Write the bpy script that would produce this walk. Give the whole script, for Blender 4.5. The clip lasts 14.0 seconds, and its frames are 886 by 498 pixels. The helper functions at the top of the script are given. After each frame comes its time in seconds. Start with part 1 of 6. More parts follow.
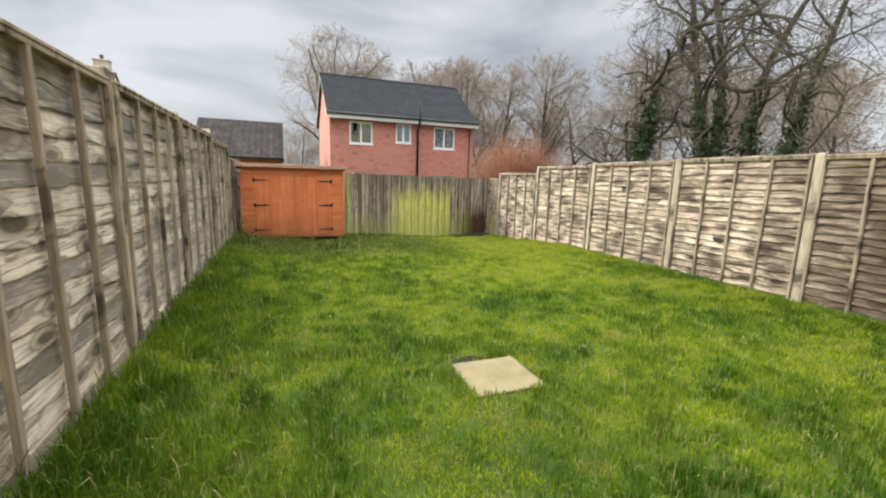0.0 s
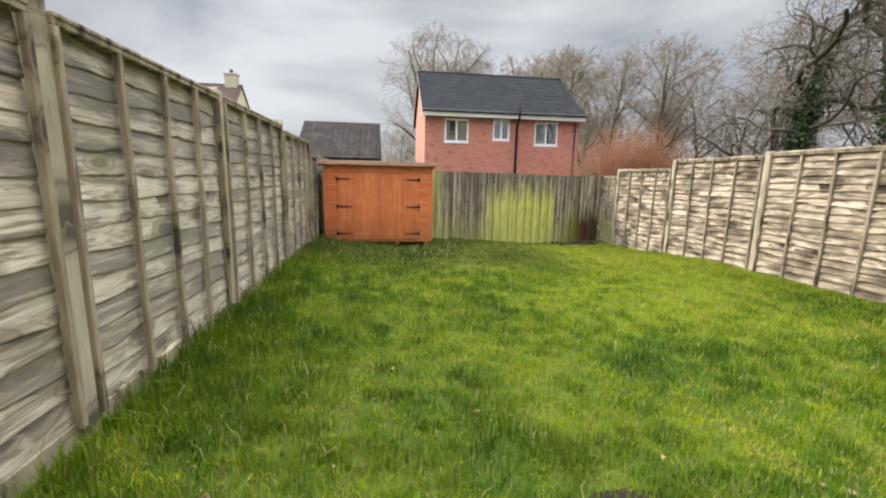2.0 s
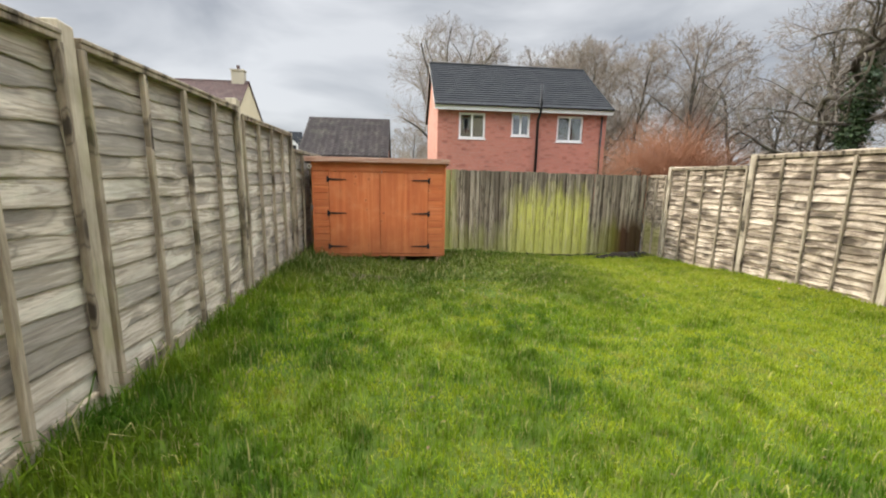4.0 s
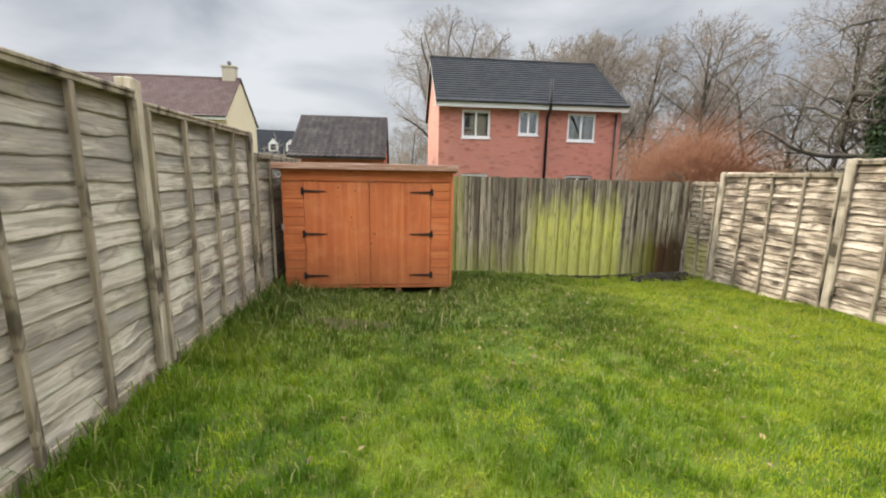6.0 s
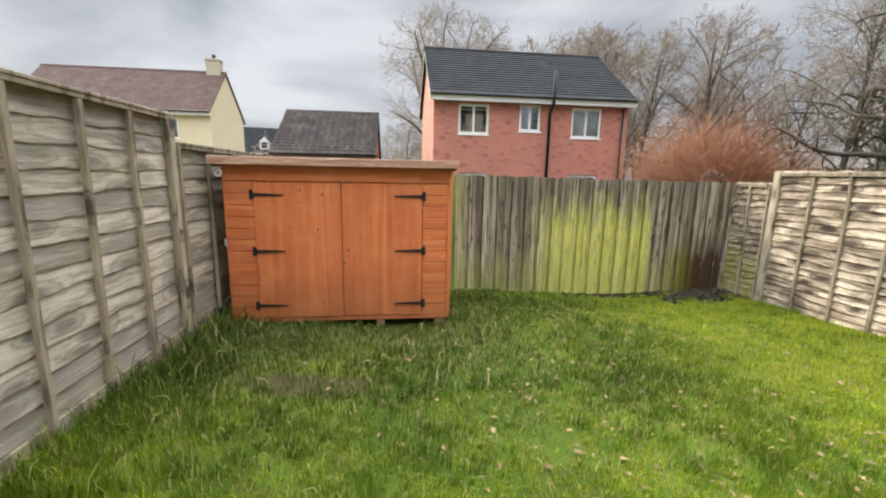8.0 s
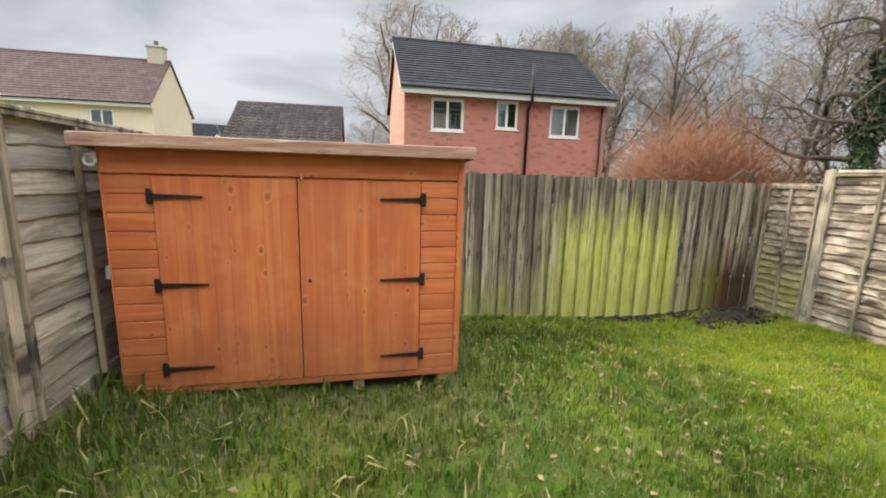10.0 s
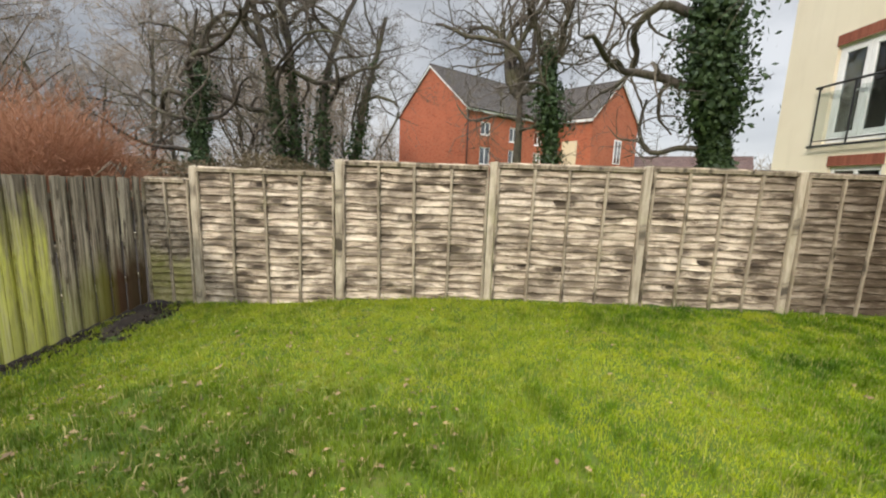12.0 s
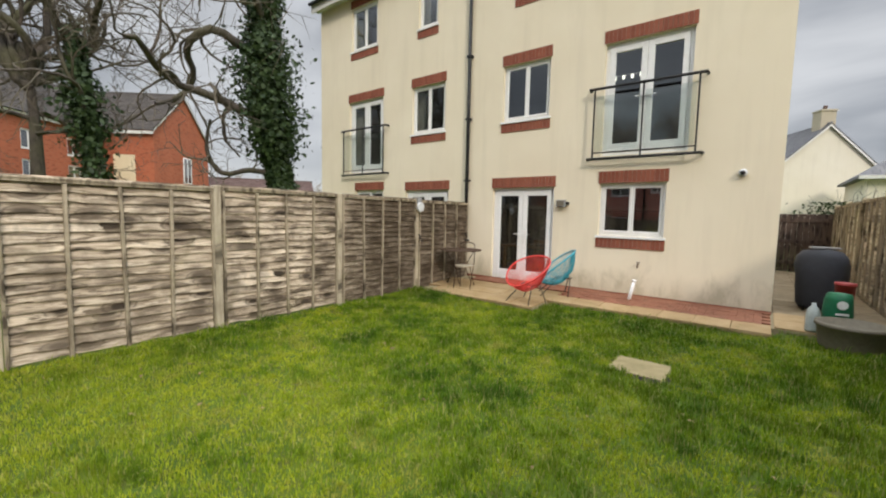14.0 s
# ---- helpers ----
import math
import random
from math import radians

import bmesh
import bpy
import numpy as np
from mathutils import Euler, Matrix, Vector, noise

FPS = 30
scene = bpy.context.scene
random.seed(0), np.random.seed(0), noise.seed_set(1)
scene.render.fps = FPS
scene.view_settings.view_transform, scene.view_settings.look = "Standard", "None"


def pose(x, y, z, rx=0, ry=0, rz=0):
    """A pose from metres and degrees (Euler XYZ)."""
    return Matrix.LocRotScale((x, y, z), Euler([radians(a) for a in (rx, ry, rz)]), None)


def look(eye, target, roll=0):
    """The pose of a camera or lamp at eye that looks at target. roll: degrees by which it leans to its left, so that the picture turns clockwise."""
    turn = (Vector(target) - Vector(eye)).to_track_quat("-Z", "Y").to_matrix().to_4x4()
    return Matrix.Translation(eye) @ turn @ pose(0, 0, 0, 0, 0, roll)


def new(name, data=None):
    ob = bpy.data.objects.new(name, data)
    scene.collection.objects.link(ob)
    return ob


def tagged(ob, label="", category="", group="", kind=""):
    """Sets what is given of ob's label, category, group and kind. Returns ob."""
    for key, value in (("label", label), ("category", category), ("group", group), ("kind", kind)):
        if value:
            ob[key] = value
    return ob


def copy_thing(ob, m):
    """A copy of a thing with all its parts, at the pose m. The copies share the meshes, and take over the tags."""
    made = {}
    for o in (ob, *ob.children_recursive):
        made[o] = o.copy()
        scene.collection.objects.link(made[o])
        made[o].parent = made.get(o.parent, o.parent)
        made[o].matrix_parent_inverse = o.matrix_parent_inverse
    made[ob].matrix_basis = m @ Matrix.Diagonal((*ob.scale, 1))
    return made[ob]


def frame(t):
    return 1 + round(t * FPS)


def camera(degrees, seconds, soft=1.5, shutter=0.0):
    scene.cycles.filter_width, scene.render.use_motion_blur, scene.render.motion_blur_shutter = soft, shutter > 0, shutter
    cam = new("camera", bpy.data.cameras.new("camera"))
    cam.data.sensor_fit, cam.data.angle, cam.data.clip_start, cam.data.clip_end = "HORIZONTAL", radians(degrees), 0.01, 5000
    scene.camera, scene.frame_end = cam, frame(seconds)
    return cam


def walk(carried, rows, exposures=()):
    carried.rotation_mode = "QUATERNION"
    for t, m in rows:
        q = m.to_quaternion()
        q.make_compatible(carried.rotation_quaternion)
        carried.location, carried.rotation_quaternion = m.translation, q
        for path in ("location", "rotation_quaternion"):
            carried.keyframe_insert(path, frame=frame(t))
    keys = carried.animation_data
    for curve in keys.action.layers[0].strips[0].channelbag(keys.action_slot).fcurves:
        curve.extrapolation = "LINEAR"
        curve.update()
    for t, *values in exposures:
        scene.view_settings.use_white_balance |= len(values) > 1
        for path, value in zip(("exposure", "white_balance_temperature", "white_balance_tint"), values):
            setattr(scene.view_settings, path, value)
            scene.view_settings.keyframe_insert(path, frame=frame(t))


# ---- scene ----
cam = camera(95.0, 14.0, soft=2.1)
PATH = [
    (0, (0.119, -0.076, 1.4), (0.837, 1.76, 1.062), 1.6),
    (0.5, (0.23, 0.223, 1.399), (0.821, 2.103, 1.057), 1.5),
    (1, (0.333, 0.584, 1.404), (0.796, 2.499, 1.059), 1.4),
    (1.5, (0.415, 0.951, 1.383), (0.754, 2.891, 1.035), 1.1),
    (2, (0.468, 1.329, 1.335), (0.745, 3.279, 0.99), 1.2),
    (2.5, (0.499, 1.734, 1.366), (0.745, 3.688, 1.015), 1.3),
    (3, (0.556, 2.082, 1.349), (0.773, 4.039, 0.998), 1.1),
    (5.5, (0.682, 4.104, 1.444), (0.896, 6.06, 1.09), 1.1),
    (6, (0.704, 4.383, 1.501), (0.92, 6.339, 1.145), 1.0),
    (6.5, (0.783, 4.71, 1.499), (1.008, 6.665, 1.141), 1.0),
    (7, (0.822, 4.938, 1.511), (1.056, 6.893, 1.156), 1.1),
    (7.5, (0.837, 5.293, 1.509), (1.075, 7.246, 1.149), 1.1),
    (9.8, (0.761, 6.823, 1.424), (1.028, 8.775, 1.078), 1.2),
    (10, (0.697, 6.975, 1.434), (1.109, 8.901, 1.086), 1.5),
    (10.5, (0.685, 7.134, 1.436), (1.596, 8.881, 1.096), 1.9),
    (11, (0.747, 7.208, 1.437), (2.208, 8.53, 1.095), 2.1),
    (11.5, (0.77, 7.239, 1.48), (2.602, 7.973, 1.156), 2.2),
    (12, (0.808, 7.268, 1.552), (2.779, 7.331, 1.223), 2.1),
    (12.5, (0.741, 7.269, 1.533), (2.662, 6.8, 1.235), 1.9),
    (13, (0.711, 7.256, 1.51), (2.475, 6.353, 1.239), 1.4),
    (13.5, (0.668, 7.24, 1.539), (2.187, 5.96, 1.304), 1.4),
    (14, (0.692, 7.192, 1.527), (1.912, 5.616, 1.356), 1.2),
]
walk(cam, [(t, look(eye, target, roll)) for t, eye, target, roll in PATH], exposures=((0.0, 0.53), (3.0, 0.5), (10.0, 0.53), (11.5, 0.33), (12.5, 0.08), (14.0, -0.12)))

# ---- world and sun ----
SUN_EL, SUN_AZ = 31.0, -58.0          # degrees; azimuth from +y towards +x
world = bpy.data.worlds.new("overcast_sky")
scene.world = world
world.use_nodes = True
wt = world.node_tree
wt.nodes.clear()


def wn(kind, **kw):
    n = wt.nodes.new(kind)
    for k, v in kw.items():
        n.inputs[k].default_value = v
    return n


w_out, w_bg = wt.nodes.new("ShaderNodeOutputWorld"), wt.nodes.new("ShaderNodeBackground")
w_sky = wt.nodes.new("ShaderNodeTexSky")
w_sky.sky_type, w_sky.sun_disc = "NISHITA", False
w_sky.sun_elevation, w_sky.sun_rotation = radians(SUN_EL), radians(SUN_AZ)
w_co = wt.nodes.new("ShaderNodeTexCoord")
w_map = wt.nodes.new("ShaderNodeMapping")
w_map.inputs["Scale"].default_value = (1.0, 1.0, 2.6)
wt.links.new(w_co.outputs["Generated"], w_map.inputs["Vector"])
w_noise = wn("ShaderNodeTexNoise", Scale=2.1, Detail=5.0, Roughness=0.5, Distortion=0.35)
wt.links.new(w_map.outputs["Vector"], w_noise.inputs["Vector"])
w_ramp = wt.nodes.new("ShaderNodeValToRGB")
w_ramp.color_ramp.elements[0].position, w_ramp.color_ramp.elements[0].color = 0.36, (0.33, 0.35, 0.385, 1)
w_ramp.color_ramp.elements[1].position, w_ramp.color_ramp.elements[1].color = 0.62, (0.63, 0.645, 0.67, 1)
wt.links.new(w_noise.outputs["Fac"], w_ramp.inputs["Fac"])
# an overcast sky is about three times brighter overhead than at the horizon
w_sep = wt.nodes.new("ShaderNodeSeparateXYZ")
wt.links.new(w_co.outputs["Generated"], w_sep.inputs["Vector"])
w_lift = wt.nodes.new("ShaderNodeMapRange")
w_lift.inputs["From Min"].default_value, w_lift.inputs["From Max"].default_value = 0.4, 1.0
w_lift.inputs["To Min"].default_value, w_lift.inputs["To Max"].default_value = 1.0, 9.5
wt.links.new(w_sep.outputs["Z"], w_lift.inputs["Value"])
w_mul = wt.nodes.new("ShaderNodeVectorMath")
w_mul.operation = "SCALE"
wt.links.new(w_ramp.outputs["Color"], w_mul.inputs[0])
w_side = wt.nodes.new("ShaderNodeMapRange")
w_side.inputs["From Min"].default_value, w_side.inputs["From Max"].default_value = -1.0, 1.0
w_side.inputs["To Min"].default_value, w_side.inputs["To Max"].default_value = 1.22, 0.86
wt.links.new(w_sep.outputs["Y"], w_side.inputs["Value"])
w_both = wt.nodes.new("ShaderNodeMath")
w_both.operation = "MULTIPLY"
wt.links.new(w_lift.outputs["Result"], w_both.inputs[0])
wt.links.new(w_side.outputs["Result"], w_both.inputs[1])
wt.links.new(w_both.outputs["Value"], w_mul.inputs["Scale"])
w_dim = wt.nodes.new("ShaderNodeVectorMath")
w_dim.operation = "SCALE"
w_dim.inputs["Scale"].default_value = 0.1
wt.links.new(w_sky.outputs["Color"], w_dim.inputs[0])
w_mix = wt.nodes.new("ShaderNodeMix")
w_mix.data_type = "RGBA"
w_mix.inputs["Factor"].default_value = 0.92
wt.links.new(w_dim.outputs["Vector"], w_mix.inputs["A"])
wt.links.new(w_mul.outputs["Vector"], w_mix.inputs["B"])
wt.links.new(w_mix.outputs["Result"], w_bg.inputs["Color"])
w_bg.inputs["Strength"].default_value = 1.0
wt.links.new(w_bg.outputs["Background"], w_out.inputs["Surface"])

sun_data = bpy.data.lights.new("sun", "SUN")
sun_data.energy, sun_data.angle, sun_data.color = 2.1, radians(7), (1.0, 0.90, 0.76)
sun = new("sun", sun_data)
_az, _el = radians(SUN_AZ), radians(SUN_EL)
sun.matrix_world = look((60 * math.sin(_az) * math.cos(_el), 60 * math.cos(_az) * math.cos(_el), 60 * math.sin(_el)), (0, 0, 0))


# ---- materials ----
class Nodes:
    """A small wrapper to write node materials briefly."""

    def __init__(self, name):
        self.mat = bpy.data.materials.new(name)
        self.mat.use_nodes = True
        self.t = self.mat.node_tree
        self.t.nodes.clear()
        self.out = self.t.nodes.new("ShaderNodeOutputMaterial")

    def n(self, kind, ins=None, **attrs):
        node = self.t.nodes.new("ShaderNode" + kind)
        if "data_type" in attrs:
            node.data_type = attrs["data_type"]
        if "blend_type" in attrs:
            node.blend_type = attrs["blend_type"]
        if "operation" in attrs:
            node.operation = attrs["operation"]
        if "voronoi_dimensions" in attrs:
            node.voronoi_dimensions = attrs["voronoi_dimensions"]
        if "use_clamp" in attrs:
            node.use_clamp = attrs["use_clamp"]
        for k, v in (ins or {}).items():
            if isinstance(v, bpy.types.NodeSocket):
                self.t.links.new(v, node.inputs[k])
            else:
                node.inputs[k].default_value = v
        return node

    def coord(self, which="Object"):
        return self.n("TexCoord").outputs[which]

    def place(self):
        return self.n("NewGeometry").outputs["Position"]

    def scaled(self, vec, s, loc=None):
        ins = {"Vector": vec, "Scale": s}
        if loc is not None:
            ins["Location"] = loc
        return self.n("Mapping", ins).outputs["Vector"]

    def noise(self, vec, scale, detail=3.0, rough=0.55, dist=0.0):
        return self.n("TexNoise", {"Vector": vec, "Scale": scale, "Detail": detail, "Roughness": rough, "Distortion": dist}).outputs["Fac"]

    def ramp(self, fac, stops):
        node = self.n("ValToRGB", {"Fac": fac})
        el = node.color_ramp.elements
        while len(el) < len(stops):
            el.new(0.5)
        for e, (p, c) in zip(el, stops):
            e.position = p
            e.color = (c, c, c, 1) if isinstance(c, (int, float)) else (*c, 1)
        return node.outputs["Color"]

    def mix(self, fac, a, b, blend="MIX"):
        node = self.n("Mix", data_type="RGBA", blend_type=blend)
        for k, v in (("Factor", fac), ("A", a), ("B", b)):
            sock = [i for i in node.inputs if i.name == k and i.enabled][0]
            if isinstance(v, bpy.types.NodeSocket):
                self.t.links.new(v, sock)
            elif k == "Factor":
                sock.default_value = v
            else:
                sock.default_value = (*v, 1) if len(v) == 3 else v
        return [o for o in node.outputs if o.enabled][0]

    def math(self, op, a, b=0.0, clamp=False):
        node = self.n("Math", operation=op, use_clamp=clamp)
        for i, v in enumerate((a, b)):
            if isinstance(v, bpy.types.NodeSocket):
                self.t.links.new(v, node.inputs[i])
            else:
                node.inputs[i].default_value = v
        return node.outputs[0]

    def span(self, v, a, b, c=0.0, d=1.0):
        return self.n("MapRange", {"Value": v, "From Min": a, "From Max": b, "To Min": c, "To Max": d}).outputs["Result"]

    def done(self, color, rough=0.8, bump=None, dist=0.01, strength=0.6, **more):
        ins = {"Base Color": color if isinstance(color, bpy.types.NodeSocket) else (*color, 1), "Roughness": rough, "Specular IOR Level": 0.22}
        if bump is not None:
            ins["Normal"] = self.n("Bump", {"Height": bump, "Distance": dist, "Strength": strength}).outputs["Normal"]
        ins.update({k.replace("_", " "): v for k, v in more.items()})
        b = self.n("BsdfPrincipled", ins)
        self.t.links.new(b.outputs["BSDF"], self.out.inputs["Surface"])
        return self.mat

    def knots(self, co, sx, sz, wob, share=0.6):
        """Distance from scattered knots on a face in x and z, bent by wob; share: how many places hold one."""
        s = self.n("SeparateXYZ", {"Vector": co})
        u = self.math("ADD", self.math("MULTIPLY", s.outputs["X"], sx), self.math("MULTIPLY", wob, 0.25))
        v = self.math("ADD", self.math("MULTIPLY", s.outputs["Z"], sz), self.math("MULTIPLY", wob, 0.3))
        cell = self.n("TexVoronoi", {"Vector": self.n("CombineXYZ", {"X": u, "Y": v}).outputs[0], "Scale": 1.0}, voronoi_dimensions="2D")
        odd = self.n("SeparateXYZ", {"Vector": cell.outputs["Color"]})
        gone = self.math("GREATER_THAN", odd.outputs["X"], share)
        size = self.span(odd.outputs["Y"], 0.0, 1.0, 0.75, 1.7)
        return self.math("ADD", self.math("MULTIPLY", cell.outputs["Distance"], size), gone)

    def rand(self):
        return self.n("ObjectInfo").outputs["Random"]

    def island(self):
        return self.n("NewGeometry").outputs["Random Per Island"]


def plain(name, color, rough=0.5, metal=0.0, var=0.12, scale=14.0, bump=0.15):
    """Painted or metal surface with slight variation and dirt."""
    m = Nodes(name)
    co = m.coord()
    n1, n2 = m.noise(co, scale, 4), m.noise(m.place(), 1.7, 3)
    dark = tuple(c * (1 - 2.2 * var) for c in color)
    col = m.mix(m.ramp(n1, [(0.35, 0.0), (0.7, 1.0)]), dark, color)
    col = m.mix(m.math("MULTIPLY", n2, 0.35), col, tuple(c * (1 - var) for c in color))
    return m.done(col, m.span(n1, 0, 1, rough * 0.8, min(1, rough * 1.2)), n1, 0.002, bump, Metallic=metal)


def lap_wood(name, light, mid, dark, algae=0.0, along="x", stain=0.5, seed=0.0, dark_end=None, corner=False, tops=None, grey=None):
    """Weathered softwood with grain along one axis, swirling knots, grime, rain streaks and some algae."""
    m = Nodes(name)
    r = m.rand()
    off = m.n("CombineXYZ", {"X": m.math("MULTIPLY", r, 37.0), "Y": m.math("MULTIPLY", r, 11.0), "Z": m.math("MULTIPLY", r, 53.0)}).outputs[0]
    co = m.n("VectorMath", {0: m.coord(), 1: off}, operation="ADD").outputs[0]
    st = (1.3, 9, 16) if along == "x" else (14, 9, 1.1)
    slow = m.noise(m.scaled(co, tuple(v * 0.4 for v in st)), 1.7, 4, 0.6, 1.6)
    grain = m.noise(m.scaled(co, st), 2.2, 6, 0.65, 1.1)
    fine = m.noise(m.scaled(co, tuple(v * 3.5 for v in st)), 2.6, 4, 0.7, 0.3)
    patch = m.noise(m.place(), 2.6 + seed, 4, 0.6, 0.4)
    col = m.ramp(m.math("ADD", m.math("MULTIPLY", grain, 0.55), m.math("MULTIPLY", slow, 0.45)), [(0.36, dark), (0.48, mid), (0.6, light)])
    col = m.mix(m.span(fine, 0.4, 0.72, 0.0, 0.3), col, tuple(c * 0.62 for c in mid))
    if along == "x":
        # streaks of grime along the boards, of uneven length and width
        band = m.noise(m.scaled(co, (1.0, 3, 9)), 1.5, 4, 0.6, 2.2)
        col = m.mix(m.ramp(band, [(0.51, 0.0), (0.59, 0.88)]), col, tuple(c * 0.8 for c in dark))
        pale = m.noise(m.scaled(co, (1.4, 3, 7)), 1.1, 3, 0.5, 1.2)
        col = m.mix(m.ramp(pale, [(0.54, 0.0), (0.64, 0.6)]), col, tuple(min(0.82, c * 1.06) for c in light))
    kn = m.knots(co, *((2.0, 5.0) if along == "x" else (9.0, 2.4)), slow, 0.75)
    col = m.mix(m.ramp(kn, [(0.18, 0.85), (0.30, 0.45), (0.46, 0.0)]), col, tuple(c * 0.7 for c in dark))
    col = m.mix(m.ramp(kn, [(0.28, 0.0), (0.32, 0.7), (0.37, 0.0)]), col, tuple(c * 0.3 for c in dark))
    col = m.mix(m.ramp(kn, [(0.14, 0.95), (0.20, 0.0)]), col, tuple(c * 0.2 for c in dark))
    col = m.mix(m.math("MULTIPLY", m.ramp(patch, [(0.46, 0.0), (0.64, 1.0)]), stain), col, tuple(c * 0.5 for c in dark))
    col = m.mix(m.span(r, 0, 1, 0.0, 0.3), col, tuple(c * 0.62 for c in mid))
    sp = m.n("SeparateXYZ", {"Vector": m.place()})
    if tops:
        # some boards stained grey through and through, in uneven lengths
        dull = m.math("MULTIPLY", m.ramp(r, [(0.66, 0.0), (0.74, 1.0)]), m.ramp(slow, [(0.38, 0.1), (0.52, 0.8)]))
        col = m.mix(dull, col, (0.15, 0.13, 0.108))
        # rain-blackened upper boards
        sooty = m.math("ADD", sp.outputs["Z"], m.math("MULTIPLY", m.math("SUBTRACT", m.noise(m.scaled(m.place(), (0.7, 0.7, 3.5)), 1.4, 4, 0.65, 0.8), 0.5), 2.4))
        wet = m.math("MULTIPLY", m.span(sooty, tops[0], tops[1]), m.span(band if along == "x" else grain, 0.3, 0.6, 0.35, 0.95))
        col = m.mix(m.math("MULTIPLY", wet, tops[2]), col, (0.115, 0.105, 0.098))
    if grey:
        # silvered towards one end of the run
        silver = m.math("MULTIPLY", m.span(m.math("ADD", sp.outputs["Y"], m.math("MULTIPLY", patch, 2.0)), grey[0], grey[1]), 0.5)
        col = m.mix(silver, col, m.ramp(grain, [(0.3, (0.20, 0.175, 0.14)), (0.7, (0.47, 0.43, 0.37))]))
    if algae:
        al = m.noise(m.scaled(m.place(), (1.6, 1.6, 0.9)), 2.1, 4, 0.6, 0.5)
        col = m.mix(m.math("MULTIPLY", m.ramp(al, [(0.55, 0.0), (0.72, 1.0)]), algae), col, (0.22, 0.24, 0.06))
    if dark_end:
        # darker brown towards one end of the run, uneven along the grain
        wet = m.math("MULTIPLY", m.span(m.math("ADD", sp.outputs["Y"], m.math("MULTIPLY", patch, 1.6)), dark_end[0], dark_end[1]), m.span(grain, 0.75, 0.3, 0.6, 0.98))
        col = m.mix(wet, col, (0.05, 0.034, 0.02))
    if corner:
        wb = m.math("MULTIPLY", m.math("SUBTRACT", patch, 0.5), 0.7)
        end = m.span(sp.outputs["Y"], 10.72, 10.76)
        # last bay darkened: the shadow by the corner is put into its colour
        col = m.mix(m.math("MULTIPLY", end, 0.45), col, (0.13, 0.105, 0.07))
        green = m.math("MULTIPLY", end, m.span(m.math("ADD", sp.outputs["Z"], wb), 0.5, 0.3, 0.0, 0.5))
        col = m.mix(green, col, (0.26, 0.26, 0.05))
    h = m.math("ADD", grain, m.math("MULTIPLY", fine, 0.5))
    return m.done(col, m.span(grain, 0, 1, 0.95, 0.75), h, 0.006, 0.7)


M = {}
M["lap_right"] = lap_wood("weathered_lap_wood_pale", (0.76, 0.65, 0.515), (0.50, 0.405, 0.30), (0.13, 0.095, 0.065), 0.08, stain=0.7, dark_end=(4.4, 3.0), corner=True)
M["lap_left"] = lap_wood("weathered_lap_wood_grey", (0.86, 0.765, 0.615), (0.73, 0.63, 0.49), (0.30, 0.24, 0.165), 0.3, stain=0.4, seed=0.4, tops=(1.45, 1.9, 0.95), grey=(2.6, 6.4))
M["post"] = lap_wood("fence_post_wood", (0.58, 0.51, 0.39), (0.47, 0.405, 0.30), (0.26, 0.215, 0.155), 0.3, along="z", stain=0.35)
M["batten"] = lap_wood("batten_wood", (0.46, 0.39, 0.29), (0.34, 0.285, 0.205), (0.18, 0.14, 0.10), 0.2, along="z", stain=0.35)


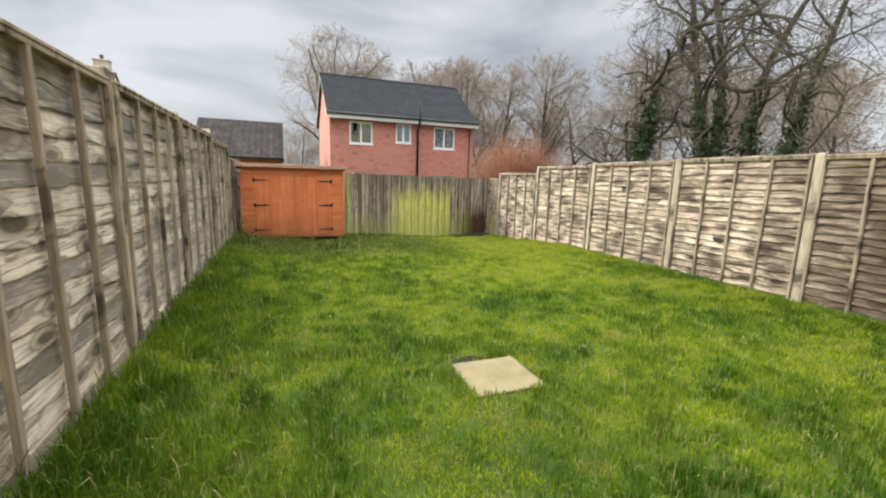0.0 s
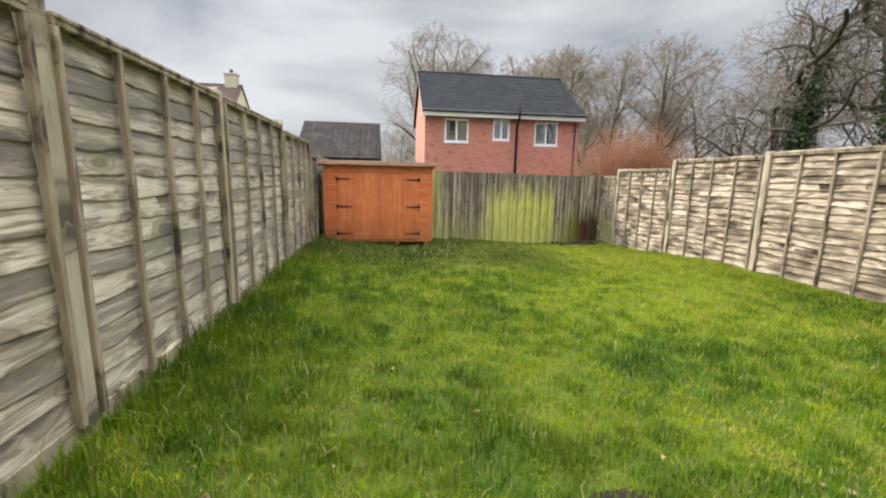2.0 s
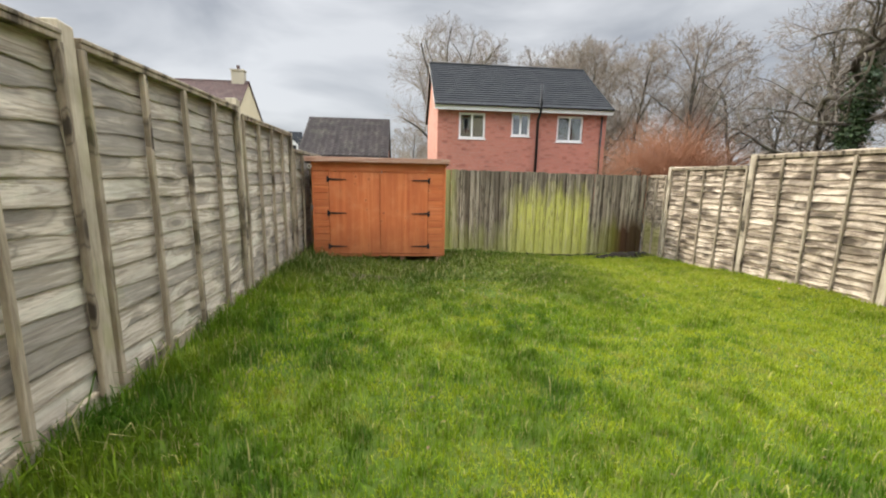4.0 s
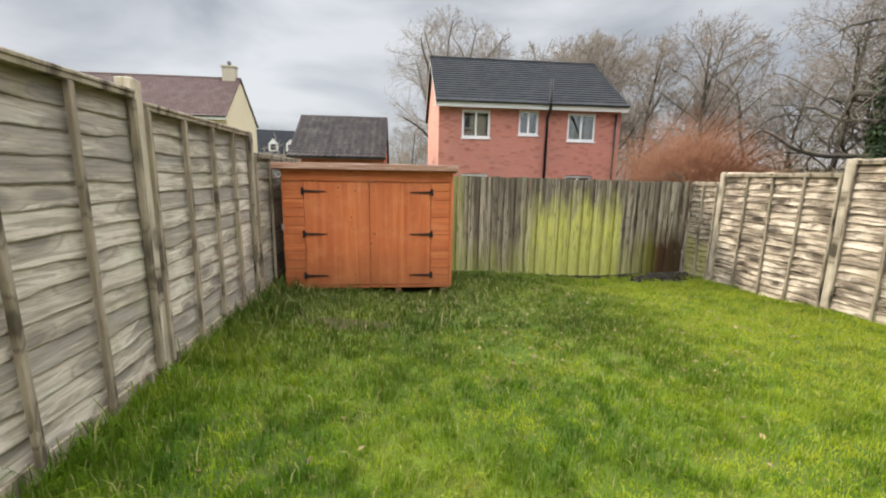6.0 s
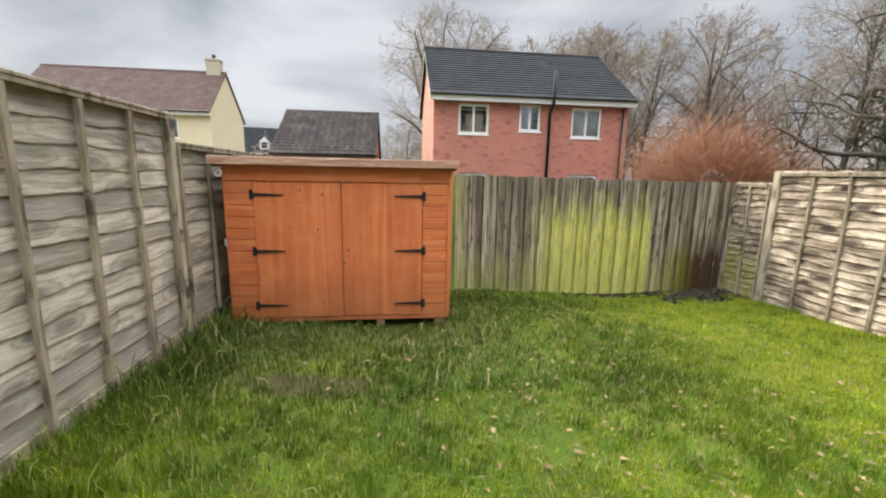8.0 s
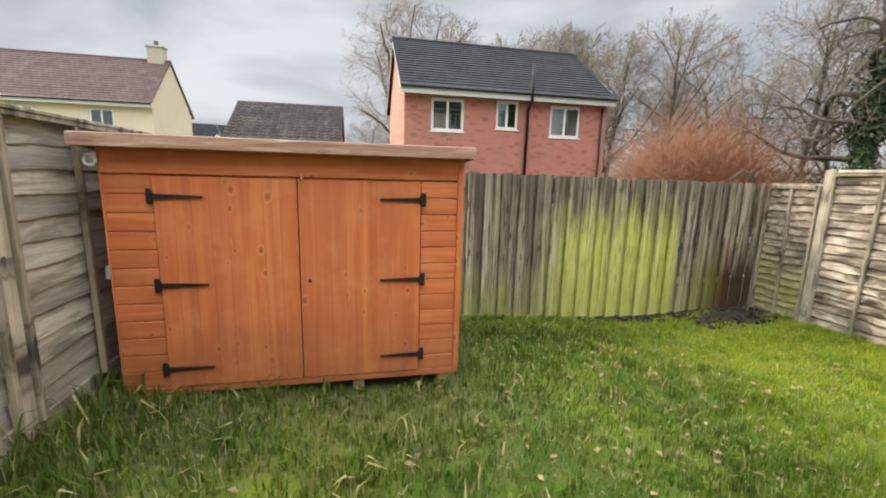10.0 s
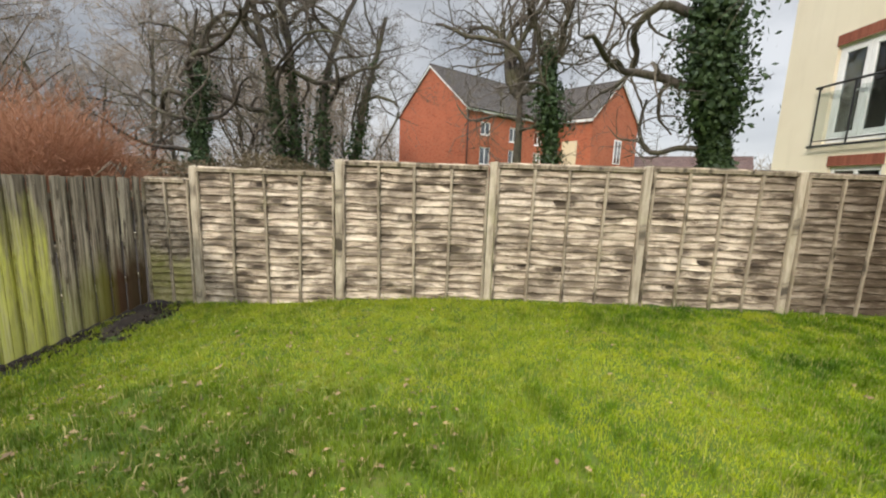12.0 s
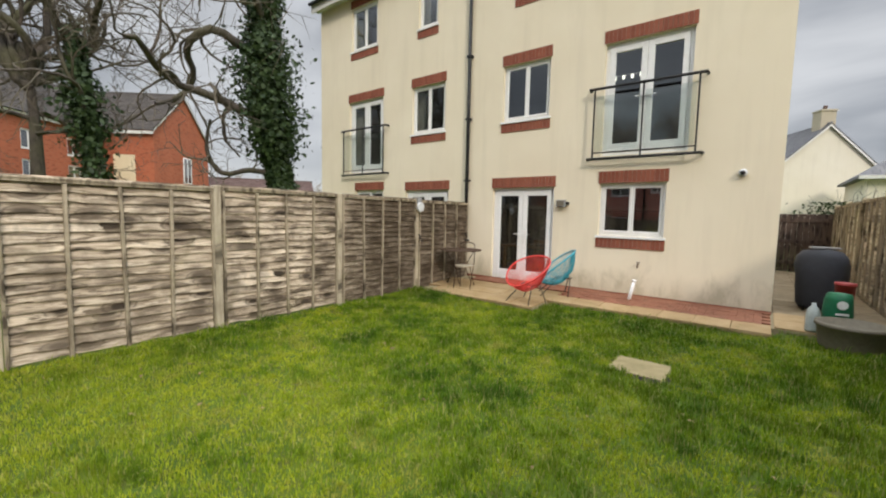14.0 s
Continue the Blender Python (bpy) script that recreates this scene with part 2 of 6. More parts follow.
def back_board_material():
    m = Nodes("back_fence_board")
    r, pos = m.rand(), m.place()
    off = m.n("CombineXYZ", {"X": m.math("MULTIPLY", r, 37.0), "Z": m.math("MULTIPLY", r, 53.0)}).outputs[0]
    co = m.n("VectorMath", {0: m.coord(), 1: off}, operation="ADD").outputs[0]
    grain = m.noise(m.scaled(co, (22, 6, 1.1)), 2.2, 6, 0.65, 0.7)
    col = m.ramp(grain, [(0.25, (0.14, 0.115, 0.08)), (0.5, (0.37, 0.32, 0.235)), (0.72, (0.56, 0.49, 0.37))])
    col = m.mix(m.ramp(r, [(0.0, 0.75), (0.3, 0.15), (0.5, 0.0)]), col, (0.08, 0.06, 0.042))
    col = m.mix(m.ramp(r, [(0.62, 0.0), (0.9, 0.6)]), col, (0.55, 0.49, 0.37))
    run = m.noise(m.scaled(pos, (26, 1, 0.9)), 1.3, 5, 0.7, 0.3)
    col = m.mix(m.ramp(run, [(0.46, 0.0), (0.58, 0.9)]), col, (0.065, 0.05, 0.034))
    kn = m.knots(co, 8.0, 2.6, grain)
    col = m.mix(m.ramp(kn, [(0.08, 0.9), (0.2, 0.0)]), col, (0.05, 0.04, 0.026))
    # shade of the overlap, put into the colour along one edge of each board
    lx = m.n("SeparateXYZ", {"Vector": m.coord()}).outputs["X"]
    rim = m.span(m.math("ADD", lx, m.math("MULTIPLY", m.math("SUBTRACT", run, 0.5), 0.09)), 0.014, 0.040, 0.0, 0.6)
    col = m.mix(rim, col, (0.06, 0.05, 0.036))
    sep = m.n("SeparateXYZ", {"Vector": pos})
    x, z = sep.outputs["X"], sep.outputs["Z"]
    wob = m.math("MULTIPLY", m.math("SUBTRACT", m.noise(m.scaled(pos, (6, 1, 1.2)), 1.6, 4), 0.5), 1.3)
    # dark run marks from the top
    top = m.span(m.math("ADD", z, wob), 0.8, 1.45)
    col = m.mix(m.math("MULTIPLY", top, 0.45), col, (0.10, 0.085, 0.06))
    # bright algae, sharp at the end of one bay
    edge = m.math("MULTIPLY", m.span(m.math("ADD", x, m.math("MULTIPLY", wob, 0.5)), 2.85, 3.3), m.span(x, 4.84, 4.78))
    low = m.span(m.math("ADD", z, m.math("MULTIPLY", wob, 0.8)), 1.25, 0.75)
    al = m.math("MULTIPLY", m.math("MULTIPLY", edge, low), m.span(m.noise(m.scaled(co, (12, 1, 1.6)), 2.0, 5, 0.7), 0.3, 0.55, 0.1, 1.0))
    col = m.mix(m.math("MULTIPLY", al, m.span(grain, 0.2, 0.7, 0.4, 0.95)), col, (0.56, 0.56, 0.10))
    # fainter algae along the foot and by the shed
    foot = m.math("MULTIPLY", m.span(m.math("ADD", z, wob), 0.45, -0.15), m.span(x, 1.3, 2.4, 0.9, 0.6))
    col = m.mix(m.math("MULTIPLY", foot, 0.8), col, (0.32, 0.34, 0.09))
    by_shed = m.math("MULTIPLY", m.span(m.math("ADD", x, m.math("MULTIPLY", wob, 0.25)), 1.95, 1.65), 0.6)
    col = m.mix(by_shed, col, (0.36, 0.37, 0.11))
    # damp red-brown corner
    dark_end = m.math("MULTIPLY", m.span(m.math("ADD", x, m.math("MULTIPLY", wob, 0.5)), 4.95, 5.4), m.span(m.math("ADD", z, m.math("MULTIPLY", wob, 0.6)), 0.62, 0.25))
    col = m.mix(m.math("MULTIPLY", dark_end, 0.95), col, m.ramp(m.span(x, 5.45, 5.85), [(0.0, (0.13, 0.12, 0.02)), (0.45, (0.06, 0.022, 0.010)), (1.0, (0.055, 0.03, 0.012))]))
    return m.done(col, 0.9, grain, 0.006, 0.7)


M["back_board"] = back_board_material()


def shed_wood(name, along):
    """Orange-stained softwood: broad growth bands, fine grain, knots with a pale nick beside them."""
    m = Nodes(name)
    r = m.rand()
    off = m.n("CombineXYZ", {"X": m.math("MULTIPLY", r, 17.0), "Y": m.math("MULTIPLY", r, 5.0), "Z": m.math("MULTIPLY", r, 29.0)}).outputs[0]
    co = m.n("VectorMath", {0: m.coord(), 1: off}, operation="ADD").outputs[0]
    st = (0.5, 6, 9) if along == "x" else (9, 6, 0.45)
    wide = m.noise(m.scaled(co, st), 1.5, 3, 0.5, 0.8)
    grain = m.noise(m.scaled(co, tuple(v * 3 for v in st)), 2.4, 4, 0.6, 0.6)
    col = m.ramp(wide, [(0.3, (0.40, 0.102, 0.034)), (0.5, (0.53, 0.152, 0.050)), (0.72, (0.66, 0.23, 0.083))])
    col = m.mix(m.span(grain, 0.4, 0.7, 0.0, 0.28), col, (0.40, 0.115, 0.04))
    kn = m.knots(co, *((5.0, 7.0) if along == "x" else (8.0, 5.5)), wide, 0.32)
    col = m.mix(m.ramp(kn, [(0.11, 0.0), (0.14, 0.3), (0.20, 0.0)]), col, (0.78, 0.40, 0.20))
    col = m.mix(m.ramp(kn, [(0.05, 0.85), (0.11, 0.0)]), col, (0.20, 0.06, 0.022))
    col = m.mix(m.span(r, 0, 1, 0.0, 0.42), col, (0.43, 0.13, 0.048))
    wear = m.noise(m.place(), 3.3, 4, 0.6)
    col = m.mix(m.ramp(wear, [(0.5, 0.0), (0.75, 0.35)]), col, (0.66, 0.29, 0.13))
    sep = m.n("SeparateXYZ", {"Vector": m.place()})
    splash = m.math("MULTIPLY", m.span(m.math("ADD", sep.outputs["Z"], m.math("MULTIPLY", wear, 0.45)), 0.85, 0.14), 0.75)
    col = m.mix(splash, col, (0.21, 0.082, 0.034))
    return m.done(col, m.span(wide, 0, 1, 0.7, 0.52), grain, 0.003, 0.4)


M["shed_h"] = shed_wood("stained_shed_wood_horizontal", "x")
M["shed_v"] = shed_wood("stained_shed_wood_vertical", "z")


def shed_trim():
    m = Nodes("weathered_roof_trim")
    co = m.coord()
    g = m.noise(m.scaled(co, (1.2, 12, 14)), 2.2, 5, 0.65, 0.8)
    col = m.ramp(g, [(0.3, (0.21, 0.105, 0.065)), (0.52, (0.37, 0.22, 0.15)), (0.75, (0.55, 0.41, 0.32))])
    return m.done(col, 0.8, g, 0.004, 0.6)


M["shed_trim"] = shed_trim()


def felt():
    m = Nodes("roofing_felt")
    n = m.noise(m.coord(), 60, 4, 0.7)
    return m.done(m.ramp(n, [(0.3, (0.10, 0.10, 0.095)), (0.7, (0.23, 0.225, 0.21))]), 0.95, n, 0.003, 0.6)


M["felt"] = felt()
M["iron"] = plain("black_iron", (0.035, 0.033, 0.032), 0.55, 0.6)
M["black"] = plain("black_paint", (0.025, 0.025, 0.027), 0.4)
M["upvc"] = plain("white_plastic", (0.80, 0.80, 0.79), 0.35, var=0.04)
M["white_trim"] = plain("white_board", (0.74, 0.73, 0.71), 0.5, var=0.07)


def render_wall(name, c1, c2, dirt=True):
    m = Nodes(name)
    pos = m.place()
    big = m.noise(pos, 0.55, 4, 0.55, 0.3)
    fine = m.noise(m.coord(), 90, 4, 0.7)
    streak = m.noise(m.scaled(pos, (2.8, 2.8, 0.25)), 1.5, 4, 0.6)
    col = m.mix(m.ramp(big, [(0.3, 0.0), (0.7, 1.0)]), c1, c2)
    col = m.mix(m.ramp(streak, [(0.5, 0.0), (0.75, 0.22)]), col, tuple(c * 0.72 for c in c1))
    if dirt:
        sep = m.n("SeparateXYZ", {"Vector": pos})
        d = m.span(m.math("ADD", sep.outputs["Z"], m.math("MULTIPLY", streak, 0.8)), 0.95, 0.45)
        col = m.mix(m.math("MULTIPLY", d, 0.3), col, (0.33, 0.29, 0.20))
        blot = m.noise(m.scaled(pos, (1.5, 1.5, 0.7)), 1.6, 5, 0.65, 0.4)
        wet = m.math("MULTIPLY", m.span(m.math("SUBTRACT", sep.outputs["Z"], m.math("MULTIPLY", blot, 1.5)), -0.2, -0.6), m.ramp(blot, [(0.42, 0.08), (0.6, 0.45)]))
        col = m.mix(wet, col, (0.27, 0.235, 0.13))
    return m.done(col, 0.92, fine, 0.003, 0.35)


M["render_beige"] = render_wall("beige_render", (0.70, 0.62, 0.47), (0.76, 0.685, 0.535))
M["render_cream"] = render_wall("cream_render", (0.60, 0.51, 0.35), (0.66, 0.57, 0.40), dirt=False)
M["render_pale"] = render_wall("pale_cream_render", (0.66, 0.61, 0.50), (0.70, 0.655, 0.55), dirt=False)


def brick(name, c1, c2, mortar, size=1.0, spread=0.12):
    m = Nodes(name)
    sep = m.n("SeparateXYZ", {"Vector": m.coord()})
    v = m.n("CombineXYZ", {"X": m.math("ADD", sep.outputs["X"], sep.outputs["Y"]), "Y": sep.outputs["Z"]}).outputs[0]
    b = m.n("TexBrick", {"Vector": v, "Color1": (*c1, 1), "Color2": (*c2, 1), "Mortar": (*mortar, 1), "Scale": 1.0, "Mortar Size": 0.008 * size,
                         "Mortar Smooth": 0.2, "Bias": -0.1, "Brick Width": 0.225 * size, "Row Height": 0.075 * size})
    odd = m.n("TexWhiteNoise", {"Vector": m.n("VectorMath", {0: m.scaled(v, (1 / (0.225 * size), 1 / (0.075 * size), 1))}, operation="FLOOR").outputs[0]}).outputs["Value"]
    n = m.noise(m.coord(), 28, 4)
    col = m.mix(m.ramp(odd, [(0.86, 0.0), (0.9, 0.55)]), b.outputs["Color"], tuple(c * 0.45 for c in c1))
    col = m.mix(m.span(n, 0.3, 0.7, 0.0, spread * 2), col, tuple(c * 0.6 for c in c2))
    col = m.mix(m.ramp(m.noise(m.place(), 0.7, 3), [(0.4, 0.0), (0.7, 0.25)]), col, tuple(min(1, c * 1.3) for c in c2))
    h = m.math("SUBTRACT", m.math("MULTIPLY", n, 0.3), b.outputs["Fac"])
    return m.done(col, 0.88, h, 0.006, 0.7)


M["brick_red"] = brick("red_brick", (0.40, 0.135, 0.095), (0.47, 0.175, 0.125), (0.36, 0.27, 0.23))
# smooth pink gable brick, paler because sunlight is put into its colour
M["brick_lit"] = brick("lit_gable_brick", (0.66, 0.33, 0.25), (0.70, 0.36, 0.275), (0.62, 0.34, 0.26))
M["brick_orange"] = brick("orange_brick", (0.34, 0.098, 0.052), (0.40, 0.125, 0.066), (0.32, 0.14, 0.085))


def brick_pieces(name, c, dark):
    m = Nodes(name)
    r = m.island()
    n = m.noise(m.coord(), 40, 4)
    col = m.mix(r, c, dark)
    col = m.mix(m.span(n, 0.35, 0.7, 0, 0.35), col, tuple(v * 0.6 for v in dark))
    return m.done(col, 0.88, n, 0.004, 0.5)


M["brick_piece"] = brick_pieces("soldier_brick", (0.30, 0.105, 0.066), (0.225, 0.075, 0.048))
M["mortar"] = plain("mortar", (0.42, 0.33, 0.25), 0.95)


def roof_tiles(name, c1, c2, moss=(0.2, 0.2, 0.12), mossy=0.25, col_w=0.3):
    m = Nodes(name)
    r = m.island()
    co = m.coord()
    sep = m.n("SeparateXYZ", {"Vector": co})
    row = m.math("FLOOR", m.math("MULTIPLY", sep.outputs["Z"], 4.3))
    xs = m.math("ADD", m.math("DIVIDE", sep.outputs["X"], col_w), m.math("MULTIPLY", row, 0.5))
    joint = m.math("ABSOLUTE", m.math("SUBTRACT", m.math("FRACT", xs), 0.5))
    cell = m.n("TexWhiteNoise", {"Vector": m.n("CombineXYZ", {"X": m.math("FLOOR", xs), "Y": row}).outputs[0]}).outputs["Value"]
    n = m.noise(m.place(), 1.6, 4)
    col = m.mix(cell, c1, c2)
    col = m.mix(m.math("MULTIPLY", r, 0.3), col, tuple(c * 0.6 for c in c1))
    col = m.mix(m.math("MULTIPLY", m.ramp(n, [(0.5, 0.0), (0.75, 1.0)]), mossy), col, moss)
    col = m.mix(m.ramp(joint, [(0.44, 0.0), (0.49, 0.7)]), col, tuple(c * 0.25 for c in c1))
    return m.done(col, 0.8, joint, 0.01, 0.4)


M["slate"] = roof_tiles("dark_roof_tiles", (0.016, 0.018, 0.021), (0.028, 0.030, 0.033), (0.07, 0.07, 0.06), 0.15, 0.33)
M["pantile"] = roof_tiles("brown_roof_tiles", (0.03, 0.024, 0.022), (0.058, 0.046, 0.042), (0.13, 0.12, 0.09), 0.35, 0.3)
M["brown_tile"] = roof_tiles("red_brown_roof_tiles", (0.09, 0.056, 0.05), (0.125, 0.08, 0.07), (0.2, 0.17, 0.14), 0.3, 0.3)
M["brown_grey_tile"] = roof_tiles("brown_grey_roof_tiles", (0.055, 0.047, 0.042), (0.085, 0.072, 0.064), (0.13, 0.12, 0.09), 0.3, 0.3)
M["grey_tile"] = roof_tiles("grey_roof_tiles", (0.13, 0.13, 0.14), (0.17, 0.17, 0.18), (0.2, 0.2, 0.17), 0.2, 0.3)


def glass():
    m = Nodes("window_glass")
    face = m.n("LayerWeight", {"Blend": 0.5}).outputs["Facing"]
    fac = m.span(m.math("POWER", face, 3.0), 0.0, 1.0, 0.13, 0.95)
    tr = m.n("BsdfTransparent", {"Color": (0.62, 0.66, 0.66, 1)})
    gl = m.n("BsdfGlossy", {"Color": (0.95, 0.97, 1, 1), "Roughness": 0.01})
    mx = m.n("MixShader", {0: fac})
    m.t.links.new(tr.outputs[0], mx.inputs[1])
    m.t.links.new(gl.outputs[0], mx.inputs[2])
    m.t.links.new(mx.outputs[0], m.out.inputs["Surface"])
    return m.mat


M["glass"] = glass()


def clear_glass():
    m = Nodes("balcony_glass")
    fr = m.span(m.math("POWER", m.n("LayerWeight", {"Blend": 0.5}).outputs["Facing"], 4.0), 0.0, 1.0, 0.05, 0.7)
    tr = m.n("BsdfTransparent", {"Color": (0.9, 0.93, 0.92, 1)})
    gl = m.n("BsdfGlossy", {"Color": (1, 1, 1, 1), "Roughness": 0.02})
    mx = m.n("MixShader", {0: fr})
    m.t.links.new(tr.outputs[0], mx.inputs[1])
    m.t.links.new(gl.outputs[0], mx.inputs[2])
    m.t.links.new(mx.outputs[0], m.out.inputs["Surface"])
    return m.mat


M["clear_glass"] = clear_glass()
def bulb():
    m = Nodes("lit_bulb")
    e = m.n("Emission", {"Color": (1.0, 0.9, 0.75, 1), "Strength": 6.0})
    m.t.links.new(e.outputs[0], m.out.inputs["Surface"])
    return m.mat


M["bulb"] = bulb()
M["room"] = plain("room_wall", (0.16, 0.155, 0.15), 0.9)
M["curtain"] = plain("curtain_cloth", (0.66, 0.62, 0.54), 0.9, scale=30)
M["oak"] = plain("oak_furniture", (0.30, 0.17, 0.08), 0.5)


def soil_grass():
    """The ground sheet: turf with bare, mossy and dry patches, and beyond the fences rough grass."""
    m = Nodes("turf_ground")
    pos = m.place()
    n1, n2, n3 = m.noise(pos, 0.9, 4, 0.6, 0.3), m.noise(pos, 7.0, 5, 0.65), m.noise(pos, 60, 4, 0.7)
    col = m.ramp(n1, [(0.3, (0.035, 0.068, 0.006)), (0.5, (0.07, 0.11, 0.008)), (0.7, (0.13, 0.165, 0.012))])
    col = m.mix(m.ramp(n2, [(0.5, 0.0), (0.72, 0.7)]), col, (0.12, 0.105, 0.03))
    col = m.mix(m.ramp(n3, [(0.45, 0.0), (0.7, 0.6)]), col, (0.045, 0.06, 0.015))
    sep = m.n("SeparateXYZ", {"Vector": pos})
    x, y = sep.outputs["X"], sep.outputs["Y"]
    wob = m.math("MULTIPLY", m.math("SUBTRACT", n2, 0.5), 1.2)
    # black mud by the back corner and under the back fence
    mud = m.math("MAXIMUM", m.math("MULTIPLY", m.span(m.math("ADD", y, wob), 10.7, 11.1), m.span(m.math("ADD", x, wob), 4.7, 5.3)),
                 m.math("MULTIPLY", m.span(m.math("ADD", y, m.math("MULTIPLY", wob, 0.5)), 11.15, 11.4), m.span(x, 3.4, 3.8)))
    col = m.mix(mud, col, (0.018, 0.014, 0.011))
    # thin, bare turf before the shed
    bare = m.math("MULTIPLY", m.span(m.math("ADD", y, wob), 8.6, 9.3), m.span(x, 2.2, 1.4))
    col = m.mix(m.math("MULTIPLY", bare, 0.5), col, (0.09, 0.075, 0.04))
    # trodden spots of brown earth
    for bx, by, ra, rb in ((0.22, 8.48, 0.5, 0.16),):
        ex = m.math("POWER", m.math("DIVIDE", m.math("ABSOLUTE", m.math("SUBTRACT", x, bx)), ra), 2.0)
        ey = m.math("POWER", m.math("DIVIDE", m.math("ABSOLUTE", m.math("SUBTRACT", y, by)), rb), 2.0)
        spot = m.span(m.math("ADD", m.math("ADD", ex, ey), m.math("MULTIPLY", wob, 1.5)), 1.6, 0.6)
        col = m.mix(m.math("MULTIPLY", spot, 0.85), col, (0.055, 0.038, 0.022))
    return m.done(col, 0.95, n3, 0.015, 0.8)


M["ground"] = soil_grass()


def blade_material():
    """Grass blades: colour by the turf's lushness and painted shade, with dry and mossy tints."""
    m = Nodes("grass_blades")
    r, pos = m.island(), m.place()
    lush_shade = m.n("Attribute")
    lush_shade.attribute_name = "lush_shade"
    lush_shade = lush_shade.outputs["Fac"]
    n1, n2 = m.noise(pos, 0.9, 4, 0.6, 0.3), m.noise(pos, 4.5, 4, 0.6)
    col = m.ramp(lush_shade, [(0.10, (0.38, 0.42, 0.024)), (0.36, (0.20, 0.295, 0.012)), (0.6, (0.10, 0.19, 0.010)), (0.88, (0.044, 0.098, 0.007))])
    col = m.mix(m.ramp(n1, [(0.42, 0.0), (0.68, 0.5)]), col, (0.30, 0.37, 0.016))
    col = m.mix(m.ramp(r, [(0.0, 0.65), (0.5, 0.0)]), col, (0.045, 0.10, 0.008))
    col = m.mix(m.ramp(r, [(0.88, 0.0), (0.95, 0.8)]), col, (0.40, 0.35, 0.14))
    dry = m.math("MULTIPLY", m.ramp(m.noise(pos, 2.3, 5, 0.65, 0.5), [(0.54, 0.0), (0.66, 1.0)]), m.span(lush_shade, 0.65, 0.25, 0.0, 0.6))
    col = m.mix(dry, col, m.mix(r, (0.27, 0.23, 0.05), (0.40, 0.34, 0.11)))
    sp = m.n("SeparateXYZ", {"Vector": pos})
    x, y = sp.outputs["X"], sp.outputs["Y"]
    moss = m.math("MULTIPLY", m.span(x, 2.4, 4.6), m.span(m.math("ADD", y, m.math("MULTIPLY", n2, 2.0)), 5.8, 8.0))
    col = m.mix(m.math("MULTIPLY", moss, m.ramp(n2, [(0.38, 0.1), (0.6, 0.7)])), col, m.mix(r, (0.25, 0.33, 0.02), (0.43, 0.43, 0.05)))
    # thin dull turf before the shed, trodden bare in one place
    thin = m.math("MULTIPLY", m.math("MULTIPLY", m.span(m.math("ADD", y, m.math("MULTIPLY", n2, 2.4)), 8.0, 9.8), m.span(x, 4.4, 2.2, 0.15, 1.0)), 0.72)
    col = m.mix(thin, col, m.ramp(r, [(0.0, (0.03, 0.06, 0.008)), (0.6, (0.075, 0.10, 0.018)), (0.86, (0.10, 0.09, 0.028)), (0.93, (0.36, 0.31, 0.15))]))
    d = m.n("BsdfDiffuse", {"Color": col, "Roughness": 0.6})
    t = m.n("BsdfTranslucent", {"Color": col})
    g = m.n("BsdfGlossy", {"Color": (0.6, 0.65, 0.5, 1), "Roughness": 0.45})
    a = m.n("MixShader", {0: 0.35})
    m.t.links.new(d.outputs[0], a.inputs[1])
    m.t.links.new(t.outputs[0], a.inputs[2])
    b = m.n("MixShader", {0: 0.01})
    m.t.links.new(a.outputs[0], b.inputs[1])
    m.t.links.new(g.outputs[0], b.inputs[2])
    m.t.links.new(b.outputs[0], m.out.inputs["Surface"])
    return m.mat


M["blade"] = blade_material()


def slab_stone(name, c1, c2, dirt):
    m = Nodes(name)
    r = m.rand()
    n1, n2 = m.noise(m.place(), 3.2, 5, 0.6, 0.4), m.noise(m.coord(), 45, 4, 0.7)
    col = m.mix(m.ramp(n1, [(0.35, 0.0), (0.65, 1.0)]), c1, c2)
    col = m.mix(m.span(r, 0, 1, 0, 0.35), col, tuple(c * 0.75 for c in c1))
    col = m.mix(m.ramp(m.noise(m.place(), 8, 4), [(0.52, 0.0), (0.72, 0.55)]), col, dirt)
    return m.done(col, 0.9, n2, 0.004, 0.5)


M["slab"] = slab_stone("buff_concrete_slab", (0.22, 0.178, 0.09), (0.29, 0.24, 0.13), (0.16, 0.135, 0.06))
M["patio"] = slab_stone("sandy_paving", (0.31, 0.215, 0.105), (0.40, 0.29, 0.16), (0.24, 0.17, 0.09))
M["paver"] = slab_stone("red_block_paving", (0.20, 0.082, 0.05), (0.27, 0.12, 0.072), (0.12, 0.075, 0.045))
M["mud"] = slab_stone("wet_earth", (0.016, 0.012, 0.009), (0.04, 0.031, 0.022), (0.01, 0.008, 0.006))
# darker version of the patio paving: the passage's shade is put into its colour
M["shaded_slab"] = slab_stone("shaded_passage_slab", (0.20, 0.155, 0.095), (0.27, 0.215, 0.14), (0.11, 0.085, 0.055))


def bark(name, c1, c2, moss):
    m = Nodes(name)
    co = m.coord()
    n = m.noise(m.scaled(co, (6, 6, 1.6)), 1.6, 5, 0.65, 0.5)
    col = m.ramp(n, [(0.3, c1), (0.65, c2)])
    col = m.mix(m.ramp(m.noise(m.place(), 0.8, 3), [(0.45, 0.0), (0.7, moss)]), col, (0.13, 0.14, 0.055))
    return m.done(col, 0.95, n, 0.03, 0.7)


M["bark"] = bark("dark_bark", (0.04, 0.034, 0.029), (0.105, 0.09, 0.075), 0.45)
M["twig"] = bark("twigs", (0.065, 0.054, 0.044), (0.15, 0.125, 0.10), 0.3)
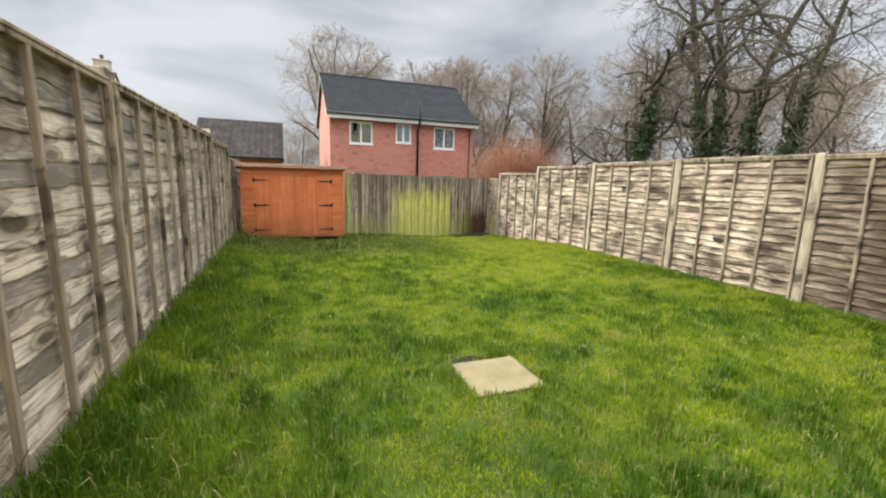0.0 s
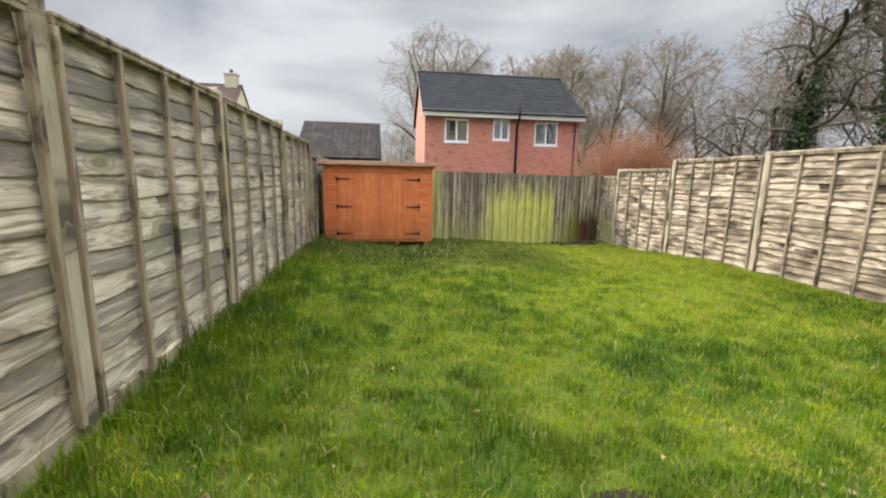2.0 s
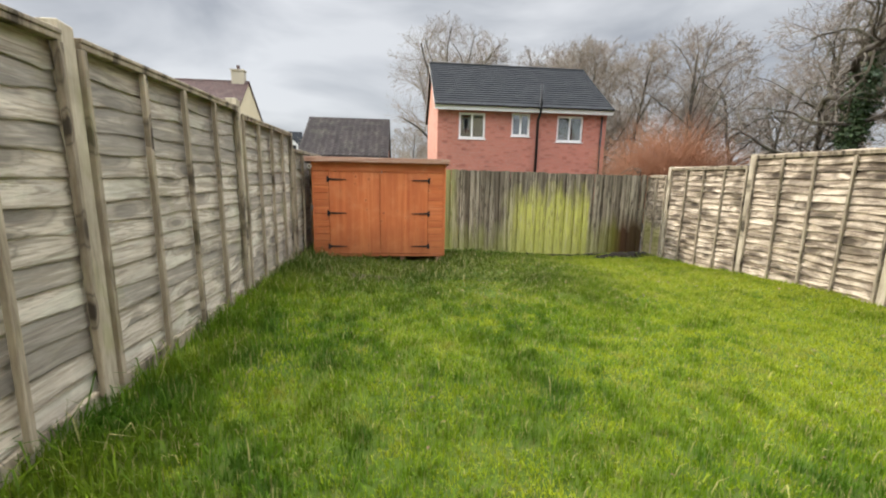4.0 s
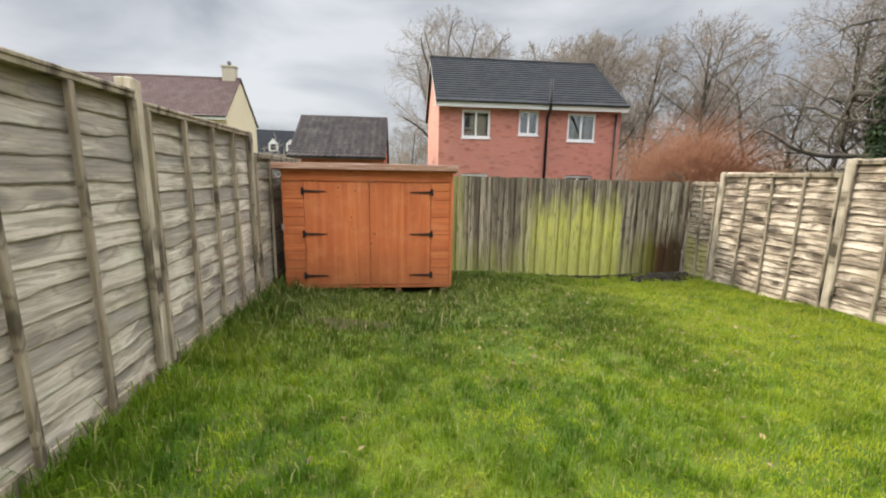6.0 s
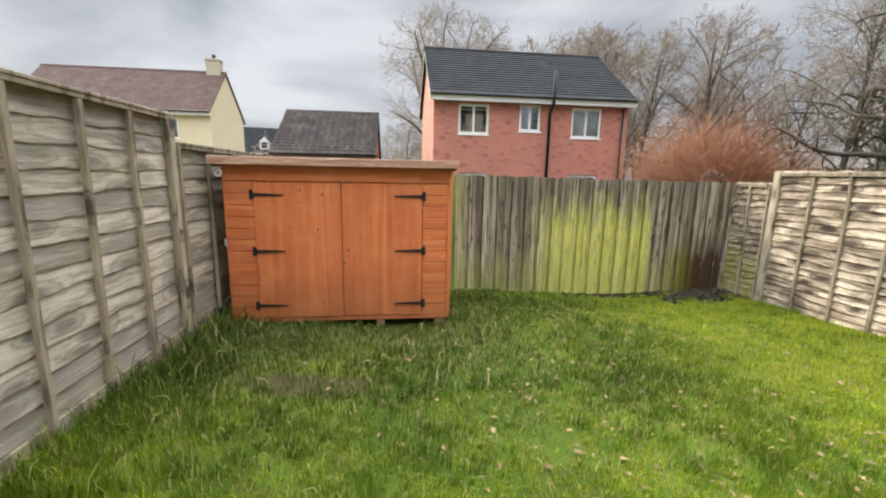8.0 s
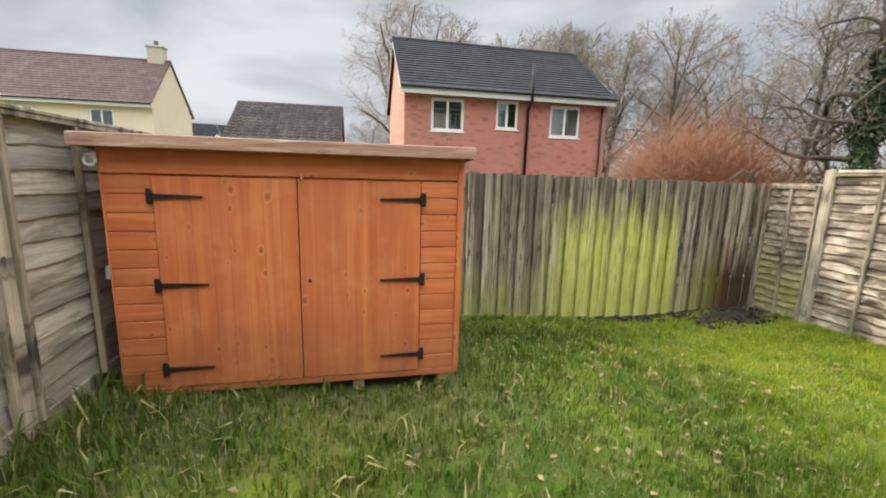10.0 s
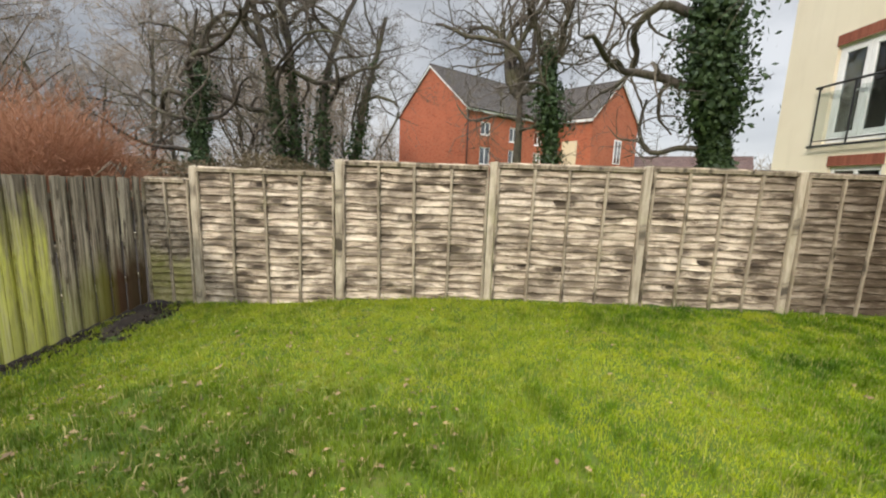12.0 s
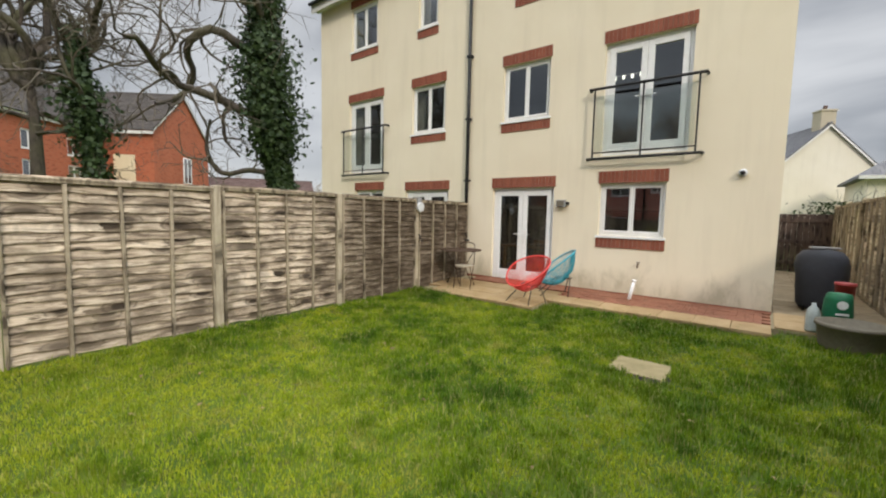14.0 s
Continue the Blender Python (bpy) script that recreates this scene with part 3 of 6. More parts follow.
# paler than the near twigs: haze of distance is put into the colour
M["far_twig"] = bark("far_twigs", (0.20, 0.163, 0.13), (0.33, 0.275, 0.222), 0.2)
M["red_twig"] = bark("red_brown_twigs", (0.24, 0.11, 0.06), (0.38, 0.20, 0.12), 0.0)


def leaf(name, c1, c2):
    m = Nodes(name)
    col = m.mix(m.island(), c1, c2)
    return m.done(col, 0.55)


M["ivy"] = leaf("ivy_leaves", (0.016, 0.034, 0.012), (0.045, 0.075, 0.024))
M["hedge"] = leaf("brown_undergrowth", (0.07, 0.055, 0.03), (0.13, 0.10, 0.055))
M["fallen"] = leaf("fallen_leaves", (0.08, 0.05, 0.022), (0.30, 0.205, 0.10))
M["red_cord"] = plain("red_plastic_cord", (0.62, 0.06, 0.05), 0.4, var=0.08)
M["blue_cord"] = plain("turquoise_plastic_cord", (0.06, 0.36, 0.46), 0.4, var=0.08)
M["rust"] = plain("rusty_metal", (0.10, 0.065, 0.045), 0.7, 0.4)
M["stone"] = plain("pale_stone", (0.50, 0.44, 0.34), 0.9)
M["tub"] = plain("brown_grey_plastic_tub", (0.18, 0.16, 0.12), 0.75, scale=25)
M["cover"] = plain("dark_fabric_cover", (0.045, 0.048, 0.058), 0.7, scale=9)
M["green_bag"] = plain("green_plastic_sack", (0.015, 0.13, 0.06), 0.45, var=0.1)
M["white_print"] = plain("white_print", (0.75, 0.77, 0.75), 0.5)
M["red_plastic"] = plain("red_plastic", (0.35, 0.05, 0.05), 0.45)
M["clear_plastic"] = plain("milky_plastic", (0.42, 0.46, 0.44), 0.35)
M["dark_wood"] = lap_wood("dark_gate_wood", (0.12, 0.085, 0.07), (0.085, 0.06, 0.05), (0.045, 0.034, 0.03), 0.0, along="z", stain=0.3)
M["grey_plastic"] = plain("grey_plastic", (0.30, 0.30, 0.30), 0.5)
M["dial"] = plain("white_dial", (0.72, 0.74, 0.76), 0.4)
M["sand"] = plain("dried_mud", (0.30, 0.25, 0.15), 0.95, scale=20)


# ---- building helpers ----
def finish(me, mat, smooth=False):
    me.materials.append(mat)
    if smooth:
        me.polygons.foreach_set("use_smooth", [True] * len(me.polygons))
    me.update()
    return me


def part(name, bm, material, parent, label="", smooth=False):
    """Link a bmesh as one mesh object under a thing or a part."""
    me = bpy.data.meshes.new(name)
    bm.to_mesh(me)
    bm.free()
    ob = new(name, finish(me, material, smooth))
    ob.parent = parent
    if label:
        tagged(ob, label)
    return ob


def soup(name, verts, faces, material, parent=None, label="", smooth=False):
    me = bpy.data.meshes.new(name)
    me.from_pydata(verts, [], faces)
    ob = new(name, finish(me, material, smooth))
    ob.parent = parent
    if label:
        tagged(ob, label)
    return ob


def shared(name, me, parent, m):
    ob = new(name, me)
    ob.parent = parent
    ob.matrix_local = m
    return ob


def thing(name, x, y, z, label, category, group="", rz=0.0, kind=""):
    ob = new(name)
    ob.empty_display_size = 0.1
    ob.matrix_world = pose(x, y, z, 0, 0, rz)
    return tagged(ob, label, category, group, kind)


def box(bm, x0, y0, z0, x1, y1, z1, bevel=0.0, rot=None):
    r = bmesh.ops.create_cube(bm, size=1.0)
    vs = r["verts"]
    bmesh.ops.scale(bm, vec=(abs(x1 - x0), abs(y1 - y0), abs(z1 - z0)), verts=vs)
    if bevel:
        es = list({e for v in vs for e in v.link_edges})
        r2 = bmesh.ops.bevel(bm, geom=es, offset=bevel, segments=1, affect="EDGES")
        vs = list({v for f in r2["faces"] for v in f.verts} | {v for v in vs if v.is_valid})
    if rot is not None:
        bmesh.ops.transform(bm, matrix=rot, verts=vs)
    bmesh.ops.translate(bm, vec=((x0 + x1) / 2, (y0 + y1) / 2, (z0 + z1) / 2), verts=vs)
    return vs


def boxed(name, dims, material, parent, label="", bevel=0.004):
    bm = bmesh.new()
    box(bm, *dims, bevel)
    return part(name, bm, material, parent, label)


def tube(V, F, pts, radii, sides=6, cap=True):
    """Append a tapered tube along pts to the lists V and F."""
    n, base = len(pts), len(V)
    up = Vector((0.31, 0.17, 0.93))
    for i, p in enumerate(pts):
        d = (pts[min(i + 1, n - 1)] - pts[max(i - 1, 0)]).normalized()
        a = d.cross(up if abs(d.dot(up)) < 0.95 else Vector((1, 0, 0))).normalized()
        b = d.cross(a)
        for k in range(sides):
            w = 2 * math.pi * k / sides
            V.append(p + (a * math.cos(w) + b * math.sin(w)) * radii[i])
    for i in range(n - 1):
        for k in range(sides):
            k2 = (k + 1) % sides
            F.append((base + i * sides + k, base + i * sides + k2, base + (i + 1) * sides + k2, base + (i + 1) * sides + k))
    if cap:
        F.append(tuple(base + k for k in range(sides))[::-1])
        F.append(tuple(base + (n - 1) * sides + k for k in range(sides)))


def rod(name, pts, r, material, parent, sides=8, label=""):
    V, F = [], []
    pts = [Vector(p) for p in pts]
    tube(V, F, pts, [r] * len(pts), sides)
    return soup(name, V, F, material, parent, label, True)


def smooth01(v, a, b):
    t = max(0.0, min(1.0, (v - a) / (b - a)))
    return t * t * (3 - 2 * t)


# ---- the ground ----
def ground_z(x, y):
    """Height of the ground: a lawn that dips in the middle and towards the far corner by the back fence."""
    z = -0.09
    z += 0.19 * (1 - smooth01(x, -1.2, 0.9)) * smooth01(y, 0.1, 1.4) * (1 - 0.35 * smooth01(y, 7.5, 10.5))
    z += 0.07 * smooth01(x, 3.8, 6.1)
    z += 0.005 * smooth01(y, 6.0, 9.5) * (1 - smooth01(x, 0.5, 3.0))
    z -= 0.24 * smooth01(y, 7.2, 11.0) * smooth01(x, 1.5, 5.8)
    z -= 0.12 * smooth01(y, 10.0, 11.6) * (1 - smooth01(x, 3.0, 6.0))
    z += 0.12 * (1 - smooth01(y, -0.4, 2.0))
    if -1.0 < x < 6.2 and 1.3 < y < 11.5:
        z += 0.02 * noise.noise((x * 1.3, y * 1.3, 0)) + 0.008 * noise.noise((x * 5, y * 5, 3))
    if -1.2 < x < 6.3 and y < (1.05 if x > 3.5 else 0.46 if x > 0.4 else 0.05):
        z = min(z, -0.04)
    if abs(x - 1.60) < 0.40 and abs(y - 2.50) < 0.38:
        z = -0.085
    far = max(-1.3 - x, x - 6.6, y - 12.0, -y - 12.0, 0.0)
    return z * (1 - smooth01(far, 0.0, 6.0)) - 0.35 * smooth01(far, 0.0, 6.0)


def make_ground():
    xs = [-600, -200, -80, -40, -20, -10, -6, -4, -2.5, -1.6] + [-1.1 + 0.12 * i for i in range(62)] + [6.8, 8, 10, 14, 20, 30, 50, 90, 200, 600]
    ys = [-600, -200, -80, -40, -25, -16, -12, -9, -6, -4, -2.5, -1.2] + [-0.6 + 0.12 * i for i in range(103)] + [12.2, 13.5, 15, 18, 22, 28, 40, 60, 100, 200, 600]
    V = [(x, y, ground_z(x, y)) for y in ys for x in xs]
    n = len(xs)
    F = [(j * n + i, j * n + i + 1, (j + 1) * n + i + 1, (j + 1) * n + i) for j in range(len(ys) - 1) for i in range(n - 1)]
    return tagged(soup("ground", V, F, M["ground"], None, "uneven green lawn turf running on as rough grass", True), category="ground", kind="structure")


make_ground()


# ---- fences ----
LAP_L, LAP_H = 1.80, 0.165


def lap_slat_mesh(seed, tilt):
    """One overlapping slat with a waney lower edge; x along, face towards -y; tilt: how far its foot stands out."""
    rnd = random.Random(seed)
    n, V, F = 30, [], []
    ph = rnd.random() * 50
    dips = [(rnd.random(), rnd.uniform(-0.016, 0.022), rnd.uniform(0.02, 0.07)) for _ in range(3)]
    for i in range(n + 1):
        u = i / n
        x = (u - 0.5) * LAP_L
        w = 0.014 * noise.noise((u * 5 + ph, 1.7, 0)) + 0.010 * noise.noise((u * 19 + ph, 4.2, 0))
        w += sum(a * math.exp(-((u - c) / b) ** 2) for c, a, b in dips)
        bow = 0.005 * noise.noise((u * 4 + ph, 9.1, 0))
        y = -tilt + bow
        V += [(x, y, w), (x, y - 0.002, w + 0.008), (x, -0.004 + bow, LAP_H), (x, 0.005 + bow, LAP_H), (x, y + 0.013, w)]
    for i in range(n):
        a, b = i * 5, (i + 1) * 5
        for k in range(5):
            k2 = (k + 1) % 5
            F.append((a + k, a + k2, b + k2, b + k))
    F += [(4, 3, 2, 1, 0), tuple(n * 5 + k for k in range(5))]
    return V, F


SLATS = {}
for key in ("lap_right", "lap_left"):
    for k in range(12):
        V, F = lap_slat_mesh(k + 40 * len(key), 0.042 if key == "lap_right" else 0.016)
        me = bpy.data.meshes.new("slat")
        me.from_pydata(V, [], F)
        SLATS[key, k] = finish(me, M[key])


def lap_panel(fence, x, y0, y1, zb, zt, face, key, battens, rnd):
    """A lap panel between two posts, along y, whose front looks along face (+1: +x, -1: -x)."""
    L, H = abs(y1 - y0), zt - zb
    bm = bmesh.new()
    box(bm, -L / 2 + 0.004, -0.066, H - 0.052, L / 2 - 0.004, -0.014, H - 0.022, 0.004)
    box(bm, -L / 2 + 0.004, -0.072, H - 0.023, L / 2 - 0.004, 0.018, H, 0.004)
    p = part("panel", bm, M["batten"], fence, "overlapping waney slats between upright battens")
    p.matrix_local = pose(x, (y0 + y1) / 2, zb, 0, 0, 90 if face > 0 else -90)
    rows = max(8, round(H / (0.101 if key == "lap_right" else 0.132)))
    step = (H - 0.06) / rows
    for i in range(rows):
        shared("slat", SLATS[key, rnd.randrange(12)], p, pose(0, 0, 0.01 + i * step, rnd.uniform(-1, 1), rnd.uniform(-0.35, 0.35), 0) @ Matrix.Diagonal(((L - 0.012) / LAP_L, 1, 1, 1)))
    for i in range(battens + 2):
        u = i / (battens + 1)
        xx = (u - 0.5) * (L - 0.035)
        w = 0.018 if 0 < i < battens + 1 else 0.016
        lean = rnd.uniform(-0.008, 0.008) if 0 < i < battens + 1 else 0
        bm = bmesh.new()
        vs = box(bm, xx - w, -0.070, -0.01, xx + w, -0.036, H - 0.054, 0.004)
        for v in vs:
            v.co.x += lean * (v.co.z / H - 0.5) * 4
        part("batten", bm, M["batten"], p)
    return p


def fence_post(fence, x, y, zt, w, rnd, lean=0.0):
    z0 = ground_z(x, y) - 0.12
    h = zt - z0
    bm = bmesh.new()
    vs = box(bm, -w / 2, -w / 2, 0, w / 2, w / 2, h, 0.006)
    for v in vs:
        v.co.y += lean * v.co.z
        if v.co.z > h * 0.9:
            v.co.z -= 0.012 * (v.co.y / w + 0.5)
    p = part("post", bm, M["post"], fence, "square grey timber post")
    p.matrix_local = pose(x, y, z0)
    return p


def gravel_board(fence, x, y0, y1, z, face, mat):
    L = abs(y1 - y0)
    p = boxed("gravel_board", (-L / 2, -0.03, 0, L / 2, 0.012, 0.26), mat, fence, "mossy board along the foot", bevel=0.006)
    p.matrix_local = pose(x, (y0 + y1) / 2, z - 0.12, 0, 0, 90 if face > 0 else -90)
    return p


rnd = random.Random(7)
# along the sunny side, x = 6.16
RX = 6.17
right_fence = thing("lap_fence", 0, 0, 0, "pale weathered lap panel fence with grey posts", "fence")
R_POSTS = [(1.04, 1.84), (2.955, 1.84), (4.86, 1.84), (6.83, 1.825), (8.835, 1.79), (10.79, 1.64)]
for y, zt in R_POSTS:
    fence_post(right_fence, RX, y, zt, 0.095, rnd, rnd.uniform(-0.004, 0.004))
R_BAYS = [(-0.79, 1.04, 1.80), (1.04, 2.955, 1.81), (2.955, 4.86, 1.82), (4.86, 6.83, 1.80), (6.83, 8.835, 1.765), (8.835, 10.79, 1.615), (10.79, 11.50, 1.455)]
for a, b, zt in R_BAYS:
    zb = min(ground_z(6.1, a + 0.05), ground_z(6.1, b - 0.05)) + 0.03
    lap_panel(right_fence, RX, a + 0.052, b - 0.052 if b < 11.4 else b - 0.02, zb, zt, -1, "lap_right", 3 if b - a > 1 else 1, rnd)

# along the shaded side, x = -0.95
LX = -0.965
left_fence = thing("lap_fence", 0, 0, 0, "tall grey weathered lap panel fence with timber posts", "fence")
L_POSTS = [(-8.05, 2.0), (-6.3, 2.02), (-4.4, 2.03), (-2.5, 2.03), (-0.55, 2.03), (1.40, 2.04), (3.30, 2.05), (5.15, 2.035), (7.24, 2.06), (9.21, 1.945)]
for y, zt in L_POSTS:
    fence_post(left_fence, LX, y, zt, 0.10, rnd, rnd.uniform(-0.004, 0.004))
L_BAYS = [(-8.05, -6.3, 1.94), (-6.3, -4.4, 1.96), (-4.4, -2.5, 1.97), (-2.5, -0.55, 1.97), (-0.55, 1.40, 1.97), (1.40, 3.30, 1.98), (3.30, 5.15, 1.985), (5.15, 7.24, 1.985), (7.24, 9.21, 1.93), (9.21, 11.50, 1.72)]
for a, b, zt in L_BAYS:
    zb = max(0.14, ground_z(-0.9, (a + b) / 2) + 0.09)
    lap_panel(left_fence, LX, a + 0.054, b - 0.054, zb, zt, 1, "lap_left", 3, rnd)
    gravel_board(left_fence, LX, a + 0.054, b - 0.054, zb - 0.13, 1, M["batten"])


def back_fence():
    """Vertical feather-edge boards on rails, y = 11.5."""
    f = thing("back_fence", 0, 11.52, 0, "weathered vertical board fence streaked with yellow-green algae", "fence")
    V, F = [], []
    n = 8
    mes = []
    for k in range(8):
        V, F = [], []
        r2 = random.Random(100 + k)
        h, w = 1.76, 0.130
        for i in range(n + 1):
            z = h * i / n
            b = 0.003 * noise.noise((z * 2 + k * 7, 0, 0))
            V += [(-w / 2 + b, -0.030, z), (-w / 2 + b, -0.004, z), (w / 2 + b, 0.008, z), (w / 2 + b, 0.003, z)]
        top = r2.uniform(-0.012, 0.012)
        for j in range(4):
            x, y, z = V[n * 4 + j]
            V[n * 4 + j] = (x, y, z + top * (1 if j < 2 else -1) * 0.5)
        for i in range(n):
            for j in range(4):
                j2 = (j + 1) % 4
                F.append((i * 4 + j, i * 4 + j2, (i + 1) * 4 + j2, (i + 1) * 4 + j))
        F += [(3, 2, 1, 0), tuple(n * 4 + j for j in range(4))]
        me = bpy.data.meshes.new("board")
        me.from_pydata(V, [], F)
        mes.append(finish(me, M["back_board"]))
    x, i = -0.86, 0
    while x < 6.10:
        zt = 1.50 - 0.04 * smooth01(x, 1.5, 6.0) + rnd.uniform(-0.012, 0.012)
        zb = ground_z(x, 11.45) + 0.02
        s = (zt - zb) / 1.76
        shared("board", mes[rnd.randrange(8)], f, pose(x, rnd.uniform(-0.003, 0.003) - 0.024 * (i % 2), zb, rnd.uniform(-0.2, 0.2), rnd.uniform(-0.5, 0.5), 0) @ Matrix.Diagonal((1, 1, s, 1)))
        x += 0.106 + rnd.uniform(-0.006, 0.006)
        i += 1
    for z in (0.1, 0.65, 1.2):
        boxed("rail", (-0.9, 0.008, z, 6.13, 0.05, z + 0.08), M["post"], f)


back_fence()


# ---- the shed ----
def shed():
    X0, X1, Y, D = -0.745, 1.40, 9.70, 1.25
    zg = -0.02
    s = thing("garden_shed", X0, Y, zg, "orange-brown stained timber garden shed with closed double doors", "shed")
    W, H = X1 - X0, 1.585
    dl, dm, dr = 0.262, 1.075, 1.86
    # carcass behind the boards
    bm = bmesh.new()
    box(bm, 0.02, 0.035, 0.06, W - 0.02, D, H - 0.03)
    part("carcass", bm, M["shed_h"], s)
    # floor bearers
    for x in (0.05, 0.75, 1.40, W - 0.13):
        boxed("bearer", (x, 0.03, -0.12, x + 0.08, D, 0.055), M["shed_trim"], s)
    boxed("bottom_rail", (0.0, -0.004, 0.03, W, 0.034, 0.075), M["shed_h"], s)
    # horizontal cladding beside the doors and above them
    n = 12
    for a, b in ((0.0, dl - 0.004), (dr + 0.004, W)):
        for i in range(n):
            z0 = 0.077 + i * (1.425 - 0.077) / n
            z1 = z0 + (1.425 - 0.077) / n - 0.004
            bm = bmesh.new()
            vs = box(bm, a, 0.0, z0, b, 0.033, z1, 0.005)
            part("cladding_board", bm, M["shed_h"], s)
    boxed("head_board", (0.0, -0.006, 1.43, W, 0.033, H), M["shed_h"], s)
    # side cladding
    for sx in (0.0, W - 0.02):
        for i in range(11):
            z0 = 0.077 + i * 0.13
            boxed("cladding_board", (sx, 0.036, z0, sx + 0.018, D, z0 + 0.126), M["shed_h"], s)
    for x in (-0.012, W - 0.03):
        boxed("corner_strip", (x, -0.014, 0.05, x + 0.042, 0.0, H - 0.01) if x > 1 else (x, 0.0, 0.05, x + 0.012, 0.04, H - 0.01), M["shed_v"], s)
    # doors of vertical boards
    for a, b in ((dl, dm - 0.004), (dm + 0.004, dr)):
        bm = bmesh.new()
        box(bm, a, 0.006, 0.08, b, 0.03, 1.42)
        door = part("door", bm, M["shed_v"], s, "closed door of vertical tongued boards")
        k = 8
        w = (b - a) / k
        for i in range(k):
            bm = bmesh.new()
            box(bm, a + i * w + 0.0002, -0.012, 0.082, a + (i + 1) * w - 0.0002, 0.0055, 1.418, 0.001)
            part("door_board", bm, M["shed_v"], door)
    # T hinges
    for z in (0.205, 0.755, 1.30):
        for xh, sgn in ((dl - 0.02, 1), (dr + 0.02, -1)):
            bm = bmesh.new()
            box(bm, xh - 0.016, -0.022, z - 0.045, xh + 0.016, -0.013, z + 0.045, 0.003)
            vs = box(bm, xh, -0.024, z - 0.017, xh + sgn * 0.29, -0.015, z + 0.017, 0.002)
            for v in vs:
                f = abs(v.co.x - xh) / 0.29
                v.co.z = z + (v.co.z - z) * (1 - 0.65 * f)
            r = bmesh.ops.create_cone(bm, cap_ends=True, segments=10, radius1=0.008, radius2=0.008, depth=0.06)
            bmesh.ops.translate(bm, vec=(xh + sgn * 0.018, -0.022, z), verts=r["verts"])
            part("hinge", bm, M["iron"], s, "black iron strap hinge")
    # lock hole and turn button
    bm = bmesh.new()
    r = bmesh.ops.create_cone(bm, cap_ends=True, segments=14, radius1=0.011, radius2=0.011, depth=0.006)
    bmesh.ops.rotate(bm, matrix=Matrix.Rotation(radians(90), 3, "X"), verts=r["verts"])
    bmesh.ops.translate(bm, vec=(dm + 0.06, -0.013, 0.76), verts=r["verts"])
    part("keyhole", bm, M["black"], s, "dark round lock hole")
    boxed("turn_button", (dm + 0.02, -0.026, 1.41, dm + 0.036, -0.006, 1.455), M["shed_trim"], s)
    # roof: a pent that falls to the back
    bm = bmesh.new()
    vs = box(bm, -0.09, -0.075, H + 0.02, W + 0.055, D + 0.1, H + 0.055, 0.003)
    for v in vs:
        v.co.z -= (v.co.y + 0.075) * 0.075
    part("roof_board", bm, M["shed_trim"], s)
    bm = bmesh.new()
    vs = box(bm, -0.098, -0.08, H + 0.057, W + 0.062, D + 0.11, H + 0.066, 0.002)
    for v in vs:
        v.co.z -= (v.co.y + 0.075) * 0.075
    part("roof_felt", bm, M["felt"], s, "grey mineral roofing felt")
    boxed("fascia", (-0.10, -0.097, H - 0.012, W + 0.066, -0.077, H + 0.064), M["shed_trim"], s, "weathered grey-brown fascia board")
    for x in (-0.098, W + 0.044):
        bm = bmesh.new()
        vs = box(bm, x, -0.075, H - 0.01, x + 0.02, D + 0.1, H + 0.056, 0.003)
        for v in vs:
            v.co.z -= (v.co.y + 0.075) * 0.075
        part("barge_board", bm, M["shed_trim"], s)
    # a coiled hook and a small catch on the corner
    pts = [(-0.035 + 0.03 * math.cos(a), -0.02, 1.5 + 0.03 * math.sin(a)) for a in np.linspace(0, 2 * math.pi, 15)]
    rod("hook_ring", pts, 0.009, M["upvc"], s, 6, "white coiled ring hook")
    boxed("catch", (-0.03, -0.01, 0.80, -0.004, 0.02, 0.88), M["grey_plastic"], s)
    return s


shed()


# ---- houses ----
def wall_mesh(L, z0, z1, t, openings):
    """A wall along x, its outer face at y = 0 and t thick, with openings (x0, z0, x1, z1) through it."""
    xs = sorted({0.0, L, *[v for o in openings for v in (o[0], o[2])]})
    zs = sorted({z0, z1, *[v for o in openings for v in (o[1], o[3])]})
    bm = bmesh.new()

    def solid(i, j):
        if i < 0 or j < 0 or i >= len(xs) - 1 or j >= len(zs) - 1:
            return False
        cx, cz = (xs[i] + xs[i + 1]) / 2, (zs[j] + zs[j + 1]) / 2
        return not any(o[0] < cx < o[2] and o[1] < cz < o[3] for o in openings)

    def quad(*ps):
        bm.faces.new([bm.verts.new(p) for p in ps])

    for i in range(len(xs) - 1):
        for j in range(len(zs) - 1):
            if not solid(i, j):
                continue
            a, b, c, d = xs[i], xs[i + 1], zs[j], zs[j + 1]
            quad((a, 0, c), (b, 0, c), (b, 0, d), (a, 0, d))
            quad((b, t, c), (a, t, c), (a, t, d), (b, t, d))
            if not solid(i - 1, j):
                quad((a, t, c), (a, 0, c), (a, 0, d), (a, t, d))
            if not solid(i + 1, j):
                quad((b, 0, c), (b, t, c), (b, t, d), (b, 0, d))
            if not solid(i, j - 1):
                quad((a, t, c), (b, t, c), (b, 0, c), (a, 0, c))
            if not solid(i, j + 1):
                quad((a, 0, d), (b, 0, d), (b, t, d), (a, t, d))
    bmesh.ops.remove_doubles(bm, verts=bm.verts, dist=1e-5)
    return bm


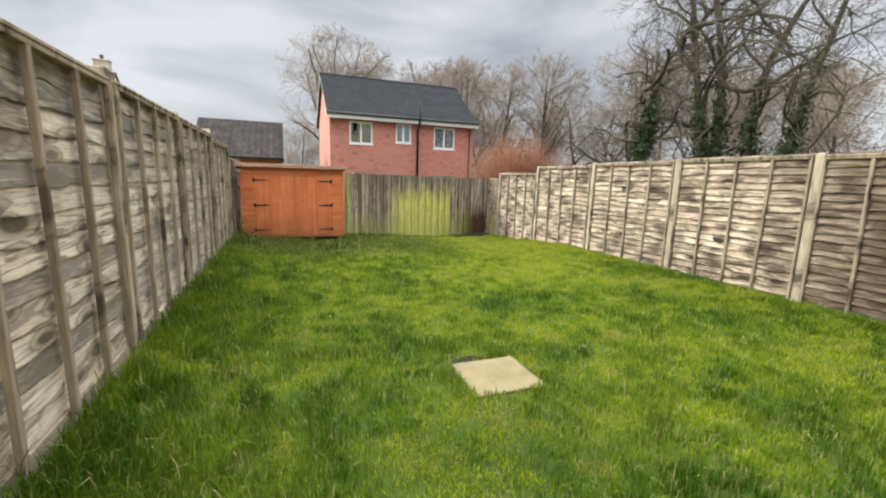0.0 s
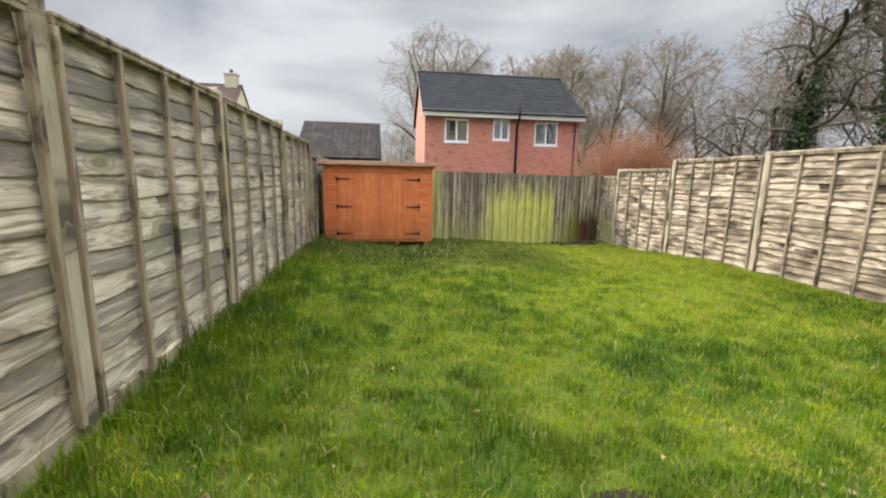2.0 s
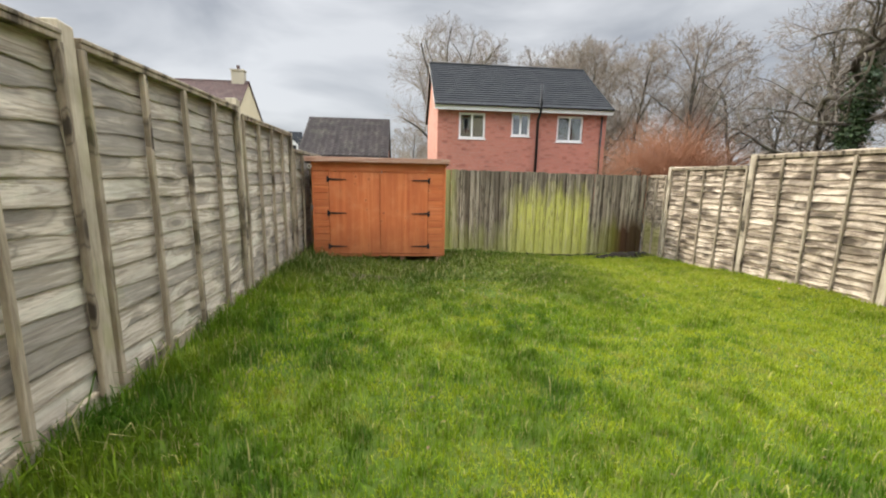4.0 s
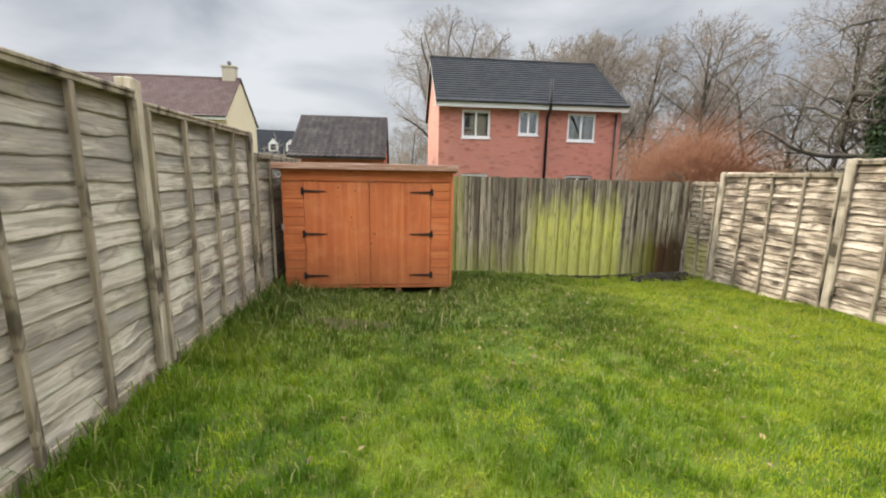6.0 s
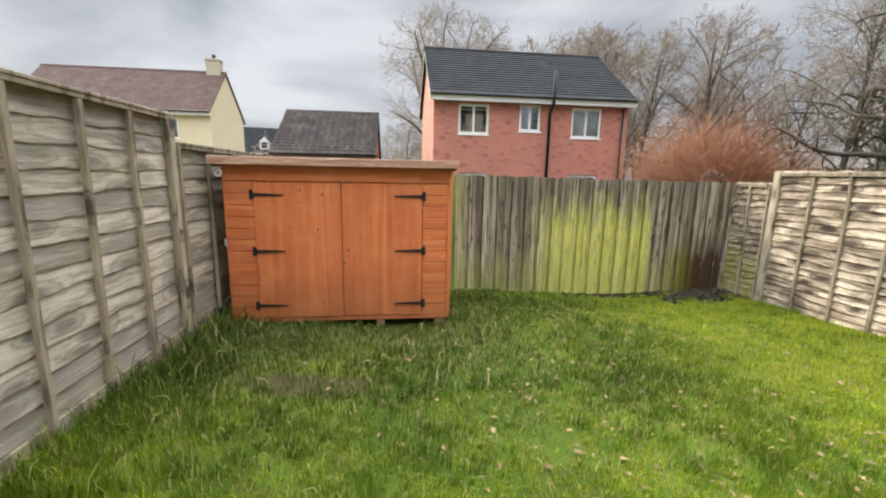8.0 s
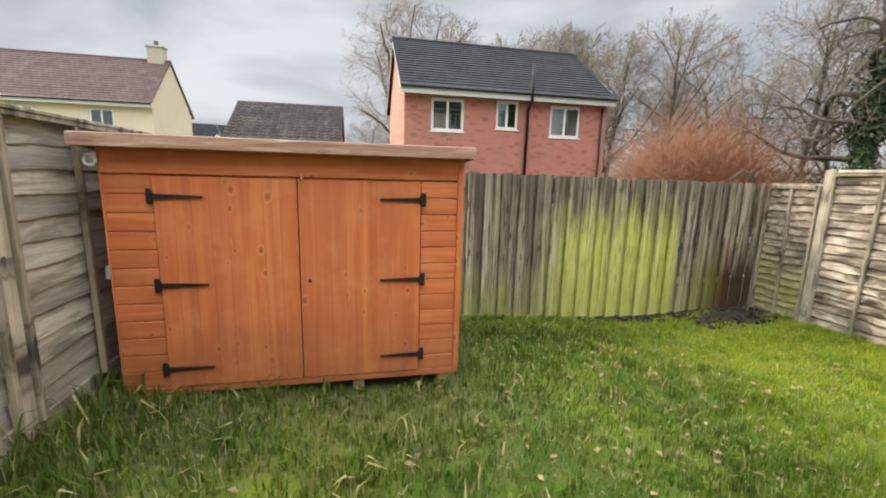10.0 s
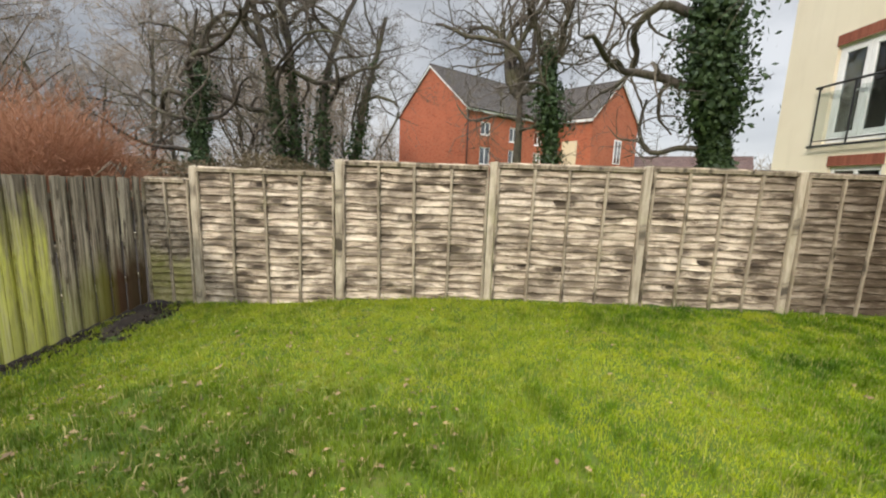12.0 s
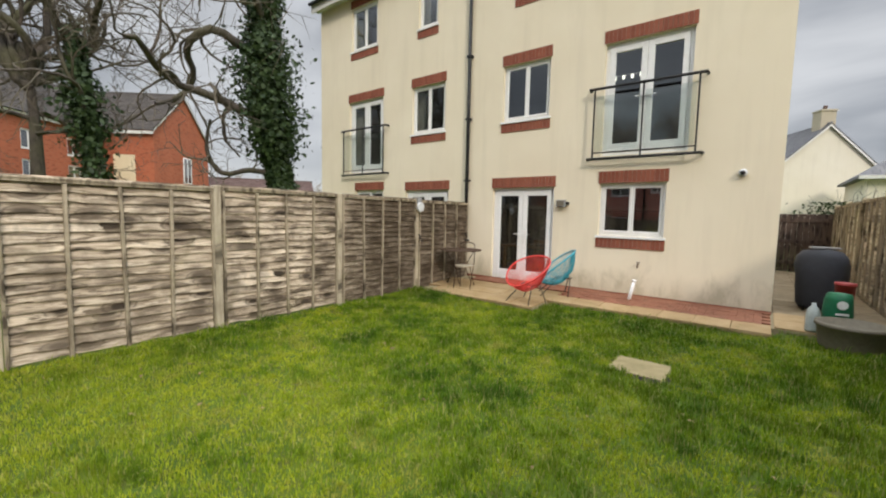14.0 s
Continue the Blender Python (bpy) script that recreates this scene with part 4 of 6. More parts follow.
def gable_mesh(D, z0, ze, zr, t):
    """A gable wall along y, its outer face at x = 0, from z0 to the eaves and up to the ridge."""
    bm = bmesh.new()
    prof = [(0, z0), (D, z0), (D, ze), (D / 2, zr), (0, ze)]
    a = [bm.verts.new((0, y, z)) for y, z in prof]
    b = [bm.verts.new((t, y, z)) for y, z in prof]
    bm.faces.new(a[::-1])
    bm.faces.new(b)
    for i in range(5):
        j = (i + 1) % 5
        bm.faces.new((a[i], a[j], b[j], b[i]))
    bmesh.ops.recalc_face_normals(bm, faces=bm.faces)
    return bm


def roof_half(L, y_e, z_e, y_r, z_r, over, course=0.24, wave=0.0):
    """Roof slope from eaves to ridge in overlapping courses; x along the eaves."""
    V, F = [], []
    run = math.hypot(y_r - y_e, z_r - z_e)
    n = max(4, round(run / course))
    nx = 1 if not wave else max(1, int((L + 2 * over) / 0.075))
    dy, dz = (y_r - y_e) / n, (z_r - z_e) / n
    ny, nz = -(z_r - z_e) / run * (1 if y_r > y_e else -1), abs(y_r - y_e) / run
    for i in range(n):
        y0, z0 = y_e + dy * (i - 0.15 * (i == 0)), z_e + dz * (i - 0.15 * (i == 0))
        y1, z1 = y_e + dy * (i + 1), z_e + dz * (i + 1)
        for k in range(nx + 1):
            x = -over + (L + 2 * over) * k / nx
            w = wave * (0.5 + 0.5 * math.cos(2 * math.pi * (x / 0.30))) if wave else 0.0
            V += [(x, y0 + ny * (0.045 + w), z0 + nz * (0.045 + w))]
        for k in range(nx + 1):
            x = -over + (L + 2 * over) * k / nx
            w = wave * (0.5 + 0.5 * math.cos(2 * math.pi * (x / 0.30))) if wave else 0.0
            V += [(x, y1 + ny * (0.012 + w), z1 + nz * (0.012 + w))]
    m1 = nx + 1
    for r in range(2 * n - 1):
        F += [(r * m1 + k, r * m1 + k + 1, (r + 1) * m1 + k + 1, (r + 1) * m1 + k) for k in range(nx)]
    base = len(V)
    for x in (-over, L + over):
        V += [(x, y_e - dy * 0.15, z_e - dz * 0.15 - 0.06), (x, y_r, z_r - 0.06), (x, y_r, z_r + 0.02), (x, y_e - dy * 0.15, z_e - dz * 0.15 + 0.01)]
    F += [(base, base + 1, base + 2, base + 3), (base + 7, base + 6, base + 5, base + 4), (base, base + 4, base + 5, base + 1), (base, base + 3, base + 7, base + 4)]
    return V, F


def window(parent, x0, z0, x1, z1, y=0.06, sashes=2, bar=0.055, sill=True, curtain=0.0, door=False):
    """A white framed window in a wall's opening, facing -y: frame, sashes, panes."""
    bm = bmesh.new()
    d0, d1 = y, y + 0.06
    box(bm, x0, d0, z0, x0 + bar, d1, z1, 0.006)
    box(bm, x1 - bar, d0, z0, x1, d1, z1, 0.006)
    box(bm, x0 + bar, d0, z1 - bar, x1 - bar, d1, z1, 0.006)
    box(bm, x0 + bar, d0, z0, x1 - bar, d1, z0 + bar, 0.006)
    w = part("window" if not door else "glazed_door", bm, M["upvc"], parent, "white plastic frame" if not door else "white double glazed doors")
    step = (x1 - x0 - 2 * bar) / sashes
    sb = bar * (0.75 if not door else 1.6)
    for i in range(sashes):
        a, b = x0 + bar + i * step, x0 + bar + (i + 1) * step
        bm = bmesh.new()
        lo = sb if not door else 0.16
        box(bm, a + 0.003, d0 - 0.012, z0 + bar, a + sb, d1 - 0.015, z1 - bar, 0.006)
        box(bm, b - sb, d0 - 0.012, z0 + bar, b - 0.003, d1 - 0.015, z1 - bar, 0.006)
        box(bm, a + sb, d0 - 0.012, z1 - bar - sb, b - sb, d1 - 0.015, z1 - bar, 0.006)
        box(bm, a + sb, d0 - 0.012, z0 + bar, b - sb, d1 - 0.015, z0 + bar + lo, 0.006)
        part("sash", bm, M["upvc"], w)
        bm = bmesh.new()
        box(bm, a + sb - 0.004, d0 + 0.012, z0 + bar + lo - 0.004, b - sb + 0.004, d0 + 0.022, z1 - bar - sb + 0.004)
        g = part("pane", bm, M["glass"], w)
        g.visible_shadow = False
    if sill:
        boxed("sill", (x0 - 0.04, -0.035, z0 - 0.045, x1 + 0.04, d0 + 0.03, z0 - 0.002), M["upvc"], w)
    if door:
        mid = (x0 + x1) / 2
        for sgn in (-1, 1):
            bm = bmesh.new()
            zc = z0 + 1.0
            box(bm, mid + sgn * 0.05 - 0.018, d0 - 0.022, zc - 0.11, mid + sgn * 0.05 + 0.018, d0 - 0.012, zc + 0.11, 0.004)
            box(bm, mid + sgn * 0.05 - 0.01, d0 - 0.06, zc + 0.02, mid + sgn * 0.05 + 0.01, d0 - 0.022, zc + 0.04, 0.004)
            box(bm, mid + sgn * 0.04, d0 - 0.065, zc + 0.02, mid + sgn * 0.17, d0 - 0.045, zc + 0.04, 0.004)
            part("door_handle", bm, M["upvc"], w)
    if curtain:
        for a, b in ((x0 + 0.03, x0 + curtain * (x1 - x0)), (x1 - 0.55 * curtain * (x1 - x0), x1 - 0.03)):
            V, F = [], []
            n = 24
            for i in range(n + 1):
                x = a + (b - a) * i / n
                yy = d1 + 0.1 + 0.03 * math.sin(i * 1.9)
                V += [(x, yy, z0 + 0.02), (x, yy, z1 - 0.02)]
            F = [(2 * i, 2 * i + 2, 2 * i + 3, 2 * i + 1) for i in range(n)]
            soup("curtain", V, F, M["curtain"], w, "pale hanging curtain", True)
    return w


def house(name, x, y, z, rz, L, D, ze, zr, mats, label, openings=(), roof="slate", over=0.18, fascia=True, wave=0.0, gable_mats=None, t=0.28):
    """A gabled house, front towards its -y, with its ground at the origin. mats: wall; roof: key. ze, zr: eaves and ridge."""
    h = thing(name, x, y, z, label, "house" if "garage" not in name else "garage", "", rz)
    part("wall", wall_mesh(L, 0, ze, t, [o[:4] for o in openings]), M[mats], h)
    bm = bmesh.new()
    box(bm, 0, D - t, 0, L, D, ze)
    part("wall", bm, M[mats], h)
    gm = gable_mats or (mats, mats)
    g = part("gable_wall", gable_mesh(D - 2 * t, 0, ze + (zr - ze) * 2 * t / D, zr, t), M[gm[0]], h)
    g.matrix_local = pose(0.0, t, 0)
    g = part("gable_wall", gable_mesh(D - 2 * t, 0, ze + (zr - ze) * 2 * t / D, zr, t), M[gm[1]], h)
    g.matrix_local = pose(L - t, t, 0)
    k = (zr - ze) / (D / 2)
    e = 0.3
    for ye, yr in ((-e, D / 2), (D + e, D / 2)):
        V, F = roof_half(L, ye, ze - e * k + 0.12, yr, zr + 0.12, over, wave=wave)
        soup("roof", V, F, M[roof], h)
    rod("ridge_tiles", [(-over, D / 2, zr + 0.12), (L + over, D / 2, zr + 0.12)], 0.09, M[roof], h, 8)
    if fascia:
        zf = ze - e * k
        boxed("fascia", (-over, -e + 0.02, zf - 0.15, L + over, -e + 0.06, zf + 0.10), M["white_trim"], h)
        boxed("soffit", (-over, -e + 0.062, zf - 0.06, L + over, -0.002, zf - 0.04), M["white_trim"], h)
        rod("gutter", [(-over, -e - 0.045, zf + 0.085), (L + over, -e - 0.045, zf + 0.085)], 0.05, M["black"], h, 8, "black half-round gutter")
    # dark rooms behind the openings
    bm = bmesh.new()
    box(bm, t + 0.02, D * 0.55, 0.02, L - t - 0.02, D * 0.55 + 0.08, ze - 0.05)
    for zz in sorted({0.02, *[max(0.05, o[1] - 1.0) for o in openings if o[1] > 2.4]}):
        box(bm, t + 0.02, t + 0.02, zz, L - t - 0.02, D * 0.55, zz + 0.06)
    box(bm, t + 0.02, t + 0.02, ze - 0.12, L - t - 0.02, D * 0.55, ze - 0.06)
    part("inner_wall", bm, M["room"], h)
    for o in openings:
        opt = o[4] if len(o) > 4 else {}
        window(h, *o[:4], **opt)
    return h


def soldier(parent, x0, x1, z0, z1, label="course of upright red bricks"):
    """A course of bricks on end, a little proud of the wall."""
    bm = bmesh.new()
    n = max(4, round((x1 - x0) / 0.075))
    w = (x1 - x0) / n
    for i in range(n):
        box(bm, x0 + i * w + 0.004, -0.014, z0, x0 + (i + 1) * w - 0.004, 0.03, z1)
    part("brick_course", bm, M["brick_piece"], parent, label)
    boxed("mortar_bed", (x0, -0.006, z0 + 0.003, x1, 0.02, z1 - 0.003), M["mortar"], parent, bevel=0.0)


def verge(h, L, D, ze, zr, over, mat):
    """White boards under the roof's sloping edges."""
    k = (zr - ze) / (D / 2)
    for x in (-over + 0.004, L + over - 0.03):
        for y0, y1 in ((-0.3, D / 2), (D + 0.3, D / 2)):
            bm = bmesh.new()
            z0, z1 = ze - 0.3 * k + 0.06, zr + 0.06
            v = [bm.verts.new(p) for p in ((x, y0, z0 - 0.16), (x, y1, z1 - 0.16), (x, y1, z1), (x, y0, z0), (x + 0.026, y0, z0 - 0.16), (x + 0.026, y1, z1 - 0.16), (x + 0.026, y1, z1), (x + 0.026, y0, z0))]
            for f in ((0, 1, 2, 3), (7, 6, 5, 4), (0, 4, 5, 1), (3, 2, 6, 7), (0, 3, 7, 4), (1, 5, 6, 2)):
                bm.faces.new([v[i] for i in f])
            bmesh.ops.recalc_face_normals(bm, faces=bm.faces)
            part("verge_board", bm, mat, h)


def drainpipe(parent, x, z0, z1, r=0.045, y=-0.07):
    rod("drainpipe", [(x, y, z0), (x, y, z1)], r, M["black"], parent, 8, "black plastic pipe")


def chimney(parent, x, y, z0, z1, w, d, mat, pots=1):
    bm = bmesh.new()
    box(bm, x - w / 2, y - d / 2, z0, x + w / 2, y + d / 2, z1, 0.01)
    box(bm, x - w / 2 - 0.05, y - d / 2 - 0.05, z1, x + w / 2 + 0.05, y + d / 2 + 0.05, z1 + 0.12, 0.01)
    c = part("chimney", bm, mat, parent)
    for i in range(pots):
        xx = x + (i - (pots - 1) / 2) * 0.4
        V, F = [], []
        tube(V, F, [Vector((xx, y, z1 + 0.1)), Vector((xx, y, z1 + 0.28)), Vector((xx, y, z1 + 0.3)), Vector((xx, y, z1 + 0.45))], [0.13, 0.11, 0.14, 0.12], 10)
        soup("chimney_pot", V, F, M["brown_tile"], c)


# red brick house beyond the back fence
RH0 = -0.5
red = house("brick_house", 2.42, 22.3, RH0, 0, 8.15, 6.8, 5.22, 7.60, "brick_red", "two-storey red brick house with a dark tiled roof",
            [(0.98, 3.63, 2.23, 4.80), (3.48, 3.80, 4.38, 4.85), (5.70, 3.60, 7.00, 4.80, dict(curtain=0.6)), (1.0, 0.9, 2.2, 2.1), (5.7, 0.9, 7.0, 2.1)], "slate", gable_mats=("brick_lit", "brick_red"))
rod("soil_pipe", [(4.72, -0.1, 0.0), (4.72, -0.1, 4.55), (4.72, -0.44, 4.85), (4.72, -0.44, 6.1)], 0.06, M["black"], red, 8, "black soil pipe rising past the eaves")
drainpipe(red, 7.88, 0.0, 4.8, 0.045, -0.09)
verge(red, 8.15, 6.8, 5.22, 7.60, 0.18, M["white_trim"])

# low garage with a tiled roof
gar = house("garage", -4.0, 23.2, -0.4, 0, 4.05, 5.6, 2.7, 4.55, "brick_orange", "low brick garage with a brown ribbed tile roof", [], "pantile", fascia=False, wave=0.055, over=0.1)

# cream house with a chimney
cream = house("rendered_house", -23.6, 36.0, -0.4, 0, 12.1, 6.2, 5.95, 8.85, "render_cream", "cream rendered house with a red-brown roof and chimney",
              [(8.7, 4.0, 10.0, 5.35), (4.6, 4.2, 5.9, 5.35), (1.2, 4.2, 2.4, 5.35)], "brown_tile", over=0.1)
chimney(cream, 11.4, 3.1, 8.5, 9.75, 0.95, 0.6, M["stone"])

# slate-roofed house far off between them
far1 = house("distant_house", -26.0, 78.0, -0.4, 12, 9.5, 7.0, 5.3, 9.2, "brick_orange", "distant brick house with a dark roof and dormers", [], "slate")
for dx in (4.6, 7.4):
    bm = bmesh.new()
    prof = [(dx, 5.5), (dx + 1.5, 5.5), (dx + 1.5, 6.9), (dx + 0.75, 7.7), (dx, 6.9)]
    fa, fb = [bm.verts.new((a, 0.1, b)) for a, b in prof], [bm.verts.new((a, 2.6, b)) for a, b in prof]
    bm.faces.new(fa)
    bm.faces.new(fb[::-1])
    for i in range(5):
        bm.faces.new((fa[i], fb[i], fb[(i + 1) % 5], fa[(i + 1) % 5]))
    bmesh.ops.recalc_face_normals(bm, faces=bm.faces)
    dormer = part("dormer", bm, M["white_trim"], far1, "white gabled roof dormer")
    boxed("pane", (dx + 0.3, 0.05, 5.75, dx + 1.2, 0.095, 6.75), M["black"], dormer, "dark window pane")
    for sgn in (-1, 1):
        bm = bmesh.new()
        vs = box(bm, -0.62, -0.1, -0.05, 0.62, 2.5, 0.05, rot=Matrix.Rotation(sgn * 0.82, 4, "Y"))
        bmesh.ops.translate(bm, vec=(dx + 0.75 + sgn * 0.44, 0.1, 7.4), verts=bm.verts)
        part("dormer_roof", bm, M["slate"], dormer)

# orange brick house seen through the trees
orange = house("orange_brick_house", 35.5, 6.85, -0.3, -48, 17.0, 9.8, 8.07, 11.94, "brick_orange", "three-storey orange brick house with a dark roof",
               [(1.7, 3.4, 3.0, 4.9), (5.4, 3.4, 6.6, 4.9), (5.4, 5.6, 6.6, 6.9), (9.0, 3.4, 10.2, 4.9), (9.0, 5.6, 10.2, 6.9), (1.7, 5.9, 2.9, 7.0)], "brown_grey_tile", fascia=True)
verge(orange, 17.0, 9.8, 8.07, 11.94, 0.18, M["white_trim"])
drainpipe(orange, 0.15, 0, 8.0)
# its wing stands square to it and comes forward by four metres
wing = house("orange_brick_house", 46.9, -11.8, -0.3, 42, 9.0, 9.0, 8.4, 12.2, "brick_orange", "orange brick house wing with a gable and tall white window", [], "brown_grey_tile", fascia=False)
verge(wing, 9.0, 9.0, 8.4, 12.2, 0.18, M["white_trim"])
boxed("fascia", (-0.18, 9.26, 7.9, 4.0, 9.3, 8.15), M["white_trim"], wing)
boxed("painted_bay", (1.5, 9.0, 0.0, 3.2, 9.03, 6.2), M["render_cream"], wing, "cream rendered strip of wall")
gw = window(wing, -0.7, 4.2, 0.7, 6.6, y=-0.03, sill=False)
gw.matrix_local = pose(-0.02, 4.0, 0, 0, 0, -90)
lowred = house("distant_house", 50.0, -26.0, -0.4, 60, 12.0, 7.0, 3.0, 5.6, "brick_orange", "low distant house with a red tiled roof", [], "brown_tile")

# houses behind, past the passage
pale = house("pale_rendered_house", -6.26, -33.5, -0.3, -63, 9.0, 8.0, 4.7, 8.5, "render_pale", "pale cream gabled house with a grey roof", [], "grey_tile", fascia=False)
verge(pale, 9.0, 8.0, 4.7, 8.5, 0.18, M["white_trim"])
chimney(pale, 0.6, 4.0, 8.2, 9.5, 0.9, 0.9, M["stone"])


def hipped_house(name, x, y, z, rz, L, D, ze, zr, label, openings):
    """A low house under a hipped roof, front towards its -y."""
    h = thing(name, x, y, z, label, "house", "", rz)
    part("wall", wall_mesh(L, 0, ze, 0.28, [o[:4] for o in openings]), M["render_pale"], h)
    boxed("wall", (0, 0.282, 0, 0.28, D, ze), M["render_pale"], h, bevel=0.0)
    boxed("wall", (L - 0.28, 0.282, 0, L, D, ze), M["render_pale"], h, bevel=0.0)
    boxed("wall", (0.282, D - 0.28, 0, L - 0.282, D, ze), M["render_pale"], h, bevel=0.0)
    boxed("inner_wall", (0.3, 2.5, 0, L - 0.3, 2.6, ze - 0.1), M["room"], h, bevel=0.0)
    e = 0.35
    V = [(-e, -e, ze), (L + e, -e, ze), (L + e, D + e, ze), (-e, D + e, ze), (D / 2, D / 2, zr), (L - D / 2, D / 2, zr)]
    V += [(a, b, c - 0.14) for a, b, c in V[:4]]
    F = [(0, 1, 5, 4), (1, 2, 5), (2, 3, 4, 5), (3, 0, 4), (0, 6, 7, 1), (1, 7, 8, 2), (2, 8, 9, 3), (3, 9, 6, 0), (9, 8, 7, 6)]
    soup("roof", V, F, M["grey_tile"], h)
    boxed("fascia", (-e - 0.02, -e - 0.02, ze - 0.2, L + e + 0.02, -e - 0.004, ze - 0.01), M["white_trim"], h)
    for o in openings:
        window(h, *o)
    return h


hipped_house("grey_roofed_house", -3.7, -23.9, -0.3, 180, 11.0, 7.0, 4.35, 7.2, "cream house with a hipped grey tiled roof", [(1.3, 3.0, 2.7, 4.0)])


# ---- the beige house of the garden ----
BX, BY = 11.84, -0.80                    # its far corner; front towards +y


def lx(x):
    return BX - x


ops = []
specs = [  # world x from, x to, z0, z1, kind
    (4.04, 5.48, 0.10, 2.13, "door"), (2.0, 3.13, 1.19, 2.17, "win"),
    (1.72, 3.15, 2.68, 4.72, "jul"), (4.22, 5.30, 3.56, 4.74, "win"),
    (6.90, 7.98, 3.56, 4.74, "win"), (9.05, 10.48, 2.68, 4.72, "jul"),
    (6.75, 8.17, 0.10, 2.13, "door"), (9.03, 10.2, 1.19, 2.17, "win"),
    (9.30, 10.38, 6.14, 7.34, "win"), (7.18, 7.80, 6.14, 7.34, "one"),
    (4.42, 5.05, 6.14, 7.34, "one"), (1.9, 3.0, 6.14, 7.34, "win"),
]
for a, b, z0, z1, kind in specs:
    opt = dict(y=0.07)
    if kind in ("door", "jul"):
        opt.update(door=True, sill=False, bar=0.065)
    if kind == "one":
        opt.update(sashes=1)
    if a > 6.5 and kind != "door":
        opt.update(curtain=0.28)
    ops.append((lx(b), z0, lx(a), z1, opt))
beige = house("beige_house", BX, BY, 0.0, 180, BX - 0.45, 8.0, 7.95, 11.2, "render_beige", "three-storey beige rendered house with white windows", ops, "slate", over=0.12)
for a, b, z0, z1, kind in specs:
    soldier(beige, lx(b) - 0.03, lx(a) + 0.03, z1 + 0.006, z1 + 0.225)
    if kind in ("win", "one"):
        soldier(beige, lx(b) - 0.03, lx(a) + 0.03, z0 - 0.23, z0 - 0.048)
drainpipe(beige, lx(6.16), 0.1, 7.7, 0.04)
for z in (0.9, 2.3, 3.7, 5.1, 6.5):
    boxed("pipe_bracket", (lx(6.16) - 0.06, -0.12, z, lx(6.16) + 0.06, 0.0, z + 0.05), M["black"], beige)
boxed("plinth", (0.0, -0.012, 0.0, lx(0.45), -0.001, 0.13), M["brick_piece"], beige, "low red brick plinth", 0.0)


def juliet(parent, a, b):
    """A black railing with a glass panel before upper doors."""
    r0, r1 = lx(b) - 0.22, lx(a) + 0.22
    zt, zb = 3.90, 2.62
    rail = rod("balcony_rail", [(r0, 0.0, zt), (r0, -0.12, zt), (r1, -0.12, zt), (r1, 0.0, zt)], 0.026, M["black"], parent, 8, "black metal balcony rail with glass")
    rod("lower_rail", [(r0, 0.0, zb), (r0, -0.12, zb), (r1, -0.12, zb), (r1, 0.0, zb)], 0.026, M["black"], rail, 8)
    for x in (r0 + 0.1, (r0 + r1) / 2, r1 - 0.1):
        boxed("baluster", (x - 0.014, -0.135, zb, x + 0.014, -0.105, zt), M["black"], rail)
    boxed("toe_bar", (r0 + 0.1, -0.13, zb + 0.10, r1 - 0.1, -0.11, zb + 0.125), M["black"], rail)
    for x0, x1 in ((r0 + 0.13, (r0 + r1) / 2 - 0.03), ((r0 + r1) / 2 + 0.03, r1 - 0.13)):
        bm = bmesh.new()
        box(bm, x0, -0.124, zb + 0.14, x1, -0.116, zt - 0.14)
        g = part("glass_panel", bm, M["clear_glass"], rail)
        g.visible_shadow = False


juliet(beige, 1.72, 3.15)
juliet(beige, 9.05, 10.48)
# wall lamp, flue, tap, alarm
lamp = boxed("wall_lamp", (lx(3.86) - 0.09, -0.10, 1.72, lx(3.86) + 0.09, -0.02, 1.86), M["grey_plastic"], beige, "square grey flood lamp")
boxed("lamp_glass", (lx(3.86) - 0.07, -0.106, 1.735, lx(3.86) + 0.07, -0.101, 1.845), M["tub"], lamp)
boxed("sensor", (lx(3.86) + 0.1, -0.07, 1.77, lx(3.86) + 0.15, -0.001, 1.82), M["black"], lamp)
rod("flue", [(lx(0.94), 0.0, 2.27), (lx(0.94), -0.05, 2.27)], 0.06, M["dial"], beige, 16, "white round boiler flue")
rod("flue_end", [(lx(0.94), -0.051, 2.27), (lx(0.94), -0.085, 2.27)], 0.034, M["black"], beige, 14)
rod("tap", [(lx(2.37), 0.0, 0.70), (lx(2.37), -0.08, 0.70), (lx(2.37), -0.10, 0.68), (lx(2.37), -0.10, 0.63)], 0.012, M["rust"], beige, 8, "small brass garden tap")
boxed("tap_handle", (lx(2.37) - 0.03, -0.07, 0.72, lx(2.37) + 0.03, -0.05, 0.735), M["rust"], beige)


def waste_pipe():
    p = thing("waste_pipe", 2.42, -0.42, 0.09, "short leaning white plastic waste pipe", "pipe")
    rod("pipe", [(0.0, 0.0, -0.03), (-0.03, -0.05, 0.16), (-0.06, -0.10, 0.34)], 0.03, M["upvc"], p, 12)
    rod("collar", [(-0.055, -0.092, 0.31), (-0.061, -0.102, 0.35)], 0.038, M["upvc"], p, 12)


waste_pipe()


